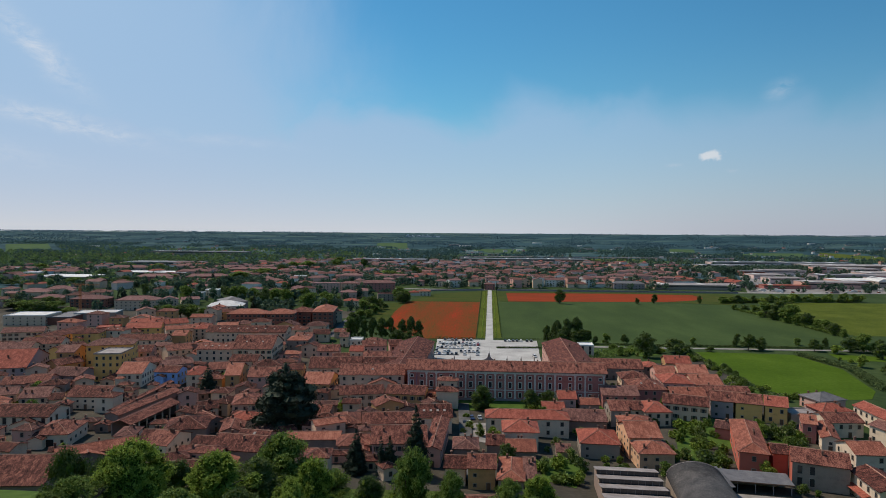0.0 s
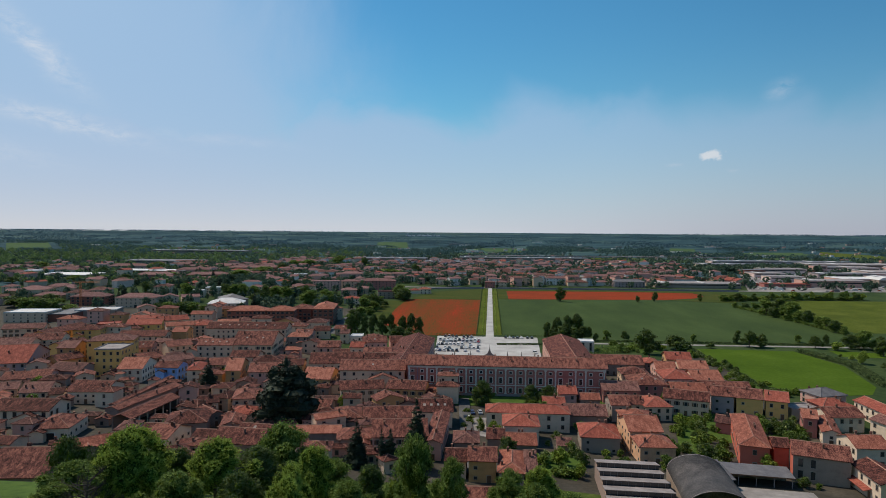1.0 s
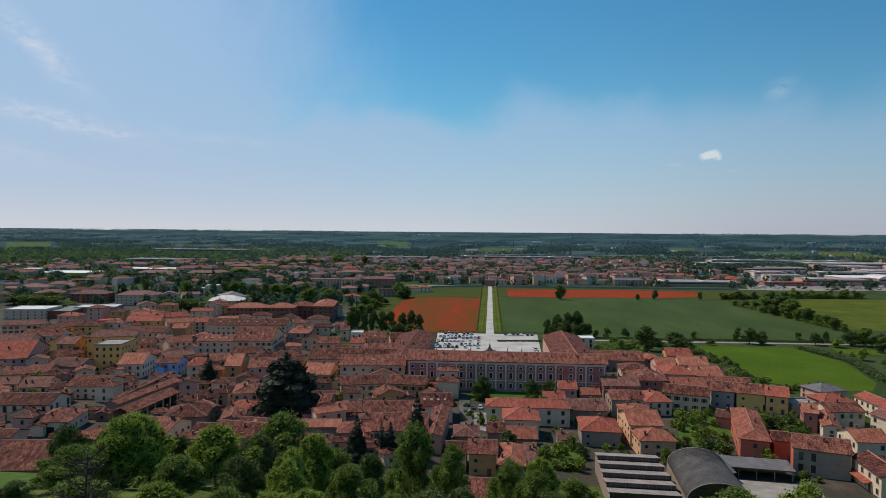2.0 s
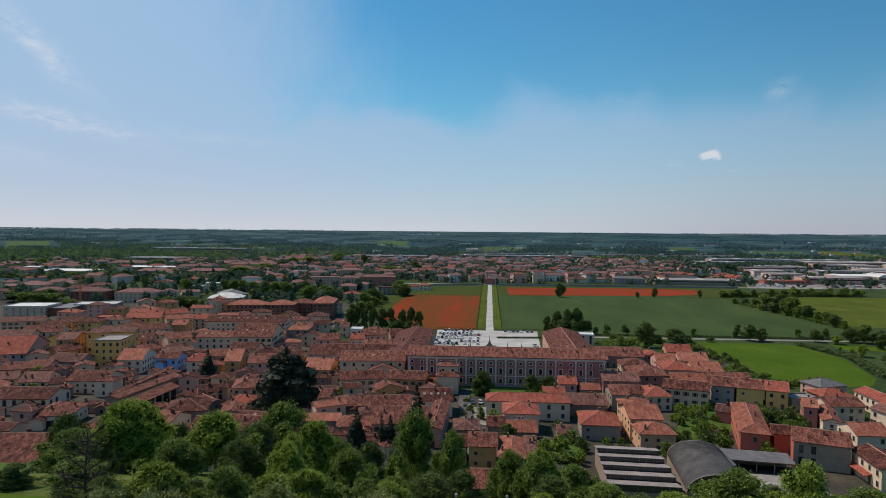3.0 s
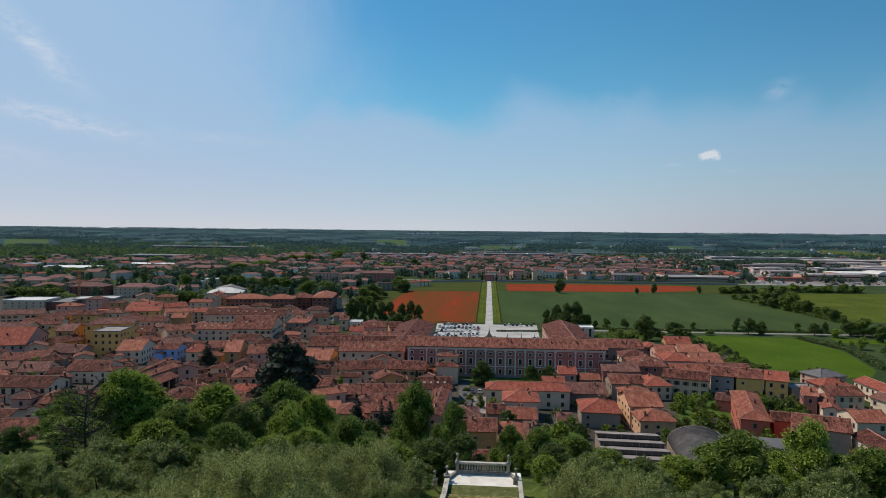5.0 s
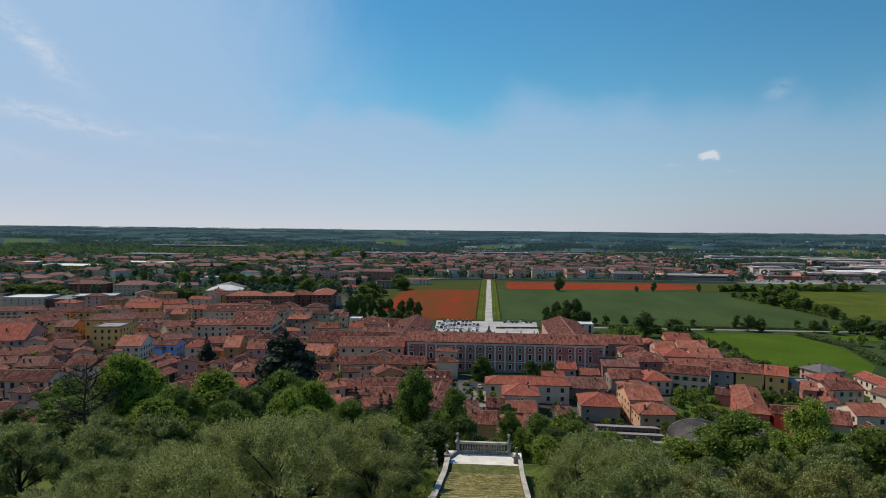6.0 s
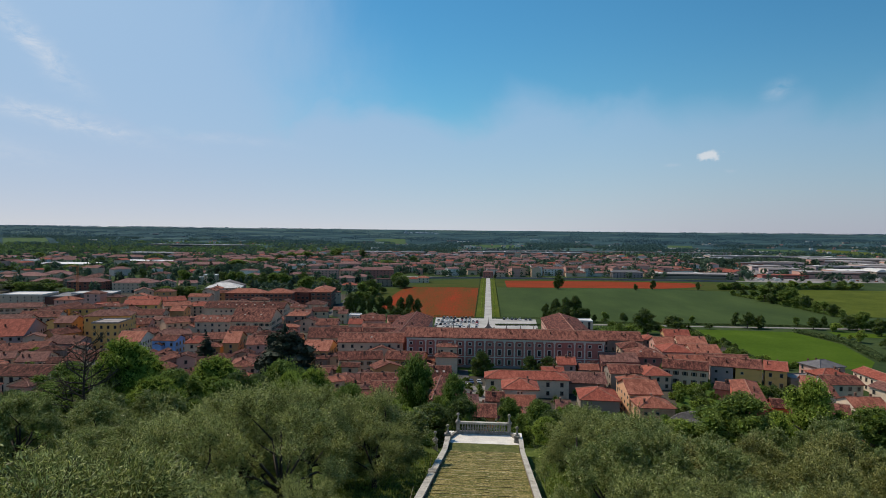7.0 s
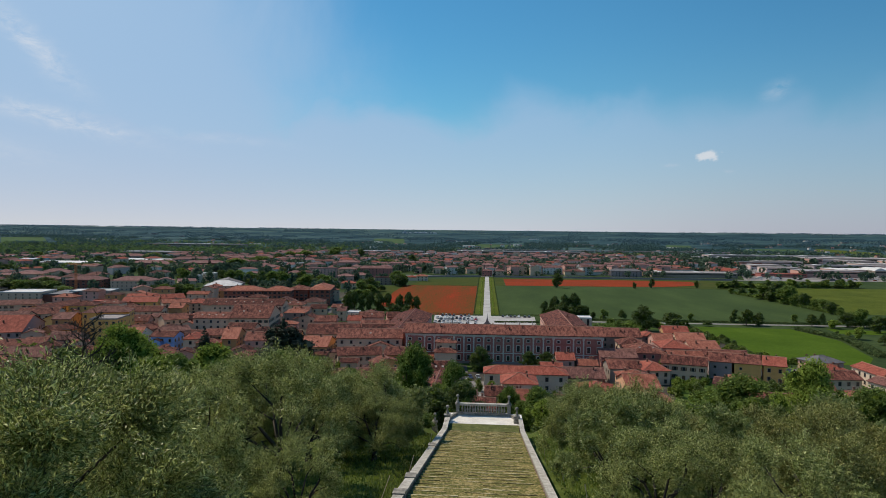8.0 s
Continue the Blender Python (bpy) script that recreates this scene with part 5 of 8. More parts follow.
sheet("field", [(-88, 520), (-49, 471), (-9.5, 475), (-9.5, 719), (-92, 716), (-93, 624)], POPPY, "field speckled with red poppies", 0.07)
sheet("field", [(23, 729), (206, 746), (245, 769), (264, 797), (261, 830), (174, 838), (23, 826)], POPPY_DENSE, "dense red poppy field", 0.08)
sheet("field", [(10.5, 476), (62, 478), (75, 459), (242, 461), (280, 516), (274, 547), (276, 603), (260, 649), (268, 722), (206, 727), (10.5, 727)], WHEAT, "wide dark green wheat field", 0.05)
sheet("field", [(10.5, 728), (22, 728), (22, 828), (174, 841), (263, 832), (267, 797), (247, 767), (208, 743), (268, 724), (320, 770), (320, 850), (10.5, 846)], ROUGH, "green strip beside the poppy field", 0.05)
sheet("field", [(139, 437), (152, 438), (203, 435), (211, 390), (199, 338), (188, 322), (160, 316), (139, 320), (141, 350), (137, 400)], GRASS, "bright green meadow behind the houses", 0.06)
sheet("field", [(290, 520), (330, 520), (480, 765), (335, 755), (270, 660)], HAY, "yellow-green field beyond a hedge", 0.06)
sheet("field", [(226, 420), (262, 416), (264, 432), (228, 440)], GRASS, "small green meadow among trees", 0.06)
for x0, x1, x2 in ((-8.6, -2.2, -0.9), (4.1, 10.2, 10.4)):
    sheet("verge", [(x0, 478), (x1, 478), (x2, 850), (x0 + 0.4, 850)], HAY, "grass verge along the avenue", 0.10, category="verge")
sheet("road", [(60, 447), (245, 451), (345, 456), (345, 461), (245, 456), (60, 452)], YARD, "narrow pale country lane", 0.12, category="road")
sheet("road", [(-180, 862), (420, 868), (760, 915), (760, 926), (420, 879), (-180, 872)], YARD, "main road beyond the fields", 0.12, category="road")
sheet("road", [(-8, 196), (-3, 196), (-9, 296), (-14, 296)], ASPHALT, "narrow street towards the palace", 0.10, category="road")
sheet("forecourt", [(-15, 284), (58, 284), (58, 301), (-15, 301)], LAWN, "lawn before the palace", 0.08, category="lawn")


def long_wall(name, a, b, h, material, label, thick=0.4, lift=0.0):
    a, b = Vector(a), Vector(b)
    u = (b - a).normalized()
    n = Vector((-u.y, u.x)) * thick / 2
    k = max(1, int((b - a).length / 25))
    s = Shape()
    for i in range(k):
        p, q = a.lerp(b, i / k), a.lerp(b, (i + 1) / k)
        zp, zq = ground_z(*p) + lift, ground_z(*q) + lift
        c = [(p - n, zp), (q - n, zq), (q + n, zq), (p + n, zp)]
        s.add([(w.x, w.y, z - 1.0) for w, z in c] + [(w.x, w.y, z + h) for w, z in c], [(3, 2, 1, 0), (4, 5, 6, 7), (0, 1, 5, 4), (1, 2, 6, 5), (2, 3, 7, 6), (3, 0, 4, 7)])
        s.add([(w.x + d * n.x * 0.4, w.y + d * n.y * 0.4, z + h) for (w, z), d in zip(c, (-1, -1, 1, 1))] + [(w.x, w.y, z + h + 0.15) for w, z in c], [(4, 5, 6, 7), (0, 1, 5, 4), (2, 3, 7, 6)])
    return solid(name, s, material, label, "wall")


long_wall("boundary_wall", (12, 857), (330, 862), 2.2, WALL["concrete"], "long pale boundary wall beyond the fields")
long_wall("boundary_wall", (-120, 800), (-71, 842), 2.0, WALL["concrete"], "pale boundary wall beyond the fields")
long_wall("boundary_wall", (-71, 842), (-6, 858), 2.0, WALL["concrete"], "pale boundary wall beyond the fields")


def hedge(name, pts, h, w, mat, label, density=26):
    """A clipped hedge: a ragged box of leaves along the line; kind stuff."""
    rng = np.random.default_rng(len(label) + int(abs(pts[0][0])))
    out = []
    for (x0, y0), (x1, y1) in zip(pts, pts[1:]):
        ln = math.hypot(x1 - x0, y1 - y0)
        n = int(ln * density * (h + w) / 3)
        t = rng.random(n)
        x = x0 + (x1 - x0) * t + rng.uniform(-w / 2, w / 2, n)
        y = y0 + (y1 - y0) * t + rng.uniform(-w / 2, w / 2, n)
        z = np.array([ground_z(a, b) for a, b in zip(x, y)]) + h * rng.random(n) ** 0.6
        p = np.stack([x, y, z], 1)
        a = rng.normal(size=(n, 3))
        a /= np.linalg.norm(a, axis=1)[:, None]
        b = np.cross(a, rng.normal(size=(n, 3)))
        b /= np.linalg.norm(b, axis=1)[:, None]
        k = 0.16 + 0.14 * h
        out.append(np.stack([p - a * k, p + b * k * 0.7, p + a * k, p - b * k * 0.7], 1).reshape(-1, 3))
    ob = new(name, quads_mesh(name, np.concatenate(out), LEAF[mat]))
    return tagged(ob, label, "hedge", "", "stuff")


hedge("hedge", [(-4.6, 480), (-4.2, 846)], 1.0, 0.7, "fresh", "low yellow-green hedge lining the avenue", 8)
hedge("hedge", [(6.2, 480), (6.6, 846)], 1.0, 0.7, "fresh", "low yellow-green hedge lining the avenue", 8)
hedge("hedge", [(-8.8, 480), (-8.4, 846)], 1.0, 0.8, "dark", "clipped dark hedge along the avenue", 8)
hedge("hedge", [(10.3, 480), (10.5, 846)], 1.0, 0.8, "dark", "clipped dark hedge along the avenue", 8)
hedge("hedge", [(-40, 473), (-9, 474)], 1.3, 1.0, "dark", "clipped hedge behind the car park", 10)
hedge("hedge", [(6, 437), (37, 440)], 1.2, 0.9, "dark", "clipped low hedge across the forecourt", 60)
hedge("hedge", [(11, 474), (44, 476)], 1.3, 1.0, "dark", "clipped hedge behind the car park", 10)
hedge("hedge", [(62, 458), (140, 459), (240, 459)], 1.4, 1.6, "dark", "dark hedge along the country lane", 26)


def grass_tufts():
    """Long grass on both sides of the stairway."""
    rng = np.random.default_rng(6)
    n = 30000
    y = rng.uniform(20, 64, n)
    side = rng.random(n) < 0.5
    x = np.where(side, rng.uniform(-13, -5.6, n), rng.uniform(3.8, 12, n))
    z = np.array([ground_z(a, b) for a, b in zip(x, y)])
    p = np.stack([x, y, z], 1)
    a = rng.normal(size=(n, 3)) * 0.35 + np.array([0, 0, 1.0])
    a *= rng.uniform(0.08, 0.26, n)[:, None]
    b = rng.normal(size=(n, 3)) * np.array([1, 1, 0.1]) * 0.03
    ob = new("long_grass", quads_mesh("long_grass", np.stack([p, p + a * 0.5 + b, p + a, p + a * 0.5 - b], 1).reshape(-1, 3), LEAF["meadow_grass"]))
    tagged(ob, "long green grass beside the stairway", "grass", "", "stuff")


grass_tufts()


def stake(a, b):
    """A thin leaning stake, foot first."""
    root = solid("stake", Shape().tube(a, b, 0.03, 0.022, 6), WALL["white"], "thin pale stake leaning beside the stairway wall", "stake", "")
    root["group"] = "leaning stakes"


def lean(x, y, dx, dz):
    z = ground_z(x, y)
    stake((x, y, z - 0.3), (x + dx, y, z + dz))


for x, y, dx, dz in ((-5.9, 40.0, 0.5, 1.6), (-6.5, 32.5, 0.7, 1.7), (-5.6, 52.0, 0.35, 1.6), (4.0, 50.0, -0.3, 1.6), (4.3, 40.5, -0.45, 1.7), (4.6, 33.0, -0.3, 1.5)):
    lean(x, y, dx, dz)

# ---- the old town ----
# roofs at the foot of the hill, sunny side
house(-140.4, 174.2, 18.8, 26, 2.5, 7, "gable", "old", "stone", "")
house(-153.6, 246.1, 6.2, 42, 5, -7, "cross", "old", "stone", "")
open_barn(-142.4, 234.2, 8.3, 32.0, 5, -6)
house(-120.3, 215.4, 7.5, 10.8, 5, 6, "gable", "old", "stone", "plain", rise=0.37)
house(-236.3, 336.4, 9.6, 14.8, 11.6, 8, "gable", "brown", "ochre", "plain", rise=0.37)
house(-271.3, 407.4, 16.5, 12.8, 10, 14, "hip", "old", "yellow", "plain", rise=0.37)
house(-285.9, 359.7, 18.7, 15.6, 8, 16, "gable", "brown", "cream", "plain", rise=0.37)
house(-282.0, 378.3, 22.9, 15.6, 8, 16, "gable", "old", "white", "plain", rise=0.37)
house(-249.9, 440.4, 23.6, 15.6, 9, 16, "gable", "red", "yellow", "plain", rise=0.37)
house(-209.3, 448.8, 12.2, 15.6, 8, 16, "hip", "red", "cream", "plain", rise=0.37)
house(-211.8, 363.9, 18.3, 14.3, 7, 16, "gable", "old", "pink", "plain", rise=0.37)
house(-231.1, 290.3, 11.0, 12.5, 5.0, 16, "gable", "old", "pink", "plain", rise=0.37)
house(-220.6, 293.3, 9.5, 13.2, 5.5, 16, "gable", "old", "pink", "plain", rise=0.37)
# old houses round the cedar and the yellow block
house(-160.9, 219.6, 12.9, 16.4, 4.6, 11, "hip", "old", "white", "small", rise=0.37, sides='fr')
house(-184.9, 235.2, 23.1, 14.8, 6.5, 4, "gable", "old", "white", "tall", rise=0.37)
house(-180.5, 269.8, 17.7, 16.2, 5.5, 2, "gable", "old", "white", "small", rise=0.37, sides='fr')
house(-203.8, 268.0, 11.7, 15.2, 5, 16, "gable", "brown", "beige", "plain", rise=0.37)
house(-219.4, 269.5, 10.8, 11.0, 5.5, 24, "gable", "brown", "cream", "plain", rise=0.37)
house(-193.3, 268.1, 5.3, 9.0, 4.5, 23, "gable", "old", "cream", "plain", rise=0.37)
house(-218.2, 308.1, 17.9, 14.5, 5.5, -6, "gable", "brown", "lilac", "small", rise=0.37, sides='fr')
house(-251.4, 310.6, 19.4, 35.8, 8, 19, "gable", "red", "lilac", "plain", rise=0.37, sides='fr')
house(-183.2, 309.5, 12.1, 20.5, 7, 9, "gable", "orange", "white", "plain", rise=0.37, sides='fr')
house(-165.5, 312.4, 12.1, 10.9, 7.5, 0, "gable", "old", "blue", "plain", rise=0.37, sides='fr')
house(-150.7, 312.4, 6.9, 17.8, 6.5, 14, "hip", "red", "white", "plain", rise=0.37, sides='fr')
house(-127.1, 304.8, 7.0, 21.2, 8.5, 10, "gable", "orange", "ochre", "plain", rise=0.37, sides='fr')
house(-157.5, 252.4, 2.4, 50.8, 5, 1, "cross", "old", "stone", "", rise=0.37, chimneys=3)
house(-133.2, 205.7, 24.2, 10.0, 3.6, 40, "gable", "orange", "stone", "", rise=0.37, chimneys=1)
house(-114.2, 208.1, 8.5, 14.1, 5.8, -8, "gable", "old", "white", "small", rise=0.37, sides='fr')
house(-114.5, 229.6, 15.1, 15.0, 5, 16, "hip", "old", "stone", "", rise=0.37)
house(-124.1, 252.6, 9.4, 9.0, 5, -22, "hip", "old", "stone", "small", rise=0.37)
house(-117.7, 257.3, 7.4, 10.0, 5.5, 29, "gable", "old", "beige", "small", rise=0.37)
house(-96.7, 207.4, 10.6, 12.0, 5.2, -2, "gable", "old", "beige", "small", rise=0.37)
house(-100.4, 202.2, 5.5, 6.0, 3.4, 16, "shed", "old", "white", "", rise=0.37, chimneys=0)
house(-99.0, 246.4, 11.4, 10.0, 4.5, -2, "hip", "red", "cream", "", rise=0.37)
house(-97.1, 231.0, 7.9, 12.0, 4.2, 15, "cross", "old", "stone", "", rise=0.37, chimneys=1)
house(-88.1, 243.2, 7.4, 5.0, 3.4, 7, "shed", "red", "stone", "", rise=0.37, chimneys=0)
house(-110.3, 274.3, 5.7, 12.1, 6.5, -5, "hip", "old", "beige", "small", rise=0.37, sides='fr')
house(-116.3, 265.8, 7.3, 10.0, 5.5, -13, "hip", "old", "cream", "small", rise=0.37)
house(-108.6, 244.0, 5.0, 12.0, 5, 49, "cross", "old", "stone", "small", rise=0.37)
house(-85.1, 204.1, 17.2, 15.0, 5.6, -6, "gable", "old", "stone", "", rise=0.37)
house(-63.1, 222.4, 19.0, 8.0, 4, 7, "gable", "orange", "stone", "", rise=0.37, chimneys=0)
house(-70.7, 260.8, 7.6, 10.0, 4, 1, "gable", "old", "stone", "", rise=0.37)
house(-82.7, 297.5, 12.9, 19.1, 7, 1, "gable", "orange", "ochre", "brown", rise=0.37, sides='fr')
house(-57.3, 282.9, 19.6, 13.0, 6.5, 14, "gable", "old", "beige", "brown", rise=0.37, wing=0)
house(-37.8, 284.8, 17.5, 13.0, 6.5, -4, "gable", "old", "ochre", "brown", rise=0.37, wing=0)
house(-54.4, 240.5, 9.8, 14.0, 5, 12, "hip", "old", "stone", "", rise=0.37)
house(-39.1, 241.7, 18.4, 13.0, 5.2, 9, "gable", "old", "stone", "small", rise=0.37, wing=0)
house(-29.9, 211.3, 18.6, 18.0, 6.5, 8, "gable", "old", "pink", "brown", rise=0.37, wing=0)
house(-47.1, 217.6, 11.2, 11.0, 3.4, 12, "hip", "old", "stone", "", rise=0.37)
house(-21.0, 247.8, 13.7, 16.0, 6.5, 7, "gable", "old", "white", "plain", rise=0.37, lights=4, wing=0)
house(-201.4, 319.6, 13.9, 16.5, 14.5, 9, "flat", "grey", "yellow", "plain", rise=0.37, floors=4, sides='fr', chimneys=0)
house(-214.5, 342.8, 24.0, 14.0, 15, 18, "hip", "brown", "yellow", "plain", rise=0.37, floors=4, sides='fr')
house(-160.8, 359.5, 20.2, 14.0, 10.5, 6, "gable", "old", "beige", "plain", rise=0.37, lights=4, floors=3, wing=0)
house(-139.5, 362.8, 23.7, 30.8, 10.5, 6, "gable", "old", "cream", "green", rise=0.37, floors=3, sides='fr', wing=0)
house(-165.2, 419.0, 54.4, 17.0, 11, 4, "gable", "old", "cream", "plain", rise=0.37, floors=3, lights=7, wing=0)
house(-125.7, 408.3, 13.4, 14.0, 8, 6, "hip", "orange", "grey", "plain", rise=0.37, sides='fr')
house(-285.5, 411.0, 39.4, 13.0, 9, 87, "gable", "old", "yellow", "plain", rise=0.37, sides='fr')
house(-321.5, 413.7, 25.2, 13.0, 9, 22, "gable", "brown", "beige", "wide", rise=0.37)
house(-226.0, 395.5, 29.5, 14.0, 8.5, 10, "gable", "old", "cream", "plain", rise=0.37)
house(-250.7, 366.7, 18.6, 11.0, 8, 75, "gable", "old", "yellow", "plain", rise=0.37, sides='fr')
house(-186.2, 369.1, 14.0, 13.0, 8, 43, "gable", "old", "beige", "plain", rise=0.37, sides='fr')
house(-188.0, 337.6, 13.7, 12.0, 6.5, 44, "gable", "old", "cream", "plain", rise=0.37)
house(-171.1, 338.0, 15.6, 11.0, 6, 44, "gable", "brown", "pink", "plain", rise=0.37)
house(-228.6, 329.5, 13.6, 12.0, 7, 59, "gable", "old", "ochre", "plain", rise=0.37, sides='fr')
house(-120.4, 335.8, 15.2, 12.0, 6.5, 16, "hip", "old", "beige", "plain", rise=0.37)
house(-258.4, 457.0, 20.0, 14.0, 10, 15, "gable", "red", "yellow", "plain", rise=0.37, wing=0)
house(-235.7, 458.2, 20.5, 14.0, 10, 39, "gable", "red", "cream", "plain", rise=0.37, wing=0)
house(-275.1, 438.0, 15.4, 14.0, 9, 25, "flat", "red", "red", "plain", rise=0.37, chimneys=0)
house(-97.9, 379.3, 12.6, 14.0, 7, 6, "gable", "old", "pink", "plain", rise=0.37)
house(-86.8, 409.7, 7.9, 10.0, 8.5, 6, "flat", "pale", "white", "plain", rise=0.37, chimneys=0)
house(-74.6, 404.8, 10.7, 11.0, 8.5, 6, "hip", "old", "cream", "plain", rise=0.37)
house(-99.6, 430.5, 5.9, 10.0, 7, 6, "gable", "brown", "beige", "plain", rise=0.37)
house(-81.1, 329.4, 27.1, 20.0, 8, 9, "gable", "old", "beige", "small", rise=0.37, wing=0)
house(-55.1, 328.4, 21.6, 20.0, 8.5, 2, "gable", "old", "beige", "small", rise=0.37, wing=0)
house(-194.8, 495.2, 30.3, 16.0, 13, 7, "hip", "orange", "brick", "wide", rise=0.37, floors=4, wing=0)
house(-168.0, 498.5, 21.5, 16.0, 13, 7, "hip", "orange", "brick", "wide", rise=0.37, floors=4, wing=0)
house(-157.9, 519.9, 19.1, 16.0, 12, -3, "hip", "old", "brick", "wide", rise=0.37, floors=4, wing=0)
house(-136.8, 513.0, 16.9, 37.5, 13, 8, "hip", "orange", "brick", "wide", rise=0.37, floors=4, wing=0, sides='fr')
house(-132.4, 543.0, 11.0, 13.0, 10, 38, "hip", "orange", "beige", "plain", rise=0.37, floors=3, wing=0)
house(-245.7, 573.4, 31.6, 22.0, 9, 15, "hip", "pale", "white", "plain", rise=0.37, wing=0, chimneys=0)
# houses in the middle of the old town
house(-61.5, 345.3, 15.2, 20.8, 8, 8, "gable", "old", "beige", "plain", rise=0.37)
house(-77.3, 365.3, 7.5, 11.7, 10, 4, "gable", "red", "cream", "plain", rise=0.37)
house(-70.3, 387.9, 14.6, 13.0, 9, 15, "gable", "old", "pink", "plain", rise=0.37)
house(-56.7, 304.6, 31.5, 16.9, 10.5, 6, "gable", "old", "beige", "plain", floors=3, step=4.2, rise=0.37)
house(-103.0, 260.2, 10.7, 15.6, 7, 15, "hip", "old", "beige", "plain", rise=0.37)
house(-111.5, 305.6, 14.8, 15.6, 8, 11, "gable", "old", "pink", "plain", rise=0.37)
house(-88.7, 275.9, 10.6, 13.0, 6, 4, "gable", "old", "cream", "plain", rise=0.37)
house(-144.8, 328.0, 9.7, 13.0, 6, 16, "gable", "old", "cream", "plain", rise=0.37)
house(-18.6, 285.9, 9.9, 6.5, 8, 0, "hip", "old", "cream", "", wing=0, rise=0.37)
house(-18.8, 291.9, 9.1, 4.7, 11.5, 0, "hip", "old", "cream", "small", wing=0, rise=0.37)
house(-59.2, 403.0, 7.7, 13.0, 7, 14, "gable", "old", "pink", "plain", rise=0.37)
house(-137.4, 344.5, 15.1, 13.0, 7, 4, "gable", "old", "beige", "plain", rise=0.37)
# houses before the palace
house(15.6, 248.3, 32.5, 10.4, 7, 0, "hip", "red", "white", "plain", step=5.2, chimneys=0, wing=0, label='two-storey white villa with a hipped bright red tile roof', rise=0.37)
house(12.1, 229.7, 12.7, 13.0, 7, 0, "hip", "red", "white", "", chimneys=2, wing=0, rise=0.37)
house(2.7, 222.3, 5.8, 10.4, 4, -1, "gable", "old", "stone", "", rise=0.37, wing=0)
house(11.5, 214.8, 9.7, 11.7, 4.2, 0, "gable", "orange", "stone", "", rise=0.37, wing=0)
house(-9.8, 190.5, 6.2, 10.4, 5.5, 0, "gable", "old", "beige", "small", wing=0, rise=0.37)
house(-1.7, 188.0, 8.1, 11.7, 6.5, 0, "gable", "old", "ochre", "small", wing=0, rise=0.37)
house(6.8, 182.1, 7.4, 18.2, 5, -3, "hip", "orange", "stone", "", wing=0, rise=0.37)
house(12.8, 186.2, 3.0, 16.9, 4.5, 0, "gable", "brown", "stone", "", wing=0, rise=0.37)
house(-18.4, 207.5, 5.5, 34.0, 6.0, -1, "cross", "old", "pink", "small", rise=0.37, wing=0, sides="fr")
house(-7.5, 216.3, 8.5, 11.7, 4, 2, "hip", "brown", "stone", "", rise=0.37, wing=0)
house(-2.4, 142.8, 8.9, 11.7, 4.5, 1, "gable", "old", "stone", "", rise=0.37, wing=0)
house(35.8, 285.5, 7.6, 11.7, 6, -0, "gable", "red", "pink", "plain", rise=0.37, wing=0)
house(45.4, 284.4, 8.6, 9.1, 4, -0, "gable", "orange", "stone", "plain", rise=0.37, wing=0)
house(39.8, 257.5, 16.4, 14.3, 4.5, 0, "gable", "brown", "stone", "", rise=0.37, wing=0)
house(39.8, 225.0, 13.4, 15.6, 5.5, -3, "hip", "red", "grey", "small", wing=0, rise=0.37)
house(56.8, 214.3, 11.7, 11.7, 6, 2, "hip", "orange", "apricot", "small", wing=0, rise=0.37)
house(55.6, 225.7, 11.2, 16.9, 8, 2, "gable", "orange", "apricot", "small", sides='frl', wing=0, rise=0.37)
house(57.3, 239.8, 11.9, 13.0, 8, 2, "hip", "orange", "apricot", "plain", sides='frl', wing=0, rise=0.37)
house(61.1, 293.9, 16.4, 14.3, 6, 1, "gable", "brown", "rose", "plain", rise=0.37, wing=0)
house(54.9, 265.5, 7.2, 13.0, 7, 2, "gable", "old", "grey", "plain", rise=0.37, wing=0)
house(63.2, 271.1, 5.2, 11.7, 6, 2, "gable", "old", "cream", "plain", rise=0.37, wing=0)
house(71.3, 268.2, 10.9, 15.6, 6, 6, "hip", "red", "beige", "plain", rise=0.37, wing=0)
house(69.1, 352.0, 31.7, 18.2, 6, -1, "gable", "old", "stone", "plain", rise=0.37, wing=0)
house(92.5, 362.6, 8.2, 11.7, 5, 1, "hip", "red", "stone", "plain", rise=0.37, wing=0)
house(75.5, 328.1, 13.9, 13.0, 6, -1, "hip", "old", "cream", "plain", rise=0.37, wing=0)
house(77.5, 306.3, 16.1, 18.2, 6, 1, "hip", "old", "rose", "plain", rise=0.37, wing=0)
house(28.8, 276.6, 9.1, 10.4, 3.5, 0, "gable", "red", "cream", "plain", rise=0.37, wing=0)
house(26.8, 221.6, 4.5, 7.8, 3.0, -0, "gable", "brown", "stone", "", rise=0.37, wing=0)
house(62.9, 408.8, 9.4, 10, 8, -1, "flat", "pale", "white", "tall", wing=0)
# rows along the street below the meadow
house(84.9, 277.1, 18.2, 13.0, 7, -18, "gable", "old", "beige", "brown", rise=0.37, wing=0, floors=2)
house(102.3, 282.7, 8.9, 14.0, 7.5, -16, "gable", "old", "lilac", "small", rise=0.37, wing=0, floors=2)
house(112.5, 279.6, 10.3, 14.0, 7.5, -17, "gable", "old", "yellow", "small", rise=0.37, wing=0, floors=2)
house(122.4, 276.2, 8.4, 14.0, 7.5, -21, "gable", "red", "yellow", "plain", rise=0.37, wing=0, floors=2)
house(87.9, 213.6, 8.8, 37.4, 7.5, -16, "hip", "orange", "red", "plain", rise=0.37, wing=0, sides='fl', step=5.0, floors=2)
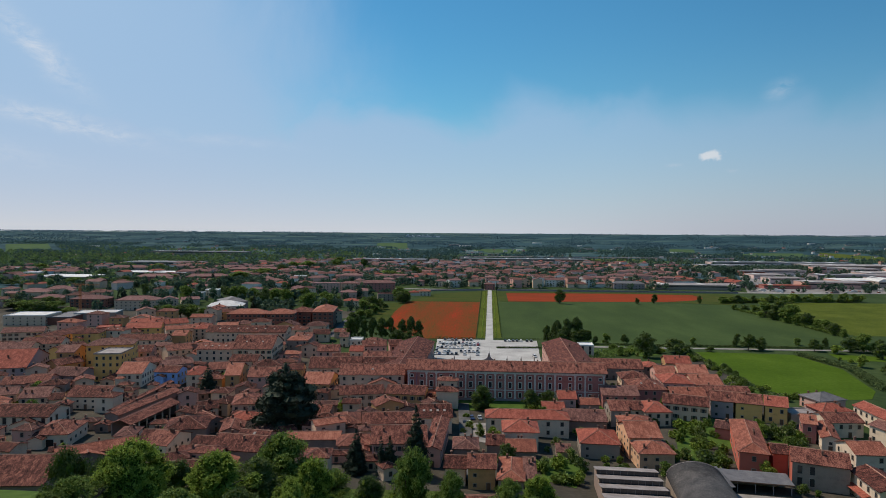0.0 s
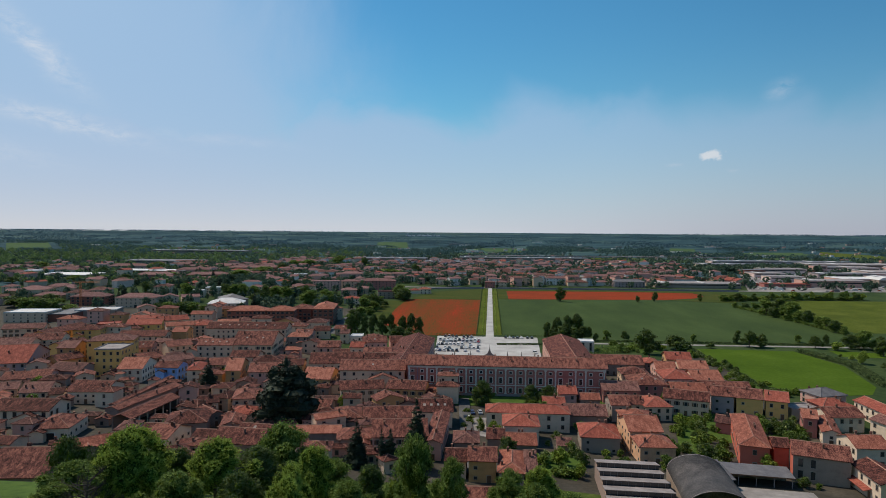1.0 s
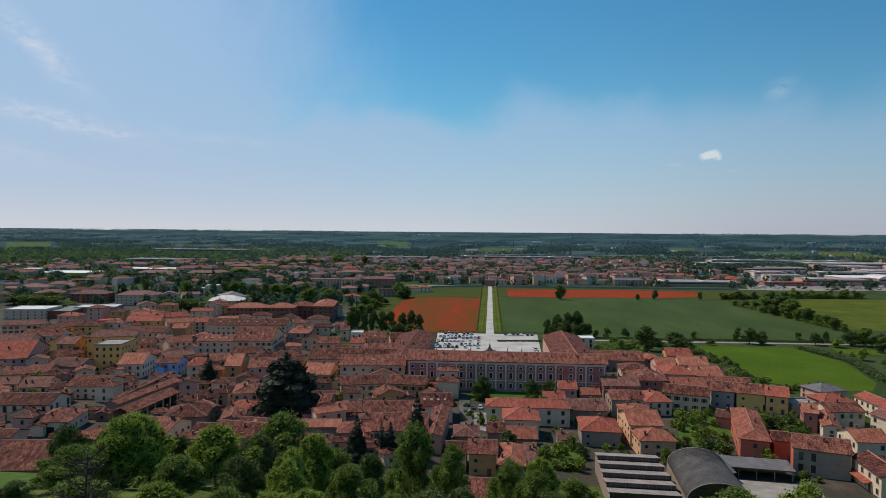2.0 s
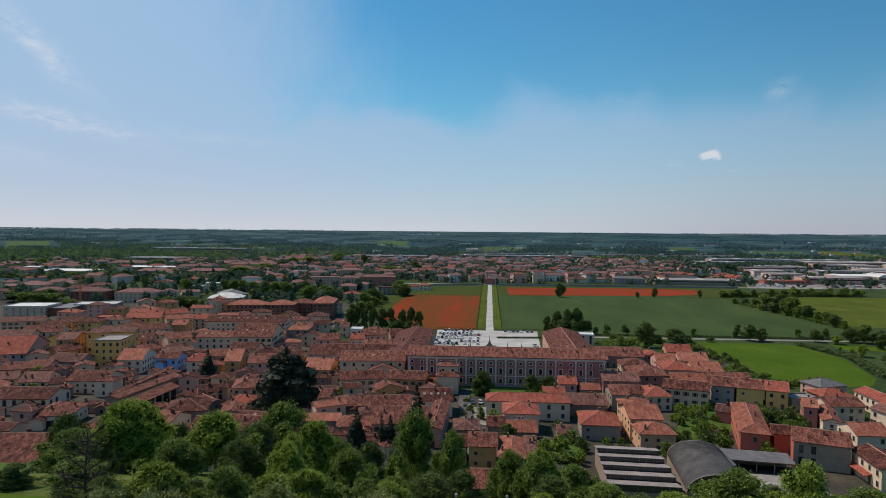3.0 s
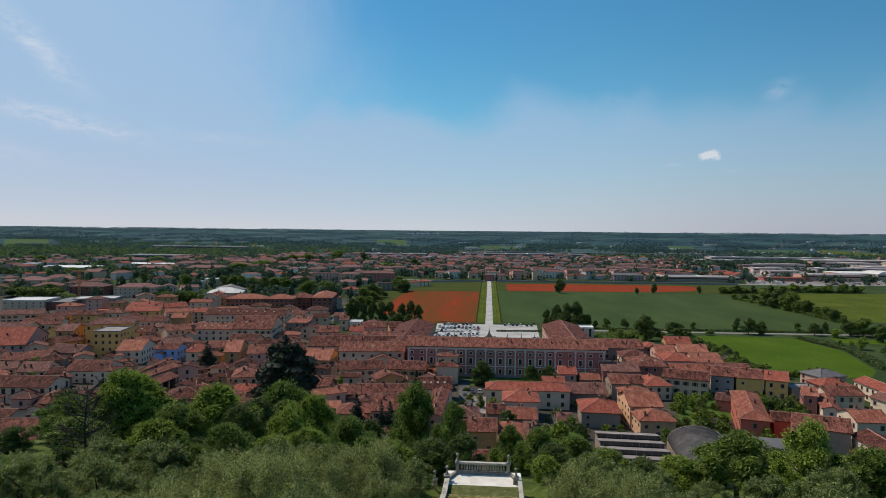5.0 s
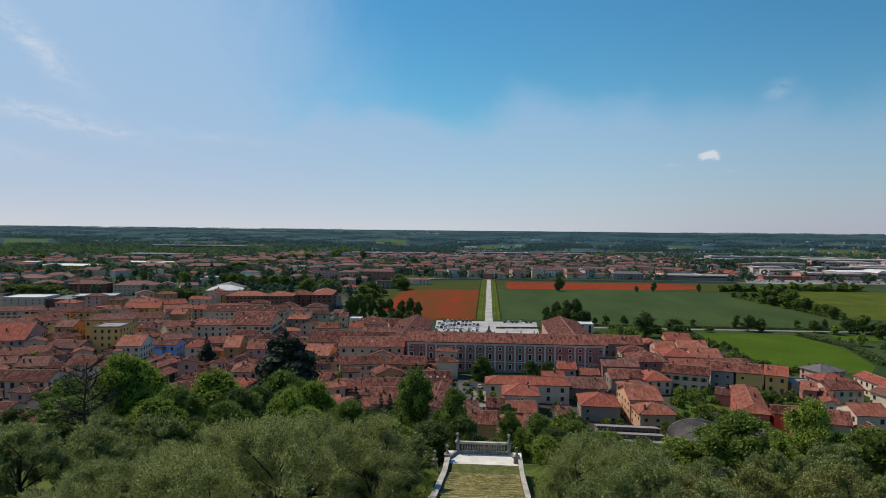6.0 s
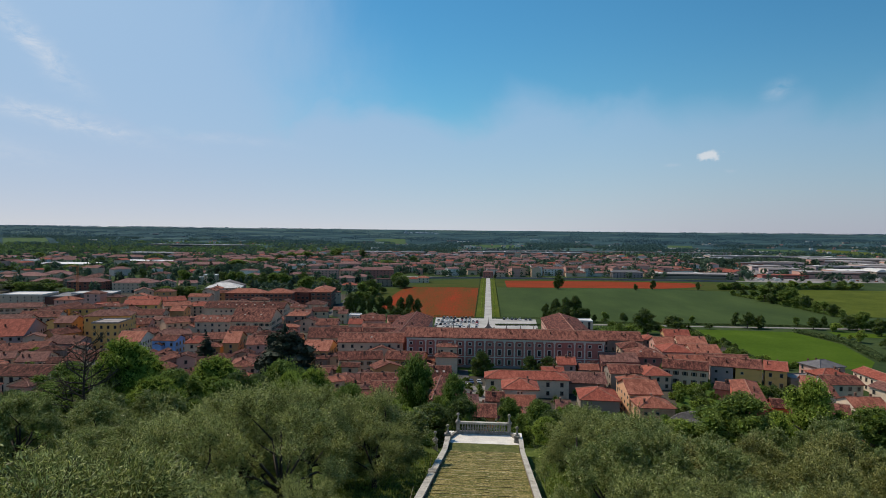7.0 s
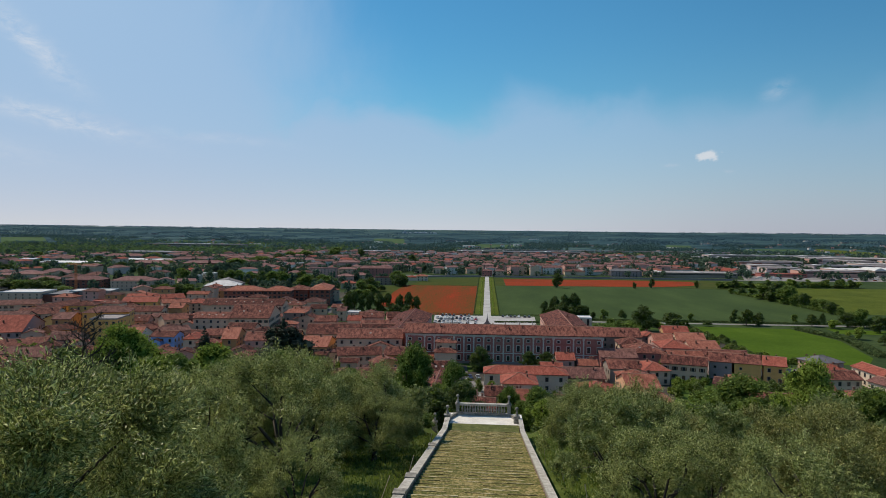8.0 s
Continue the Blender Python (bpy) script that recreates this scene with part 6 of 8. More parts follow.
house(97.1, 215.1, 4.6, 9.0, 7, -12, "gable", "old", "red", "", rise=0.37, wing=0, chimneys=0)
farm = house(102.3, 200.2, 15.3, 13.0, 8.2, -21, "gable", "old", "grey", "", rise=0.37, wing=0, label='grey farmhouse with one red gable wall and old tile roof')
part("gable_wall", Shape().extrude_x([(-0.02, -3), (13.02, -3), (13.02, 8.36), (6.5, 10.66), (-0.02, 8.36)], -7.68, -7.66), WALL["red"], farm, "red plastered gable wall")
for a, b in ((-5.6, 4.7), (-2.2, 4.7), (-5.6, 1.0), (-2.2, 1.0)):
    part("window", WINDOWS["tall"], None, farm).matrix_local = pose(a, -0.05, b)
house(128.0, 217.9, 10.6, 13.0, 6.5, -1, "gable", "orange", "white", "plain", rise=0.37, wing=0, sides='fl')
lodge = house(110.4, 191.6, 16.7, 9.0, 6.5, -94, "gable", "old", "white", "plain", rise=0.37, wing=0, sides='fl')
part("awning", Shape().extrude_x([(-2.2, 2.5), (0, 3.1), (0, 3.3), (-2.2, 2.7)], -7.5, 3.5), ROOF["red"], lodge, "red tiled lean-to awning over the ground floor")
house(124.1, 251.7, 4.7, 11.0, 7.5, -19, "gable", "orange", "rose", "plain", rise=0.37, wing=0, sides='fl')
house(126.4, 240.9, 5.5, 20.8, 5, -20, "cross", "orange", "white", "small", rise=0.37, wing=0, sides='fl')
house(142.1, 260.1, 14.1, 12.0, 6, 3, "gable", "old", "white", "plain", rise=0.37, wing=0)
house(149.8, 252.0, 8.2, 9.0, 6.5, -75, "gable", "brown", "white", "plain", rise=0.37, wing=0, sides='fl')
house(159.3, 272.4, 25.7, 9.0, 6.5, -88, "gable", "red", "white", "plain", rise=0.37, wing=0, sides='fl')
house(150.5, 281.8, 13.8, 11.0, 4.5, 9, "hip", "red", "rose", "", rise=0.37, wing=0)
house(148.5, 301.5, 11.9, 14.0, 5, -72, "hip", "slate", "pink", "plain", rise=0.37, wing=0, sides='fl', chimneys=2)
house(134.7, 277.0, 12.4, 9.0, 4, 9, "flat", "grey", "grey", "", rise=0.37, wing=0, chimneys=0)
house(91.8, 252.9, 5.4, 9.0, 4.5, -27, "gable", "brown", "rose", "", rise=0.37, wing=0)
sheet("yard", [(74, 195.5), (96, 192.0), (94, 178), (75, 176)], YARD, "pale concrete yard before an open shed", 0.14, category="yard")
open_shed(81.5, 196.5, 21.0, 8.0, 3.4, -8)
house(70.3, 191.9, 6.4, 8.0, 3.0, 17, "shed", "slate", "grey", "", rise=0.37, wing=0, chimneys=0)
# houses on the shady side
house(108.9, 368.7, 13.5, 15.6, 6, -5, "gable", "red", "ochre", "plain", rise=0.37, wing=0)
house(109.6, 344.4, 14.6, 15.6, 6, -4, "gable", "orange", "cream", "plain", rise=0.37, wing=0)
house(94.3, 318.3, 14.3, 18.2, 6.5, -1, "hip", "red", "pink", "plain", rise=0.37, wing=0)
house(109.8, 321.9, 14.1, 18.2, 5, 1, "gable", "orange", "cream", "plain", rise=0.37, wing=0)
house(93.8, 300.4, 15.4, 13.0, 5, -1, "gable", "orange", "stone", "plain", rise=0.37, wing=0)
house(112.3, 301.9, 21.4, 18.2, 4, -4, "gable", "old", "stone", "", rise=0.37, wing=0)
house(94.4, 340.2, 10.2, 15.6, 6, -1, "gable", "orange", "pink", "plain", rise=0.37, wing=0)
# blocks beyond the old town
house(-384.0, 496.1, 33.5, 26, 8, 8, "flat", "pale", "beige", "small", rise=0.34, wing=0, chimneys=0, step=5)
house(-358.7, 503.6, 18.6, 40, 6, 10, "flat", "slate", "brick", "", rise=0.34, wing=0, chimneys=0)
house(-344.0, 529.0, 34.2, 22, 6.5, 16, "flat", "pale", "grey", "", rise=0.34, wing=0, chimneys=0)
house(-406.0, 612.9, 34.9, 20, 9, 8, "hip", "hazed", "brick", "wide", rise=0.34, wing=0, step=4.5, floors=3, name="suburban_house", group="suburban houses")
house(-349.0, 601.1, 39.6, 20, 10, 8, "hip", "hazed", "beige", "small", rise=0.34, wing=0, step=4.2, floors=3, sides='fr', name="suburban_house", group="suburban houses")
house(-510.7, 670.1, 30.0, 22, 9, 14, "hip", "hazed", "cream", "plain", rise=0.34, wing=0, step=5, name="suburban_house", group="suburban houses")
house(-507.6, 711.2, 28.3, 18, 9, 14, "hip", "hazed", "beige", "plain", rise=0.34, wing=0, step=5, name="suburban_house", group="suburban houses")
house(-471.3, 643.4, 29.7, 18, 6, 10, "hip", "hazed", "ochre", "", rise=0.34, wing=0, name="suburban_house", group="suburban houses")
house(-448.7, 656.7, 20.7, 18, 8, 12, "hip", "brown", "cream", "plain", rise=0.34, wing=0, step=5, name="suburban_house", group="suburban houses")
house(-443.7, 688.8, 21.8, 16, 8, 12, "hip", "brown", "beige", "plain", rise=0.34, wing=0, step=5, name="suburban_house", group="suburban houses")
house(-571.4, 711.8, 13.8, 16, 8, 12, "hip", "hazed", "beige", "plain", rise=0.34, wing=0, step=5, name="suburban_house", group="suburban houses")
house(-732.1, 961.2, 27.4, 24, 9, 12, "flat", "pale", "cream", "plain", rise=0.34, wing=0, step=5, chimneys=0, name="suburban_house", group="suburban houses")
house(-838.3, 1046.3, 22.5, 24, 9, 12, "flat", "pale", "pink", "", rise=0.34, wing=0, chimneys=0, name="suburban_house", group="suburban houses")
house(-699.3, 994.2, 41.2, 26, 9, 10, "hip", "hazed", "cream", "", rise=0.34, wing=0, chimneys=0, name="suburban_house", group="suburban houses")
house(-659.4, 1113.7, 69.3, 22, 9, 12, "hip", "hazed", "pink", "", rise=0.34, wing=0, chimneys=0, name="suburban_house", group="suburban houses")
house(-501.9, 912.7, 50.3, 20, 9, 12, "hip", "hazed", "rose", "plain", rise=0.34, wing=0, step=6, name="suburban_house", group="suburban houses")
house(-504.0, 833.0, 23.7, 16, 7, 12, "hip", "brown", "beige", "", rise=0.34, wing=0, name="suburban_house", group="suburban houses")
house(-395.0, 737.4, 18.3, 14, 8, 12, "hip", "brown", "beige", "plain", rise=0.34, wing=0, step=5, name="suburban_house", group="suburban houses")
house(-490.6, 1018.2, 53.8, 20, 10, 16, "hip", "hazed", "pink", "plain", rise=0.34, wing=0, step=6, name="suburban_house", group="suburban houses")
house(-424.5, 927.8, 61.2, 20, 9, 16, "hip", "hazed", "brick", "plain", rise=0.34, wing=0, step=6, name="suburban_house", group="suburban houses")
house(-493.6, 1164.5, 60.1, 18, 9, 16, "hip", "hazed", "pink", "", rise=0.34, wing=0, name="suburban_house", group="suburban houses")
house(-410.0, 1094.2, 99.5, 18, 10, 14, "hip", "hazed", "brick", "", rise=0.34, wing=0, name="suburban_house", group="suburban houses")
house(-619.0, 1282.3, 48.3, 16, 9, 14, "hip", "hazed", "cream", "", rise=0.34, wing=0, name="suburban_house", group="suburban houses")
house(-330.6, 698.0, 13.6, 12, 8, 14, "flat", "pale", "white", "plain", rise=0.34, wing=0, step=4, chimneys=0, name="suburban_house", group="suburban houses")
house(-325.0, 722.4, 15.4, 14, 9, 14, "flat", "pale", "white", "plain", rise=0.34, wing=0, step=4, chimneys=0, name="suburban_house", group="suburban houses")
house(-252.7, 617.2, 23.3, 30, 8, 36, "hip", "slate", "grey", "", rise=0.34, wing=0, chimneys=0, name="suburban_house", group="suburban houses")
house(-283.7, 753.3, 15.6, 12, 8, 12, "hip", "hazed", "white", "plain", rise=0.34, wing=0, step=4, name="suburban_house", group="suburban houses")
house(-306.8, 880.5, 26.3, 14, 8, 12, "hip", "hazed", "cream", "plain", rise=0.34, wing=0, step=5, name="suburban_house", group="suburban houses")
house(-240.6, 786.0, 17.1, 13, 7, 14, "hip", "hazed", "beige", "plain", rise=0.34, wing=0, name="suburban_house", group="suburban houses")
house(-289.5, 959.0, 21.9, 12, 9, 14, "flat", "pale", "white", "plain", rise=0.34, wing=0, step=4, chimneys=0, name="suburban_house", group="suburban houses")
house(-257.3, 929.2, 23.0, 14, 9, 14, "hip", "hazed", "pink", "plain", rise=0.34, wing=0, step=5, name="suburban_house", group="suburban houses")
house(-208.3, 799.3, 34.7, 16, 12, 10, "flat", "hazed", "pink", "plain", rise=0.34, wing=0, step=4.2, floors=4, chimneys=0, name="suburban_house", group="suburban houses")
house(-201.2, 914.4, 33.3, 16, 14, 8, "hip", "hazed", "pink", "plain", rise=0.34, wing=0, step=4, floors=4, name="suburban_house", group="suburban houses")
house(-183.4, 826.4, 24.1, 12, 10, 8, "hip", "hazed", "cream", "plain", rise=0.34, wing=0, step=5, name="suburban_house", group="suburban houses")
house(-144.6, 817.1, 45.9, 16, 12, 8, "hip", "hazed", "rose", "plain", rise=0.34, wing=0, step=4.2, floors=4, name="suburban_house", group="suburban houses")
house(-162.9, 728.0, 18.5, 14, 8, 12, "hip", "hazed", "pink", "plain", rise=0.34, wing=0, step=4.5, name="suburban_house", group="suburban houses")
house(-149.4, 750.6, 17.7, 14, 8, 12, "hip", "hazed", "cream", "plain", rise=0.34, wing=0, step=4.5, name="suburban_house", group="suburban houses")
house(-116.2, 714.8, 19.5, 14, 8, 12, "flat", "brown", "grey", "plain", rise=0.34, wing=0, step=4.5, chimneys=0, name="suburban_house", group="suburban houses")
house(-144.7, 658.7, 16.1, 12, 6, 8, "hip", "red", "white", "plain", rise=0.34, wing=0, step=5, name="suburban_house", group="suburban houses")
house(-147.4, 925.6, 18.0, 14, 8, 8, "hip", "hazed", "beige", "plain", rise=0.34, wing=0, step=5, name="suburban_house", group="suburban houses")
house(-132.0, 939.0, 12.3, 14, 8, 8, "hip", "hazed", "pink", "plain", rise=0.34, wing=0, step=5, name="suburban_house", group="suburban houses")
house(-118.8, 952.3, 15.2, 14, 8, 8, "hip", "hazed", "white", "plain", rise=0.34, wing=0, step=5, name="suburban_house", group="suburban houses")
house(-98.0, 914.4, 10.4, 13, 7, 8, "hip", "hazed", "pink", "plain", rise=0.34, wing=0, step=5, name="suburban_house", group="suburban houses")
house(-90.8, 773.1, 12.1, 10, 4.5, 8, "hip", "red", "white", "", rise=0.34, wing=0, name="suburban_house", group="suburban houses")
house(-77.9, 773.8, 14.1, 11, 6, 8, "hip", "orange", "white", "plain", rise=0.34, wing=0, step=4, name="suburban_house", group="suburban houses")
house(-66.1, 906.9, 18.5, 13, 8, 8, "hip", "hazed", "white", "plain", rise=0.34, wing=0, step=4, name="suburban_house", group="suburban houses")
house(-104.8, 1083.3, 21.2, 14, 7, 8, "hip", "orange", "yellow", "", rise=0.34, wing=0, name="suburban_house", group="suburban houses")
house(-119.5, 1175.1, 26.3, 16, 8, 8, "hip", "orange", "pink", "", rise=0.34, wing=0, name="suburban_house", group="suburban houses")
house(-97.7, 1233.3, 16.6, 14, 8, 8, "hip", "orange", "white", "", rise=0.34, wing=0, name="suburban_house", group="suburban houses")
house(-142.1, 457.8, 14.4, 12, 7, 4, "hip", "old", "cream", "plain", rise=0.34, wing=0, step=4)
house(-132.7, 478.3, 15.5, 14, 7, 4, "hip", "brown", "beige", "plain", rise=0.34, wing=0, step=4)
house(-129.3, 432.9, 11.5, 12, 6, 4, "gable", "old", "pink", "small", rise=0.34, wing=0, step=4)
house(-120.0, 446.6, 11.3, 13, 6, 10, "gable", "old", "cream", "plain", rise=0.34, wing=0, step=4)
house(-255.7, 434.5, 12.7, 12, 7, 4, "hip", "old", "cream", "plain", rise=0.34, wing=0, step=4)
house(-108.4, 463.6, 12.3, 10, 5, 4, "gable", "old", "beige", "small", rise=0.34, wing=0, step=4)
# first row behind the boundary wall
house(97.0, 925.8, 28.1, 16, 10, 1, "hip", "hazed", "far_white", "plain", rise=0.34, wing=0, step=4.2, name="suburban_house", group="suburban houses")
house(126.8, 909.9, 28.4, 14, 6, 2, "hip", "brown", "cream", "", rise=0.34, wing=0, name="suburban_house", group="suburban houses")
house(174.1, 995.6, 31.0, 14, 9, 2, "hip", "hazed", "cream", "plain", rise=0.34, wing=0, step=4.5, name="suburban_house", group="suburban houses")
house(206.7, 1036.0, 16.9, 14, 11, 2, "hip", "hazed", "cream", "plain", rise=0.34, wing=0, step=4.5, name="suburban_house", group="suburban houses")
house(197.9, 905.1, 42.7, 16, 8, 1, "hip", "slate", "lilac", "plain", rise=0.34, wing=0, step=4.5, name="suburban_house", group="suburban houses")
house(246.4, 944.9, 26.3, 15, 7, -1, "hip", "orange", "cream", "plain", rise=0.34, wing=0, step=4.5, name="suburban_house", group="suburban houses")
house(166.0, 927.8, 24.8, 12, 5, 2, "hip", "hazed", "far_white", "", rise=0.34, wing=0, name="suburban_house", group="suburban houses")
house(75.4, 1002.0, 12.2, 12, 11, 4, "hip", "hazed", "far_white", "plain", rise=0.34, wing=0, step=4, name="suburban_house", group="suburban houses")
house(45.2, 1050.8, 23.1, 14, 9, 4, "hip", "hazed", "cream", "", rise=0.34, wing=0, name="suburban_house", group="suburban houses")
house(56.1, 1139.9, 29.2, 14, 9, 4, "hip", "hazed", "pink", "", rise=0.34, wing=0, name="suburban_house", group="suburban houses")
house(110.2, 1103.3, 42.8, 14, 8, 4, "hip", "red", "pink", "", rise=0.34, wing=0, name="suburban_house", group="suburban houses")
house(111.6, 950.1, 19.9, 10, 5, 4, "hip", "hazed", "pink", "", rise=0.34, wing=0, name="suburban_house", group="suburban houses")
house(228.8, 1043.0, 26.3, 14, 8, 4, "hip", "brown", "cream", "plain", rise=0.34, wing=0, step=5, name="suburban_house", group="suburban houses")
house(18.8, 894.1, 14.7, 11, 6, 0, "hip", "hazed", "cream", "plain", rise=0.34, wing=0, step=4.5, name="suburban_house", group="suburban houses")

# gardens among the houses
def garden(pts, label):
    sheet("garden", pts, LAWN, label, 0.09, category="garden")
    cx, cy = sum(p[0] for p in pts) / len(pts), sum(p[1] for p in pts) / len(pts)
    r = max(math.hypot(p[0] - cx, p[1] - cy) for p in pts) * 0.8
    KEEP.append((cx, cy, r))
    rng = random.Random(int(cx * 7 + cy))
    for i in range(int(r * 0.8)):
        a, d = rng.uniform(0, 6.28), r * math.sqrt(rng.random())
        kind = BUSH[(0, 2, 3, 0)[i % 4]] if rng.random() < 0.75 else SMALLT[i % 4]
        tree(kind, cx + d * math.cos(a), cy + d * math.sin(a), "leafy shrub in a walled garden", "shrub", "garden shrubs", rng.uniform(0.5, 1.2) * (1 if kind in BUSH else 0.6), i * 50, name="shrub")


garden([(18.2, 219.9), (27.7, 226.3), (32.9, 214.2), (27.2, 193.8), (17.4, 199.3)], "small lawn with leafy bushes between houses")
garden([(76.2, 261.2), (87.0, 268.0), (83.5, 245.2), (79.0, 222.5), (73.8, 217.3), (70.2, 236.5)], "overgrown garden with dense shrubs beside a red house")
garden([(82, 279), (98, 281), (112, 272), (104, 250), (88, 240), (84, 262)], "green garden with a lawn and leafy bushes behind a street")
garden([(106.7, 246.6), (115.0, 259.8), (121.0, 257.5), (118.7, 245.6)], "small lawn with rounded bushes")

for i, (x, y, h, w) in enumerate(((77.5, 256.4, 3.2, 3.2), (81.8, 261.0, 3.5, 3.7), (82.7, 252.7, 4.5, 3.6), (77.7, 242.4, 3.0, 3.0), (79.7, 237.3, 3.8, 3.8), (86.0, 259.5, 4.1, 3.7), (83.5, 240.8, 2.8, 3.4), (80.8, 245.0, 2.6, 3.5),
                                  (75.1, 219.9, 5.1, 7.1), (75.9, 229.3, 2.9, 2.9), (74.5, 248, 3.4, 3.6), (79, 266, 3.5, 4.0), (113.8, 255.6, 4.6, 5.9), (118.9, 256.1, 4.6, 5.9), (117.3, 247.2, 2.6, 2.6), (18.9, 206.2, 3.3, 3.3),
                                  (23.8, 209.1, 4.9, 4.9), (29.3, 220.5, 4.3, 4.7), (31.1, 210.5, 4.1, 4.5), (25.3, 196.9, 2.4, 5.2), (21.5, 198.0, 2.1, 3.5), (28.4, 196.6, 3.4, 3.1), (-2.8, 246.8, 4.4, 3.5), (30.4, 250.2, 3.1, 2.7))):
    m = BUSH[(0, 2, 3, 1, 0)[i % 5]]
    tree(m, x, y, "dense leafy shrub in a garden between houses", "shrub", "garden shrubs", w / 4.2, i * 70, None, h / 3.1 / (w / 4.2), name="shrub")

# ---- suburbs, works and woods on the plain ----
FAR = random.Random(401)


def free(x, y, r):
    if any((x - a) ** 2 + (y - b) ** 2 < (r + c) ** 2 for a, b, c in KEEP):
        return False
    return True


def suburb(count, x0, x1, y0, y1, tiles_, walls_, hs, rows=14.0, win="plain", name="house"):
    made = tries = 0
    group = {"house": "town houses", "outbuilding": "small outbuildings", "suburban_house": "suburban houses"}[name]
    while made < count and tries < count * 30:
        tries += 1
        y = y0 + (y1 - y0) * FAR.random()
        x = x0 + (x1 - x0) * FAR.random()
        if abs(x) > 0.86 * y + 20:
            continue
        w, d, h = FAR.uniform(0.75, 1.35) * rows, FAR.uniform(0.65, 0.9) * rows, FAR.choice(hs)
        if not free(x, y + d / 2, max(w, d) * 0.45) or (y < 300 and -16 < x < -2):
            continue
        house(x, y, w, d, h, FAR.choice((-6, 4, 10, 16, 30, 100)) + FAR.uniform(-5, 5), FAR.choice(("hip", "hip", "gable", "cross")), FAR.choice(tiles_), FAR.choice(walls_),
              win if y < 620 or FAR.random() < 0.55 else "", chimneys=1 if y < 650 else 0, step=4.6, sides="f", group=group, door=False, name=name)
        made += 1


garden([(139, 342), (148, 320), (142, 309), (122, 321)], "vegetable garden behind a row of houses")
garden([(78, 428), (101, 417), (114, 426), (95, 457)], "green garden beside the palace")
# tall dark trees among the housing blocks
for i, (x, y, h, w) in enumerate(((-117, 528, 9.0, 9.0), (-118.5, 545, 11.0, 10.0), (-114, 558, 12.0, 10.5), (-118, 574, 11.0, 9.5), (-111, 580, 9.0, 10.0), (-111, 604, 12.0, 11.0), (-122, 640, 13.0, 11.0), (-119, 652, 11.0, 10.0), (-107, 640, 8.0, 9.0), (-294.9, 741.1, 11.9, 14.6), (-276.1, 724.5, 14.2, 15.5), (-249.5, 692.4, 18.6, 16.1), (-229.9, 673.0, 20.4, 16.8), (-196.7, 666.7, 22.6, 14.3), (-186.8, 657.8, 17.6, 11.7), (-178.5, 679.6, 15.8, 15.8), (-165.6, 670.7, 14.4, 13.2), (-118.5, 598.3, 17.1, 11.8), (-115.1, 624.3, 19.0, 13.4), (-102.8, 717.4, 19.2, 15.4), (-93.7, 712.8, 15.3, 11.5), (-267.5, 816.5, 14.6, 13.1), (-434.7, 563.7, 15.1, 17.1), (-416.4, 557.9, 15.9, 17.9), (-409.0, 566.8, 14.2, 15.2), (-388.5, 561.3, 7.0, 12.0), (-305.1, 563.7, 12.1, 13.1), (-291.1, 557.7, 13.9, 13.9), (-279.3, 555.4, 14.9, 13.9), (-270.9, 560.1, 14.0, 14.0), (-265.7, 568.4, 9.1, 9.1), (-404.6, 719.8, 19.3, 12.9), (-339.6, 686.2, 20.8, 13.5), (-326.3, 756.9, 13.5, 10.8), (-312.1, 752.0, 13.4, 10.7), (-304.6, 759.9, 13.6, 10.9), (-469.4, 593.5, 12.7, 26.5), (-444.4, 587.7, 12.6, 23.6), (-443.5, 610.6, 14.2, 19.1), (-395.1, 568.5, 8.1, 15.2), (-306.8, 579.3, 10.3, 15.5), (-284.3, 582.1, 11.4, 17.7), (-333.2, 675.8, 21.7, 14.5), (-308.3, 726.4, 16.2, 11.7), (-298.7, 721.4, 16.8, 11.6), (-292.1, 728.6, 15.6, 13.0), (-239.6, 656.1, 17.6, 16.4), (-216.0, 659.1, 21.2, 15.3), (-254.0, 669.8, 10.8, 12.0), (-185.4, 638.4, 19.4, 14.8), (-166.5, 645.6, 17.3, 13.8), (-246.5, 843.7, 13.6, 13.6), (-222.7, 731.6, 13.1, 14.4), (-120.4, 637.2, 15.9, 14.8), (-128.8, 650.4, 13.9, 10.5), (-117.4, 676.9, 8.5, 9.7), (-96.0, 701.2, 15.0, 17.5), (-162.9, 1038.0, 16.7, 37.1), (-127.2, 1095.2, 23.5, 15.7), (-351.1, 1209.7, 23.8, 32.4), (-300.2, 1254.1, 31.4, 29.1), (-250.2, 1263.1, 27.1, 18.0), (-226.3, 1197.8, 15.0, 21.4), (-639.7, 1011.6, 16.3, 18.1), (-811.6, 1096.6, 19.6, 23.5), (-587.1, 855.4, 13.8, 22.9), (-558.7, 850.4, 12.2, 30.4), (-561.7, 888.0, 11.1, 23.8), (-524.7, 883.7, 14.2, 23.7), (-377.0, 936.5, 20.1, 33.5), (-371.1, 1017.1, 20.0, 36.3), (-364.5, 1097.7, 21.6, 19.6), (-388.2, 1238.4, 19.9, 26.5), (-670.2, 843.0, 10.5, 18.1), (-641.4, 838.1, 9.0, 19.5), (-490.3, 940.4, 13.4, 30.2), (-438.1, 906.7, 11.3, 24.3), (-644.4, 1192.6, 14.9, 27.7))):
    KEEP.append((x, y, w * 0.45))
    tree(SMALLT[(1, 0, 1, 3, 1)[i % 5]], x, y, "large rounded dark tree among housing blocks", "tree", "street trees", w / 7.2, i * 70, None, 0.88 * h / 9.4 / (w / 7.2), name="street_tree")
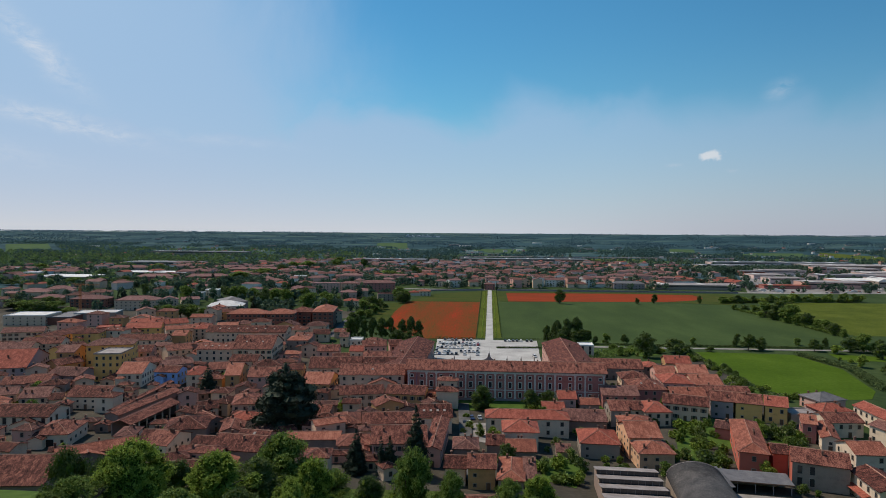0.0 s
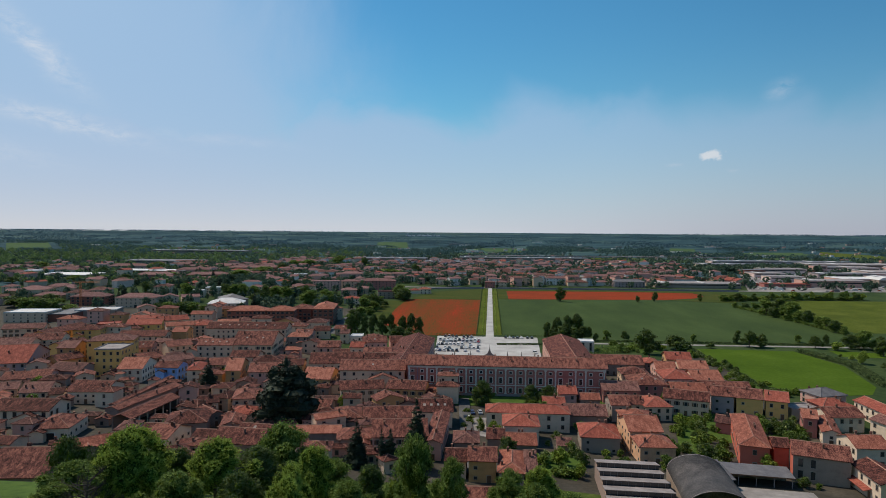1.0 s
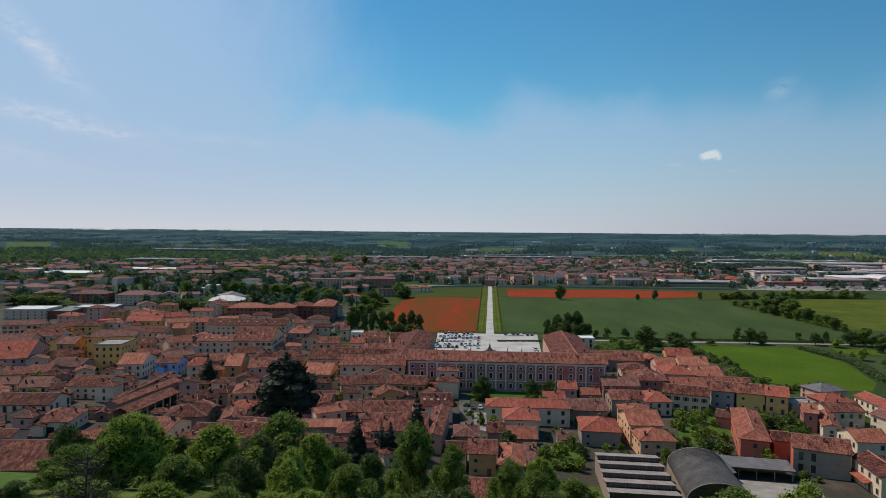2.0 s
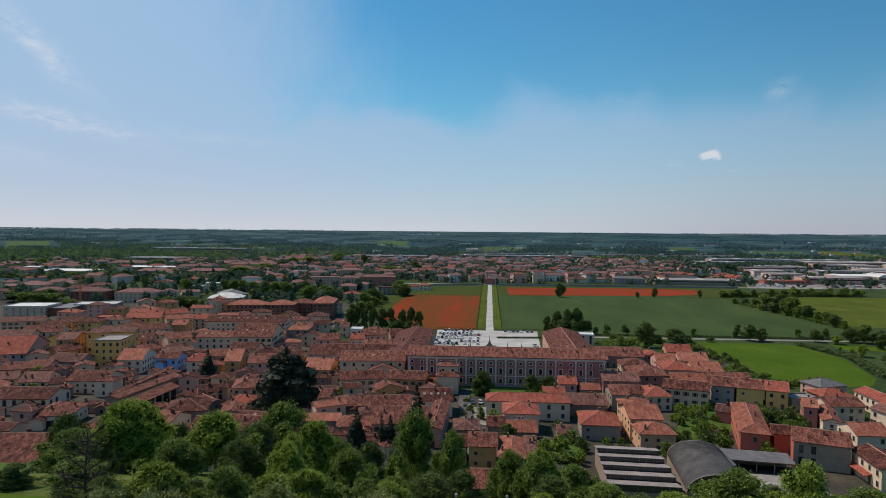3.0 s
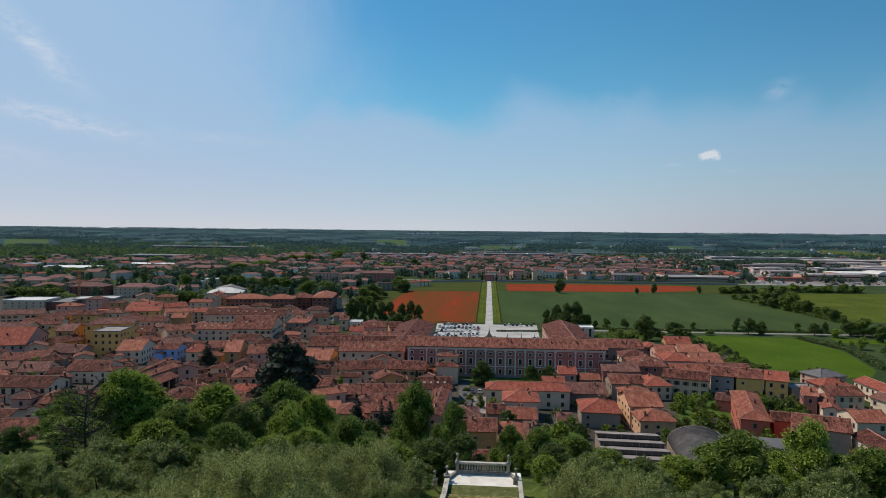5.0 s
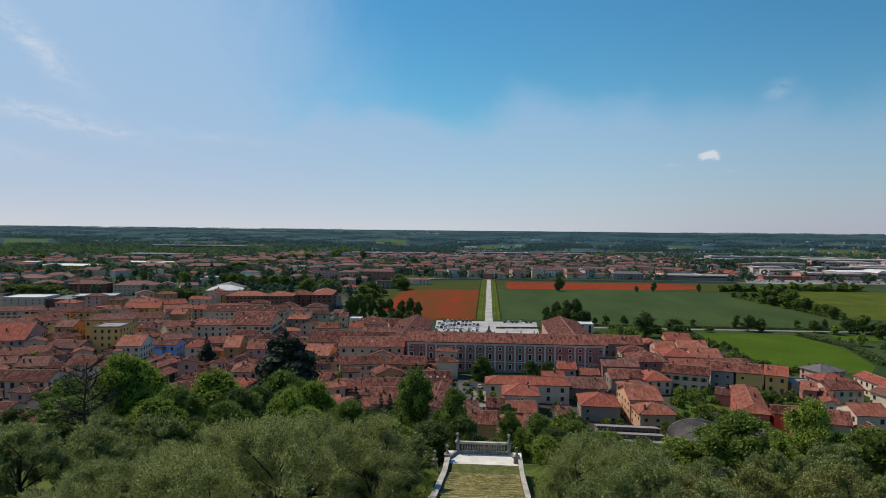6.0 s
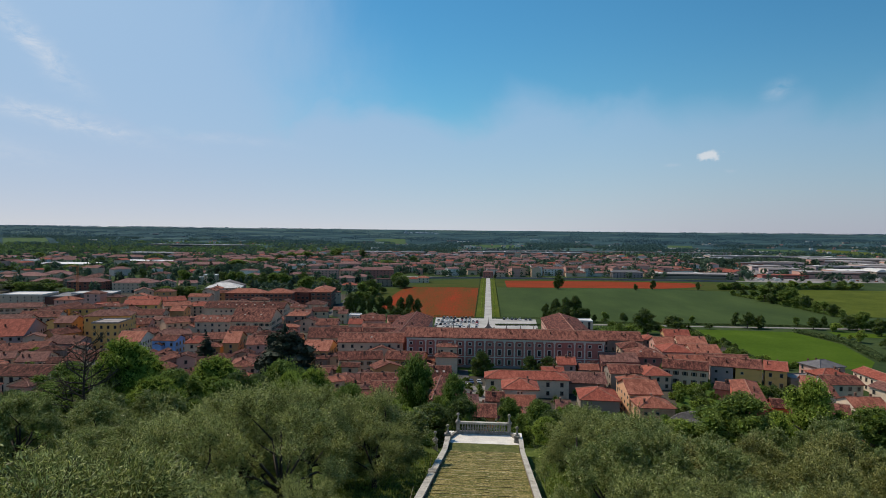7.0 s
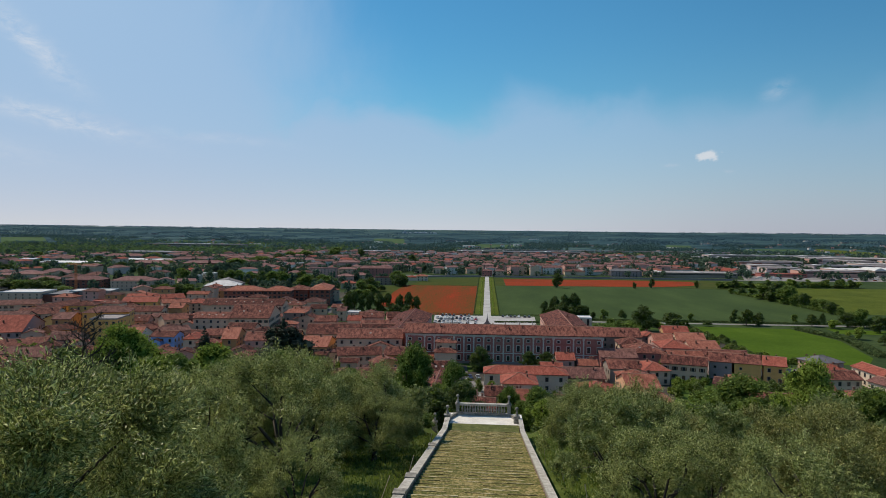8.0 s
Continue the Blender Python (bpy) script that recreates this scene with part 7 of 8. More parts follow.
sheet("road", [(-123.5, 470), (-116.5, 470), (-121.5, 532), (-127.4, 601), (-135, 712), (-141, 712), (-131.7, 600), (-127.3, 531)], ASPHALT, "straight town street between housing blocks", 0.09, category="road")
KEEP.extend(((-120, 480, 5), (-122, 505, 5), (-124, 530, 5), (-127, 565, 5), (-129, 600, 5), (-133, 640, 5), (-136, 675, 5), (-138, 705, 5)))
# houses packed between the larger ones
suburb(56, -330, -40, 168, 400, ("old", "old", "old", "brown", "orange"), ("cream", "white", "pink", "beige", "ochre", "stone"), (5, 6, 6.5, 7), 9.0)
suburb(18, -92, -12, 215, 300, ("old", "old", "brown", "orange"), ("cream", "beige", "pink", "stone"), (3.2, 4, 4.5), 7.5, name="outbuilding")
suburb(90, -260, -14, 185, 350, ("old", "old", "old", "brown"), ("cream", "beige", "stone", "stone", "pink"), (2.8, 3.4, 4.2), 5.5, name="outbuilding")
suburb(26, -330, -150, 400, 560, ("old", "old", "brown", "orange"), ("cream", "white", "pink", "beige", "ochre"), (7, 9, 10), 13.0)
suburb(30, -60, 235, 890, 985, ("hazed", "hazed", "hazed", "brown"), ("pink", "cream", "pink", "beige", "far_white"), (7, 9, 10, 12), 14.0, name="suburban_house")
suburb(10, -560, -170, 600, 800, ("hazed", "brown", "hazed"), ("cream", "white", "pink", "beige", "ochre"), (6.5, 7, 9, 10), 15.0, name="suburban_house")


suburb(12, 285, 385, 955, 1060, ("red", "red", "old"), ("pink", "beige", "rose"), (5, 6, 7), 17.0, "", name="suburban_house")


def far_houses():
    """Roofs too far off to tell one from another."""
    s = Shape()
    rng = random.Random(8)
    cols = [ROOF["red"], ROOF["hazed"], ROOF["hazed"], ROOF["grey"], ROOF["brown"], WALL["far_white"], WALL["cladding"], WALL["pink"], WALL["beige"]]
    def block(x, y, w, d, h, tile, wall):
        z = ground_z(x, y)
        n0 = len(s.v)
        s.box(x - w / 2, y, z - 1, x + w / 2, y + d, z + h, wall)
        a, b, t = w / 2 + 0.5, d / 2 + 0.5, z + h
        k = max(0.5, a - b) if rng.random() < 0.6 else a
        s.add([(x - a, y - 0.5, t), (x + a, y - 0.5, t), (x + a, y + d + 0.5, t), (x - a, y + d + 0.5, t), (x - k, y + d / 2, t + 0.36 * b), (x + k, y + d / 2, t + 0.36 * b)],
              [(0, 1, 5, 4), (1, 2, 5), (2, 3, 4, 5), (3, 0, 4), (3, 2, 1, 0)], tile)
        q = rng.choice((0.0, 0.15, -0.2, 1.2, 1.5)) + rng.uniform(-0.15, 0.15)
        c, e = math.cos(q), math.sin(q)
        s.v[n0:] = [(x + c * (p[0] - x) - e * (p[1] - y), y + e * (p[0] - x) + c * (p[1] - y), p[2]) for p in s.v[n0:]]
    for x0, x1, y0, y1, n in ((-420, 330, 965, 1150, 260), (-900, -150, 800, 1300, 170), (-500, 420, 1150, 1600, 420), (-1200, 1500, 1600, 2600, 110), (900, 2000, 2300, 3000, 30)):
        for i in range(n):
            x, y = rng.uniform(x0, x1), rng.uniform(y0, y1)
            if abs(x) < 0.9 * y and (y > 1400 or free(x, y + 6, 6)):
                k = 1.0 if y < 1500 else 0.62
                block(x, y, k * rng.uniform(10, 26), k * rng.uniform(9, 14), k * rng.choice((6, 7, 9, 10, 12)), rng.choice((0, 1, 1, 2, 2, 4, 4, 1)), rng.choice((5, 5, 6, 7, 7, 8)))
    ob = new("distant_houses", s.mesh("distant_houses", cols))
    tagged(ob, "distant suburb of red and brown roofs", "houses", "", "stuff")


far_houses()


def works(x, y, w, d, h, tile, wall, label, bays=0, turn=0.0):
    KEEP.append((x, y + d / 2, max(w, d) * 0.4))
    root = thing("factory_hall", pose(x, y, ground_z(x, y), 0, 0, turn), label, "factory", "works on the plain")
    front = part("wall", Shape().box(-w / 2, 0, -1, w / 2, d, h), WALL[wall], root)
    s = Shape()
    if bays:
        for i in range(bays):
            a, b = -w / 2 + w * i / bays, -w / 2 + w * (i + 1) / bays
            pts = [(a + (b - a) * k / 8, h + (b - a) * 0.22 * math.sin(math.pi * k / 8)) for k in range(9)]
            v = Shape()
            v.add([(p, 0, q) for p, q in pts] + [(p, d, q) for p, q in pts], [(k, k + 1, 10 + k, 9 + k) for k in range(8)] + [tuple(range(8, -1, -1)), tuple(range(9, 18))])
            part("roof_vault", v, ROOF[tile], root)
        s.box(-w / 2, 0.1, h - 0.2, w / 2, d - 0.1, h + 0.05)
    else:
        s.box(-w / 2 - 0.4, -0.4, h, w / 2 + 0.4, d + 0.4, h + 0.5)
    cover = part("roof", s, ROOF[tile], root)
    for i in range(0 if bays else int(w / 55)):
        part("skylight_strip", Shape().box(-w / 2 + 10 + i * 55, 3, h + 0.5, -w / 2 + 14 + i * 55, d - 3, h + 1.1), ROOF["pale"], cover)
    band = Shape().box(-w / 2 + 2, -0.08, h * 0.62, w / 2 - 2, 0.0, h * 0.8)
    part("window_band", band, GLASS, front)
    return root


works(292, 905, 116, 40, 6.5, "grey", "grey", "long low hall with a pale roof behind a boundary wall")
works(488, 1200, 38, 30, 9, "slate", "brick", "dark brick factory hall beside a wood")
works(428, 939, 65, 18, 5, "red", "rose", "low red-roofed building by the main road")
works(504, 952, 86, 40, 9, "grey", "pink", "long pinkish factory front with a grey roof")
works(640, 985, 120, 40, 9, "pale", "grey", "hall with shallow pale roof vaults", 7)
works(648, 1288, 26, 20, 14, "grey", "pink", "tall pinkish factory block")
works(477, 1047, 54, 35, 8, "grey", "cladding", "grey-roofed factory hall on the plain")
works(607, 1118, 95, 35, 9, "slate", "concrete", "long dark-roofed factory hall")
works(760, 1180, 170, 70, 9, "grey", "cladding", "wide factory hall with a grey roof")
works(640, 1330, 200, 60, 9, "slate", "cladding", "long pale warehouse on the plain")
works(820, 1420, 260, 70, 10, "grey", "grey", "long grey warehouse on the plain")
works(520, 1420, 120, 60, 8, "slate", "white", "white warehouse with a pale roof")
works(700, 1560, 330, 50, 9, "slate", "cladding", "very long grey warehouse")
works(660, 850, 80, 40, 7, "grey", "pink", "grey-roofed hall by the main road")
works(-640, 900, 80, 50, 8, "pale", "grey", "pale-roofed hall at the edge of the suburb")
works(-560, 1010, 120, 40, 8, "pale", "brick", "long hall with a pale roof")
works(-700, 1300, 160, 60, 9, "slate", "grey", "dark long hall among trees")
works(-250, 1550, 190, 60, 8, "slate", "grey", "long pale warehouse beyond the suburb")
works(90, 1640, 330, 50, 8, "slate", "grey", "long grey warehouse beyond the suburb")
works(-100, 1400, 90, 50, 8, "slate", "grey", "pale warehouse beyond the suburb")
works(-900, 1900, 300, 60, 10, "slate", "grey", "long pale warehouse far out on the plain")


WORKS = random.Random(33)
for y0 in (1010, 1075, 1150, 1230, 1310, 1400, 1480):
    x = 0.40 * y0 + WORKS.uniform(0, 30)
    while x < 0.80 * y0:
        w = WORKS.uniform(45, 120)
        if free(x + w / 2, y0 + 25, w * 0.25) and WORKS.random() < 0.9:
            tile = WORKS.choice(("grey", "slate", "grey", "grey", "pale"))
            wall = WORKS.choice(("cladding", "cladding", "cladding", "rose", "pink"))
            works(x + w / 2, y0 + WORKS.uniform(-8, 8), w, WORKS.uniform(35, 60), WORKS.uniform(6, 10), tile, wall,
                  f"factory hall with {wall} walls and a {tile} roof on the plain", 4 if WORKS.random() < 0.15 else 0, WORKS.uniform(-4, 4))
        x += w + WORKS.uniform(8, 30)


def viaduct():
    root = thing("viaduct", pose(250, 1760, 0, 0, 0, 2), "long pale concrete viaduct crossing the plain", "viaduct")
    part("deck", Shape().box(-330, 0, 8, 420, 12, 9.6), WALL["concrete"], root)
    pier = Shape().box(-1.2, 1, -2, 1.2, 11, 8).mesh("pier", [WALL["concrete"]])
    for i in range(25):
        part("pier", pier, None, root).matrix_local = pose(-320 + i * 30, 0, 0)


viaduct()


# garden and street trees among the houses
TREE_RNG = random.Random(52)


def scatter(count, x0, x1, y0, y1, kinds, lo, hi, labels, group, r=4.0):
    made = tries = 0
    while made < count and tries < count * 25:
        tries += 1
        x, y = TREE_RNG.uniform(x0, x1), TREE_RNG.uniform(y0, y1)
        if abs(x) > 0.84 * y + 12 or not free(x, y, r):
            continue
        KEEP.append((x, y, r))
        tree(TREE_RNG.choice(kinds), x, y, TREE_RNG.choice(labels), "tree", group, TREE_RNG.uniform(lo, hi), TREE_RNG.uniform(0, 360))
        made += 1


scatter(70, -300, 130, 200, 345, SMALLT[:3] + BUSH, 0.45, 0.95, ("leafy green tree in a town garden", "bushy garden tree between old houses"), "garden trees", 2.2)
scatter(40, 14, 136, 195, 312, BUSH, 0.5, 1.1, ("leafy shrub in a town garden", "rounded green garden bush"), "garden shrubs", 1.6)
for i in range(34):
    x, y = TREE_RNG.uniform(-560, 330), TREE_RNG.uniform(875, 1150)
    if i % 3 == 0:
        x, y = TREE_RNG.uniform(-420, -130), TREE_RNG.uniform(560, 860)
    if free(x, y, 3.0):
        tree(SPRUCE_FAR if i % 2 else CYPRESS, x, y, "dark conifer rising above suburban roofs", "conifer", "suburban conifers", TREE_RNG.uniform(0.6, 1.0), i * 33)
# rows and groups
def set_tree(meshes, x, y, h, w, label, group, name="field_tree"):
    """A tree h high with a crown w wide."""
    k = w / 6.6
    tree(meshes, x, y, label, "tree", group, k, x * 37 + y, None, h / 9.4 / k, name)


for i, (x, y, h, w) in enumerate(((-102.5, 463.5, 16.6, 6.2), (-97.5, 464.1, 16.6, 5.8), (-92.1, 464.7, 15.8, 5.8), (-85.8, 465.4, 15.8, 6.2), (-79.1, 466.1, 16.7, 6.9), (-72.8, 466.8, 15.8, 6.2),
                                  (-63.4, 463.0, 16.5, 6.2), (-57.1, 463.6, 17.0, 6.2), (-51.3, 464.3, 15.3, 5.6))):
    set_tree(TALLT[i % 2], x, y, h, w * 1.2, "tall dark tree in a row behind the roofs", "row of tall trees")
for x, y, h, w in ((-63.0, 439.9, 11.8, 9.8), (-55.7, 436.4, 11.7, 9.4), (-50, 449, 8.0, 7.0)):
    set_tree(SMALLT[0], x, y, h, w, "dark rounded tree beside the palace wing", "trees beside the palace")
for i, (x, y, h, w) in enumerate(((43.0, 465.1, 13.3, 6.5), (50.1, 465.9, 15.8, 8.2), (57.6, 466.7, 18.3, 8.8), (64.6, 467.5, 18.0, 10.0), (54.2, 459.4, 11.3, 11.0), (46, 460, 9.0, 8.0), (61, 460, 10.0, 9.5), (68, 462, 11.0, 8.0))):
    set_tree(TALLT[i % 2] if h > 12 else SMALLT[0], x, y, h, w, "dark tree in a group behind the palace", "trees behind the palace")
for i, (x, y, h, w) in enumerate(((102.2, 416, 16.6, 11.8), (125.8, 433, 10.4, 12.6), (113, 432, 6.0, 8.0), (146.5, 462, 6.5, 4.1), (151, 440, 4.0, 4.5), (176.2, 461.5, 9.9, 6.2), (178.9, 446.9, 12.0, 8.0),
                                  (187.6, 447.9, 9.6, 8.0), (222.8, 471.0, 5.9, 5.0), (223.6, 449, 9.3, 6.9), (236.9, 461, 8.2, 3.6), (72.0, 462, 10.6, 4.9), (77.3, 462, 6.1, 3.3), (84.9, 462, 8.1, 5.3), (97.8, 462, 8.1, 4.9))):
    set_tree(SMALLT[(0, 3, 0, 1, 3)[i % 5]], x, y, h, w, "rounded tree beside the country lane", "lane trees")
for i, (x, y, h, w) in enumerate(((247, 449, 10.5, 8.9), (254.9, 448, 13.8, 10.5), (263.4, 463, 10.6, 7.4), (276.1, 466, 6.6, 5.8), (253.5, 424, 11.3, 9.1), (262, 444, 8.0, 8.8), (234.4, 441, 6.3, 7.1), (272, 440, 9, 9), (284, 452, 8, 8))):
    set_tree(SMALLT[i % 4], x, y, h, w, "leafy tree at the end of the country lane", "lane trees")
for x, y, h, w in ((79.4, 713.0, 17.2, 10.8), (165.7, 718.7, 7.7, 5.1), (186.9, 726.9, 11.7, 5.8), (238.8, 733.6, 9.8, 4.6)):
    set_tree(SMALLT[0], x, y, h, w, "lone tree in the fields", "field trees")
# hedgerow of trees between the fields
for i, (x, y, h, w) in enumerate(((257.1, 679.8, 6.1, 6.1), (262.2, 666.6, 7.1, 8.3), (264.8, 649.3, 9.3, 9.3), (265.3, 624.7, 15.6, 14.5), (269.2, 609.8, 18.5, 16.3), (271.1, 588.3, 17.9, 14.7), (271.6, 574.7, 11.3, 8.2),
                                  (274.0, 562.0, 13.1, 10.0), (273.8, 546.6, 9.8, 7.8), (276.7, 538.1, 10.6, 9.6), (274.9, 521.1, 10.2, 9.3), (275.3, 510.5, 7.3, 5.5), (280, 600, 14, 12), (277, 615, 13, 11), (279, 575, 9, 9))):
    set_tree(SMALLT[(1, 0, 1)[i % 3]], x, y, h, w, "bushy green tree in a hedgerow between fields", "hedgerow")
for i in range(34):
    x = 268 + 5.2 * i
    set_tree(SMALLT[(1, 2, 1, 0)[i % 4]], x, 745 + 0.20 * (x - 268) + TREE_RNG.uniform(-7, 9), TREE_RNG.uniform(4.5, 11.0), TREE_RNG.uniform(6.0, 10.0), "bushy green tree along the field edge", "hedgerow")
for i in range(80):
    t = i / 79
    y = 430 - 108 * t + TREE_RNG.uniform(-6, 6)
    x = 212 + 14 * math.sin(t * 3.0) + TREE_RNG.random() ** 1.3 * 95
    if 228 < x < 266 and 410 < y < 442:
        y -= 40
    tree(SMALLT[i % 4] if i % 3 else BUSH[i % 4], x, y, "leafy tree in the wooded strip beside the meadow", "tree", "wooded strip", TREE_RNG.uniform(0.45, 0.9), i * 40)
for i in range(46):
    t = i / 45
    x, y = 131 + 6 * math.sin(t * 3.1) + TREE_RNG.uniform(-7, 6), 430 - 100 * t + TREE_RNG.uniform(-4, 4)
    tree(BUSH[i % 4], x, y, "leafy shrub at the edge of the meadow", "shrub", "meadow shrubs", TREE_RNG.uniform(0.4, 0.95), i * 40, name="shrub")


def tufts(rng, x, y, h, n, wide=0.36, size=0.20, least=0.0):
    """Loose crowns far off: n three-cornered sprays of leaves for each tree."""
    z = np.array([ground_z(a, b) for a, b in zip(x, y)])
    m = len(x)
    hh = np.repeat(h, n)[:, None]
    off = rng.normal(size=(m * n, 3))
    off *= (rng.uniform(0.35, 1.0, (m * n, 1)) ** 0.5) / np.linalg.norm(off, axis=1)[:, None]
    p = np.repeat(np.stack([x, y, z + h * 0.54], 1), n, 0) + off * hh * np.array([wide, wide, 0.46])
    a = rng.normal(size=(m * n, 3))
    a /= np.linalg.norm(a, axis=1)[:, None]
    b = np.cross(a, rng.normal(size=(m * n, 3)))
    b /= np.linalg.norm(b, axis=1)[:, None]
    k = np.maximum(hh * size, least) * rng.uniform(0.6, 1.3, (m * n, 1))
    return np.stack([p - a * k * 0.6 + b * k * 0.6, p + a * k, p - a * k * 0.6 - b * k * 0.6], 1).reshape(-1, 3)


def woods(name, sets, material, label):
    tagged(new(name, quads_mesh(name, np.concatenate(sets), material, 3)), label, "woods", "", "stuff")


def far_woods():
    """Woods, hedgerows and garden trees out to the horizon."""
    rng = np.random.default_rng(19)
    def places(count, y0, y1, lines, x0=-0.92, x1=0.90):
        y = y0 + (y1 - y0) * rng.random(count)
        x = (x0 + (x1 - x0) * rng.random(count)) * y
        q = rng.random(count) < lines
        y[q] = np.round(y[q] / 130 + 0.25 * np.sin(x[q] / 310)) * 130 + rng.normal(size=q.sum()) * 6 + 30 * np.sin(x[q] / 400)
        if y0 < 1700:
            ok = np.array([free(a, b, 1.0) for a, b in zip(x, y)])
        else:       # belts and copses with open land between
            ok = np.sin(x / 170 + y / 210) + np.sin(x / 61 - y / 290) + 0.7 * np.sin(x / 23 + y / 47) + rng.uniform(-0.5, 0.5, count) > -0.25
        for a, b, c, d in ((-1780, 2320, -0.78, 130), (755, 2530, 0.25, 60), (992, 2267, 0.4, 110), (1220, 2230, 0.3, 90), (-460, 3000, -0.15, 90), (62, 2507, 0.05, 90)):
            ok &= (np.abs(y - b) > 260) | (np.abs(x - a - c * (y - b)) > d)
        return x[ok], y[ok]
    def zone(count, y0, y1, lo, hi, lines, n, least=0.0, x0=-0.92, x1=0.90):
        x, y = places(count, y0, y1, lines, x0, x1)
        return tufts(rng, x, y, rng.uniform(lo, hi, len(x)), n, 0.45, 0.24, least)
    near = [zone(1300, 880, 1300, 5, 13, 0.1, 36), zone(2600, 1300, 1900, 6, 12, 0.5, 20, 1.4)]
    woods("woods", [zone(700, 820, 1700, 6, 13, 0.2, 34, 0, -0.9, -0.42), zone(1900, 1400, 2400, 6, 12, 0.5, 16, 1.6, -0.9, -0.2)], LEAF["leafy"], "bright green woods on the eastern plain")
    # a wood beyond the western houses
    x = 330 + 330 * rng.random(420)
    near.append(tufts(rng, x, 1180 + 0.30 * (x - 300) + 90 * rng.random(420), rng.uniform(9, 16, 420), 40))
    # garden trees of the suburbs
    for n, xa, xb, ya, yb, k in ((260, -560, -150, 570, 900, 60), (2000, -420, 340, 912, 1300, 30), (900, -900, -150, 800, 1300, 30), (40, -165, -92, 590, 790, 60)):
        y, x = rng.uniform(ya, yb, n), rng.uniform(xa, xb, n)
        ok = np.array([free(a, b, 2.0) and abs(a) < 0.9 * b and not (-118 < a < 9 and b < 835) for a, b in zip(x, y)])
        near.append(tufts(rng, x[ok], y[ok], rng.uniform(6, 14, ok.sum()), k, 0.34))
    woods("woods", near, LEAF["far"], "dark green woods, hedgerows and garden trees on the plain")
    # distant belts carry the haze in their leaf colour, bluer farther out
    woods("distant_woods", [zone(19000, 1850, 2800, 6, 14, 0.85, 7, 2.6)], LEAF["hazy"], "haze-tinted green woods and hedgerows far out on the plain")
    woods("distant_woods", [zone(19000, 2700, 3700, 4, 9, 0.85, 4, 3.0), zone(9500, 3700, 4400, 2, 5, 0.8, 3, 2.8), zone(7000, 4100, 4780, 3, 7, 0.7, 3, 4.0)], LEAF["blue"], "haze-tinted blue woods and hedgerows near the horizon")


far_woods()
for pts, mat, lab in (([(-1560, 1940), (-2070, 2575), (-1976, 2709), (-1455, 2022)], MEADOW, "bright green meadow far out on the plain"),
                      ([(618, 2232), (795, 2847), (882, 2794), (721, 2257)], MEADOW, "pale green field between tree belts"),
                      ([(811, 2052), (989, 2487), (1182, 2478), (987, 2051)], MEADOW, "pale green field beyond the factories"),
                      ([(1107, 2205), (1286, 2563), (1323, 2210), (1162, 1941)], HAY, "yellowish field beyond the factories"),
                      ([(-474, 2638), (-587, 3319), (-438, 3373), (-343, 2677)], MEADOW, "pale green field far out on the plain"),
                      ([(-20, 2346), (-11, 2694), (154, 2664), (124, 2324)], MEADOW, "pale green field far out on the plain"),
                      ([(-160, 1900), (60, 1900), (60, 2150), (-160, 2150)], MEADOW, "pale hayfield far out on the plain"),
                      ([(250, 1650), (520, 1650), (560, 1800), (250, 1800)], MEADOW, "green meadow beyond the suburb"),
                      ([(560, 2150), (1150, 2200), (1150, 2420), (560, 2350)], MEADOW, "pale green field far out on the plain"),
                      ([(1000, 1800), (1450, 1800), (1500, 1990), (1000, 1990)], MEADOW, "green field beyond the factories"),
                      ([(-900, 1500), (-640, 1500), (-660, 1640), (-960, 1640)], MEADOW, "green field beside the woods"),
                      ([(-520, 2000), (-250, 2000), (-250, 2200), (-540, 2200)], MEADOW, "pale field far out on the plain"),
                      ([(-60, 2500), (500, 2500), (500, 2700), (-60, 2700)], MEADOW, "green field far out on the plain")):
    sheet("field", pts, mat, lab, 0.25)
FIELD_RNG = random.Random(77)
for i in range(18):
    y = FIELD_RNG.uniform(1700, 2560)
    x, w, d = y * FIELD_RNG.uniform(-0.75, 0.75), FIELD_RNG.uniform(70, 240), FIELD_RNG.uniform(50, 150)
    if free(x, y + d / 2, 0.5 * w):
        KEEP.append((x, y + d / 2, 0.5 * w))
        mat, lab = FIELD_RNG.choice(((MEADOW, "pale green field far out on the plain"), (HAY, "yellowish hayfield far out on the plain"), (WHEAT, "dark green crop field far out on the plain")))
        sheet("field", [(x - w / 2, y), (x + w / 2, y + 12), (x + w / 2 + 25, y + d), (x - w / 2 + 15, y + d)], mat, lab, 0.5)


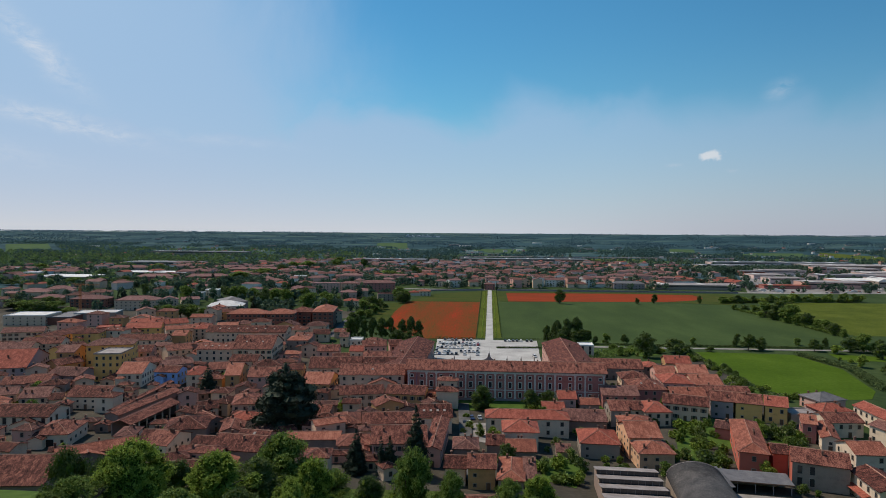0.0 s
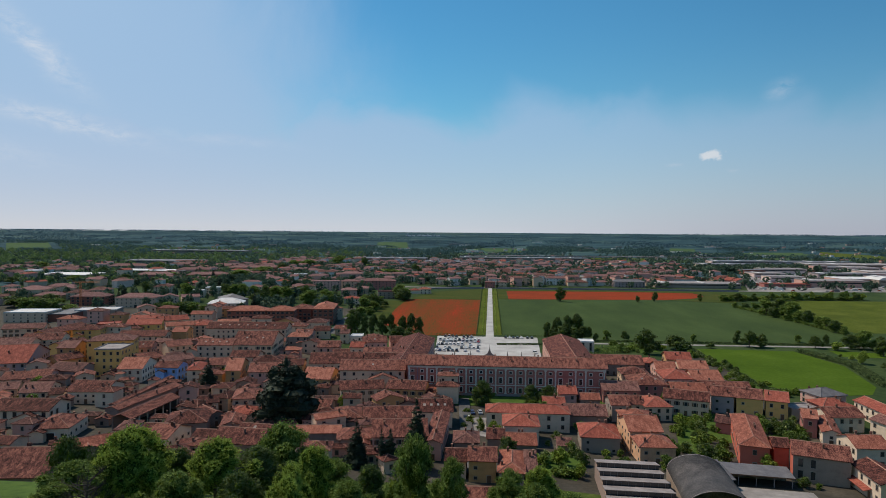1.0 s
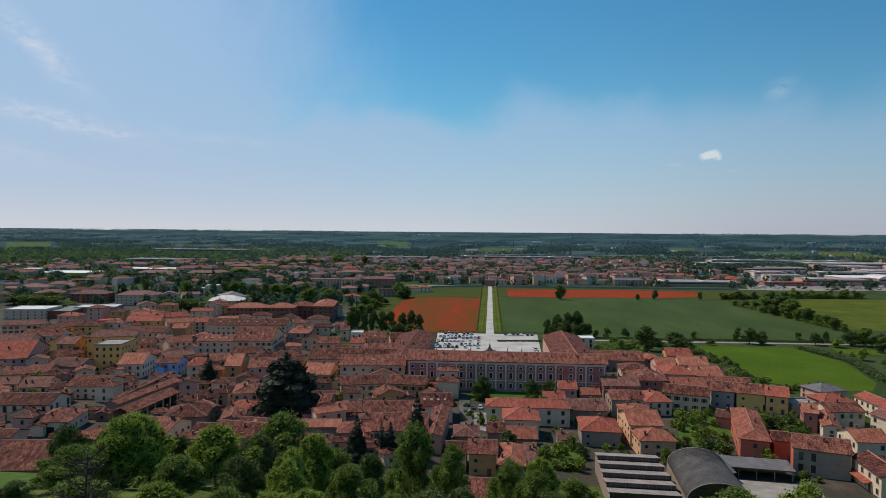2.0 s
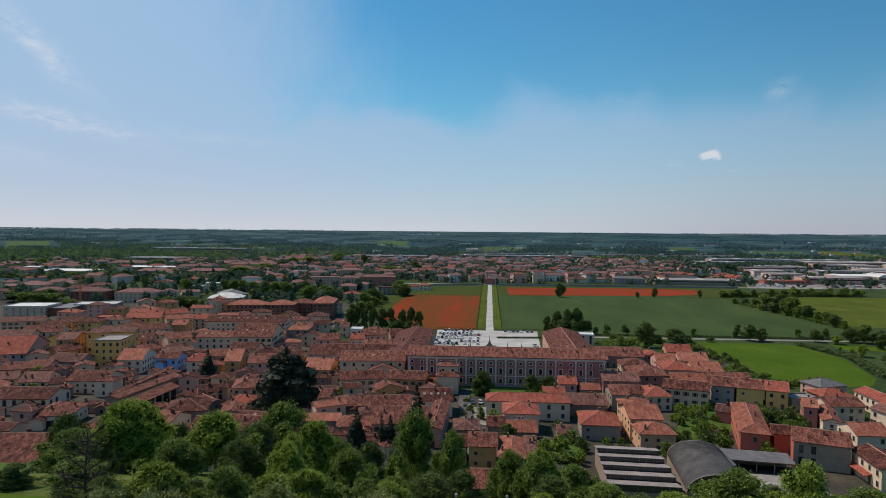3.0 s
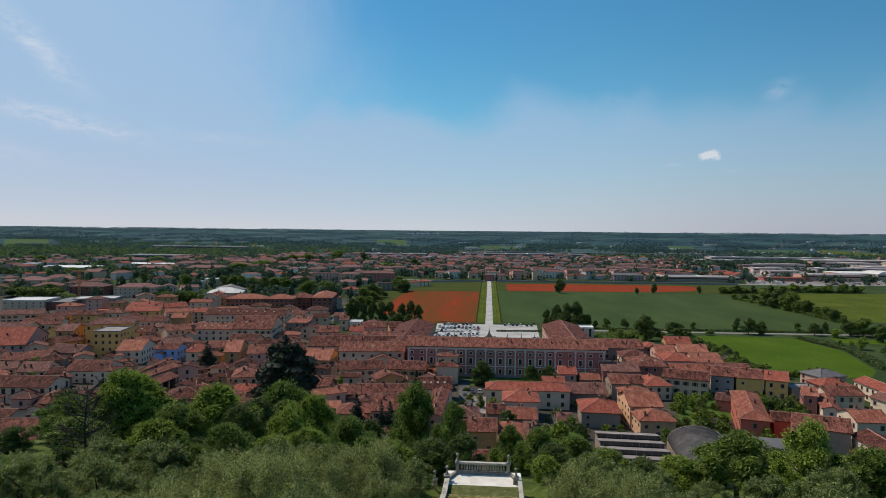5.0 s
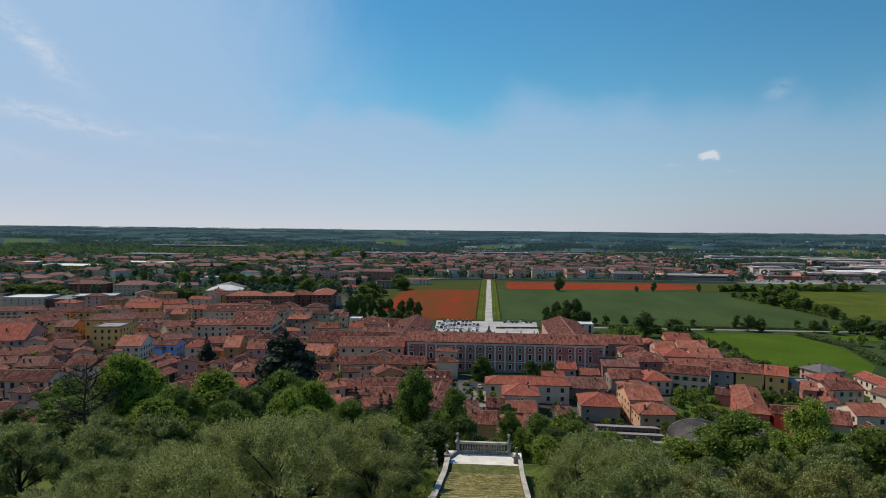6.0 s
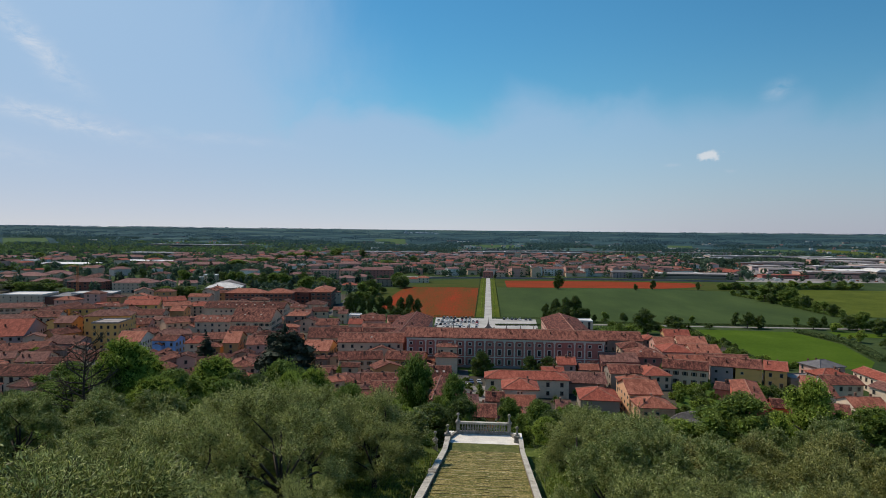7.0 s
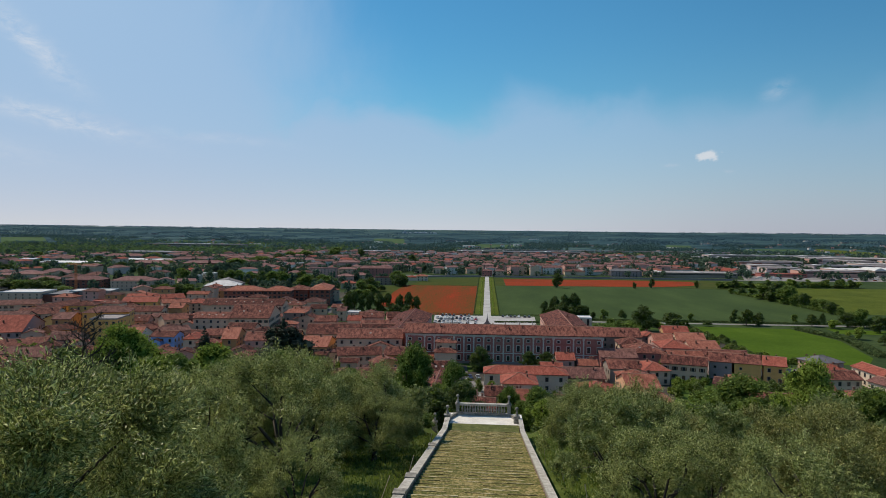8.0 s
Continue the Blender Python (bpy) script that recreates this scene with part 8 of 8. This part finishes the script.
def crane(x, y, h, jib):
    root = thing("tower_crane", pose(x, y, 0, 0, 0, 8), "orange lattice tower crane above the houses", "crane")
    m = surface("crane_paint", ((0.42, 0.15, 0.05), (0.55, 0.21, 0.08)), 1.0, 5.0, 0.6, 0.0)
    s = Shape()
    for a in (-0.8, 0.8):
        for b in (-0.8, 0.8):
            s.tube((a, b, 0), (a, b, h), 0.14, 0.14, 4)
    k = int(h / 1.8)
    for i in range(k):
        z0, z1 = h * i / k, h * (i + 1) / k
        c = (-0.8, 0.8) if i % 2 else (0.8, -0.8)
        for b in (-0.8, 0.8):
            s.tube((c[0], b, z0), (c[1], b, z1), 0.08, 0.08, 3)
            s.tube((b, c[0], z0), (b, c[1], z1), 0.08, 0.08, 3)
    part("mast", s, m, root)
    s = Shape()
    for b, z in ((-0.6, 0), (0.6, 0), (0, 1.2)):
        s.tube((-jib * 0.3, b, h + z), (jib * 0.7, b, h + z * 0.6), 0.14, 0.12, 4)
    for i in range(22):
        p, q = -jib * 0.3 + jib * i / 22, -jib * 0.3 + jib * (i + 1) / 22
        s.tube((p, -0.6 if i % 2 else 0.6, h), (q, 0, h + 1.0), 0.07, 0.07, 3)
    part("jib", s, m, root)
    part("counterweight", Shape().box(-jib * 0.3, -0.9, h - 1.6, -jib * 0.3 + 2.2, 0.9, h + 0.2), WALL["concrete"], root)


crane(-395, 585, 26, 26)
house(1.8, 868, 14, 9, 8, 0, "hip", "hazed", "rose", "plain", label="small rose gatehouse with a red tile roof closing the avenue", name="gatehouse")
for x in (-8, 11.5):
    tree(CYPRESS, x, 865, "tall dark cypress beside the gatehouse", "conifer", "gatehouse cypresses", 1.0, 0)

# undergrowth that closes the hedgerows
hedge("hedgerow", [(258, 682), (265, 640), (271, 590), (274, 550), (277, 510)], 2.6, 5.0, "broad", "dense undergrowth of a hedgerow between fields", 14)
hedge("hedgerow", [(268, 748), (360, 766), (440, 780)], 2.4, 5.0, "broad", "dense undergrowth along the far field edge", 12)
hedge("hedgerow", [(206, 434), (216, 392), (205, 340)], 2.2, 7.0, "dark", "dense shrubs beside the bright meadow", 16)
hedge("hedgerow", [(137, 434), (135, 395), (139, 352), (140, 328), (150, 322)], 1.2, 4.0, "dark", "low shrubs round the bright meadow", 14)
hedge("shrubbery", [(58, 404), (84, 424), (112, 446)], 2.6, 16.0, "broad", "tangled shrubs and vines behind the palace wing", 5)
sheet("yard", [(345, 868), (700, 920), (1180, 1480), (560, 1480)], YARD, "paved yards between the factory halls", 0.10, category="yard")


def parked_vehicles():
    """Cars and lorries in the factory yards, too far off to tell apart."""
    s, rng = Shape(), random.Random(71)
    for i in range(420):
        y = rng.uniform(872, 1330)
        x = y * rng.uniform(0.40, 0.74)
        if not free(x, y, 1.0):
            continue
        w, h, k = rng.choice(((4.2, 1.5, 1.7), (4.4, 1.6, 1.8), (9.0, 3.2, 2.5)))
        z = ground_z(x, y) + 0.1
        m = rng.choice((0, 0, 1, 2, 3))
        s.box(x - w / 2, y, z + 0.3, x + w / 2, y + k, z + h * 0.6, m).box(x - w * 0.3, y + 0.1, z + h * 0.6, x + w * 0.35, y + k - 0.1, z + h, m)
    tagged(new("parked_vehicles", s.mesh("parked_vehicles", [WALL["far_white"], ROOF["slate"], ROOF["pale"], ROOF["red"]])), "cars and lorries parked in factory yards", "vehicles", "", "stuff")


parked_vehicles()


def distant_town():
    """A small town with towers on the skyline and pale sheds scattered over the far plain."""
    s, rng = Shape(), random.Random(12)
    for i in range(26):
        x = -560 + 230 * rng.random()
        y = 4250 + 60 * rng.random()
        w, h = rng.uniform(8, 22), rng.choice((4, 5, 6, 7))
        if i in (4, 11, 17):
            w, h = 6, 15 + 0.3 * i
        z = ground_z(x, y)
        s.box(x - w / 2, y, z - 2, x + w / 2, y + w, z + h)
        s.add([(x - w / 2, y, z + h), (x + w / 2, y, z + h), (x + w / 2, y + w, z + h), (x - w / 2, y + w, z + h), (x, y + w / 2, z + h + w * 0.4)], [(0, 1, 4), (1, 2, 4), (2, 3, 4), (3, 0, 4), (3, 2, 1, 0)])
    # pale blue-grey holds the skyline haze in the wall colour
    m = surface("haze_tinted_masonry", ((0.22, 0.28, 0.33), (0.30, 0.36, 0.40)), 0.05, 0.5, 0.9, 0.0)
    tagged(new("distant_town", s.mesh("distant_town", [m])), "haze-tinted town with towers on the skyline", "town", "", "stuff")
    s = Shape()
    for i in range(34):
        y = rng.uniform(2000, 3600)
        x = y * rng.uniform(-0.7, 0.75)
        w, h = rng.uniform(18, 60), rng.uniform(5, 8)
        z = ground_z(x, y)
        s.box(x - w / 2, y, z - 2, x + w / 2, y + 14, z + h, rng.choice((0, 0, 1)))
    tagged(new("distant_sheds", s.mesh("distant_sheds", [WALL["far_white"], ROOF["grey"]])), "pale sheds scattered far out on the plain", "sheds", "", "stuff")


distant_town()

# ---- workshop with sawtooth roof, vaulted hall, parked cars ----
VAULT_FELT = surface("roofing_felt", ((0.028, 0.027, 0.028), (0.062, 0.058, 0.058), (0.12, 0.11, 0.105)), 0.25, 2.2, 0.85, 0.5, fine_mix=0.5)


def sawtooth_shed(x, y, w, d, h, n, turn):
    root = thing("workshop", pose(x, y, ground_z(x, y), 0, 0, turn), "workshop with four pale sawtooth roof bands and dark glazing", "workshop")
    claim(x, y, w, d, turn)
    part("wall", Shape().box(-w / 2, 0, -2, w / 2, d, h - 0.1), WALL["stone"], root)
    for i in range(n):
        a, b = d * i / n, d * (i + 1) / n
        r = Shape().extrude_x([(a + 0.3, h + 1.5), (b, h + 0.05), (b, h + 0.3), (a + 0.1, h + 1.75)], -w / 2 - 0.3, w / 2 + 0.3)
        part("roof_band", r, ROOF["grey"], root, "pale grey sloping roof band")
        part("glazing", Shape().box(-w / 2, a + 0.25, h - 0.1, w / 2, a + 0.4, h + 1.5), GLASS, root)
        for k in range(9):
            part("glazing_bar", Shape().box(-0.06, a + 0.15, h - 0.1, 0.06, a + 0.25, h + 1.5), ROOF["slate"], root).matrix_local = pose(-w / 2 + w * (k + 0.5) / 9, 0, 0)


def vault(x, y, w, d, h, turn):
    root = thing("vaulted_hall", pose(x, y, ground_z(x, y), 0, 0, turn), "hall with a dark grey barrel-vaulted roof", "hall")
    claim(x, y, w, d, turn)
    s = Shape()
    n = 16
    o = [(-w / 2 * math.cos(math.pi * k / n), h + w * 0.30 * math.sin(math.pi * k / n)) for k in range(n + 1)]
    s.add([(a, -0.5, b) for a, b in o] + [(a, d, b) for a, b in o], [(k, k + 1, n + 2 + k, n + 1 + k) for k in range(n)] + [tuple(range(n + 1)), tuple(range(2 * n + 1, n, -1))])
    part("roof", s, VAULT_FELT, root, smooth=True)
    part("wall", Shape().box(-w / 2, 0, -2, w / 2, d, h), WALL["grey"], root)
    rib = Shape()
    o2 = [(a * 1.01, b + 0.08) for a, b in o]
    rib.add([(a, 0, b) for a, b in o2] + [(a, 0.25, b) for a, b in o2], [(k, k + 1, n + 2 + k, n + 1 + k) for k in range(n)])
    rib = rib.mesh("roof_rib", [ROOF["grey"]])
    for i in range(2):
        part("roof_rib", rib, None, root).matrix_local = pose(0, (d - 0.6) * i - 0.4, 0)


def paint(name, c):
    return surface(name, (tuple(v * 0.85 for v in c), c), 2.0, 9.0, 0.3, 0.0, spec=0.5)


CAR_PAINT = [paint("car_white", (0.75, 0.76, 0.77)), paint("car_silver", (0.42, 0.43, 0.45)), paint("car_black", (0.02, 0.02, 0.025)), paint("car_blue", (0.05, 0.08, 0.18)),
             paint("car_red", (0.38, 0.03, 0.03)), paint("car_grey", (0.16, 0.17, 0.18))]
CAR_TONE = ("white", "silver", "black", "dark blue", "red", "grey")
TYRE = surface("tyre_rubber", ((0.015, 0.015, 0.015), (0.03, 0.03, 0.03)), 2.0, 9.0, 0.9, 0.0)


def car_parts(tall):
    body = Shape().extrude_x([(-2.1, 0.35), (2.1, 0.35), (2.15, 0.7), (2.0, 0.95), (1.0, 1.0), (-0.9, 1.0), (-2.05, 0.85), (-2.15, 0.6)], -0.87, 0.87)
    glass = Shape()
    lo, hi = [(-1.3, 1.0), (1.65, 1.0)], [(-0.55, tall), (1.25, tall)]
    glass.add([(-0.82, lo[0][0], 1.0), (0.82, lo[0][0], 1.0), (0.82, lo[1][0], 1.0), (-0.82, lo[1][0], 1.0), (-0.66, hi[0][0], tall - 0.05), (0.66, hi[0][0], tall - 0.05), (0.66, hi[1][0], tall - 0.05), (-0.66, hi[1][0], tall - 0.05)],
              [(0, 1, 5, 4), (1, 2, 6, 5), (2, 3, 7, 6), (3, 0, 4, 7), (4, 5, 6, 7)])
    roof = Shape().box(-0.68, hi[0][0] - 0.02, tall - 0.05, 0.68, hi[1][0] + 0.05, tall)
    wheel = Shape()
    n = 10
    ring = [(0.33 * math.cos(6.2832 * k / n), 0.33 * math.sin(6.2832 * k / n)) for k in range(n)]
    wheel.extrude_x(ring, -0.1, 0.1)
    return body, glass, roof, wheel.mesh("wheel", [TYRE])


CARS = []
for tall in (1.48, 1.72):
    b, g, r, wl_ = car_parts(tall)
    for p in CAR_PAINT:
        CARS.append((b.mesh("body", [p]), g.mesh("windows", [GLASS]), r.mesh("roof", [p]), wl_))


def car(x, y, turn, k, z=None, where="parked on white gravel"):
    root = thing("car", pose(x, y, (ground_z(x, y) + 0.06) if z is None else z, 0, 0, turn), f"{CAR_TONE[k % 6]} {'van' if k >= 9 else 'car'} {where}", "car", "parked cars")
    b, g, r, w = CARS[k % len(CARS)]
    part("body", b, None, root), part("glazing", g, None, root), part("roof", r, None, root)
    for a in (-0.8, 0.8):
        for c in (-1.35, 1.3):
            part("wheel", w, None, root).matrix_local = pose(a, c, 0.33)


PARK = random.Random(14)
for y in (465.5, 452, 446, 434, 421, 411.5):
    for i in range(11):
        if PARK.random() < 0.2:
            continue
        car(-34.5 + i * 2.75, y + PARK.uniform(-0.3, 0.3), PARK.choice((0, 180)) + PARK.uniform(-3, 3), PARK.choice((0, 0, 0, 0, 0, 0, 1, 1, 2, 3, 5, 5, 6, 7, 8, 4, 11)))
for i in range(7):
    car(12.5 + i * 2.9 * (1.0 if i < 5 else 1.1), 465.5, 180 * (i % 2), PARK.choice((0, 2, 5, 8, 2)))
car(30.0, 409, 20, 6)
car(-7.5, 262, 10, 0, None, "parked in the narrow street")
car(-9.5, 262.5, 5, 2, None, "parked in the narrow street")
car(-6.8, 271.2, 12, 3, None, "parked in a pale yard")
car(-3.4, 271.5, 8, 1, None, "parked in a pale yard")
sawtooth_shed(40.5, 164.0, 18.0, 34.0, 3.6, 5, -3)
vault(60.5, 168.0, 16.5, 28.0, 2.8, -5)
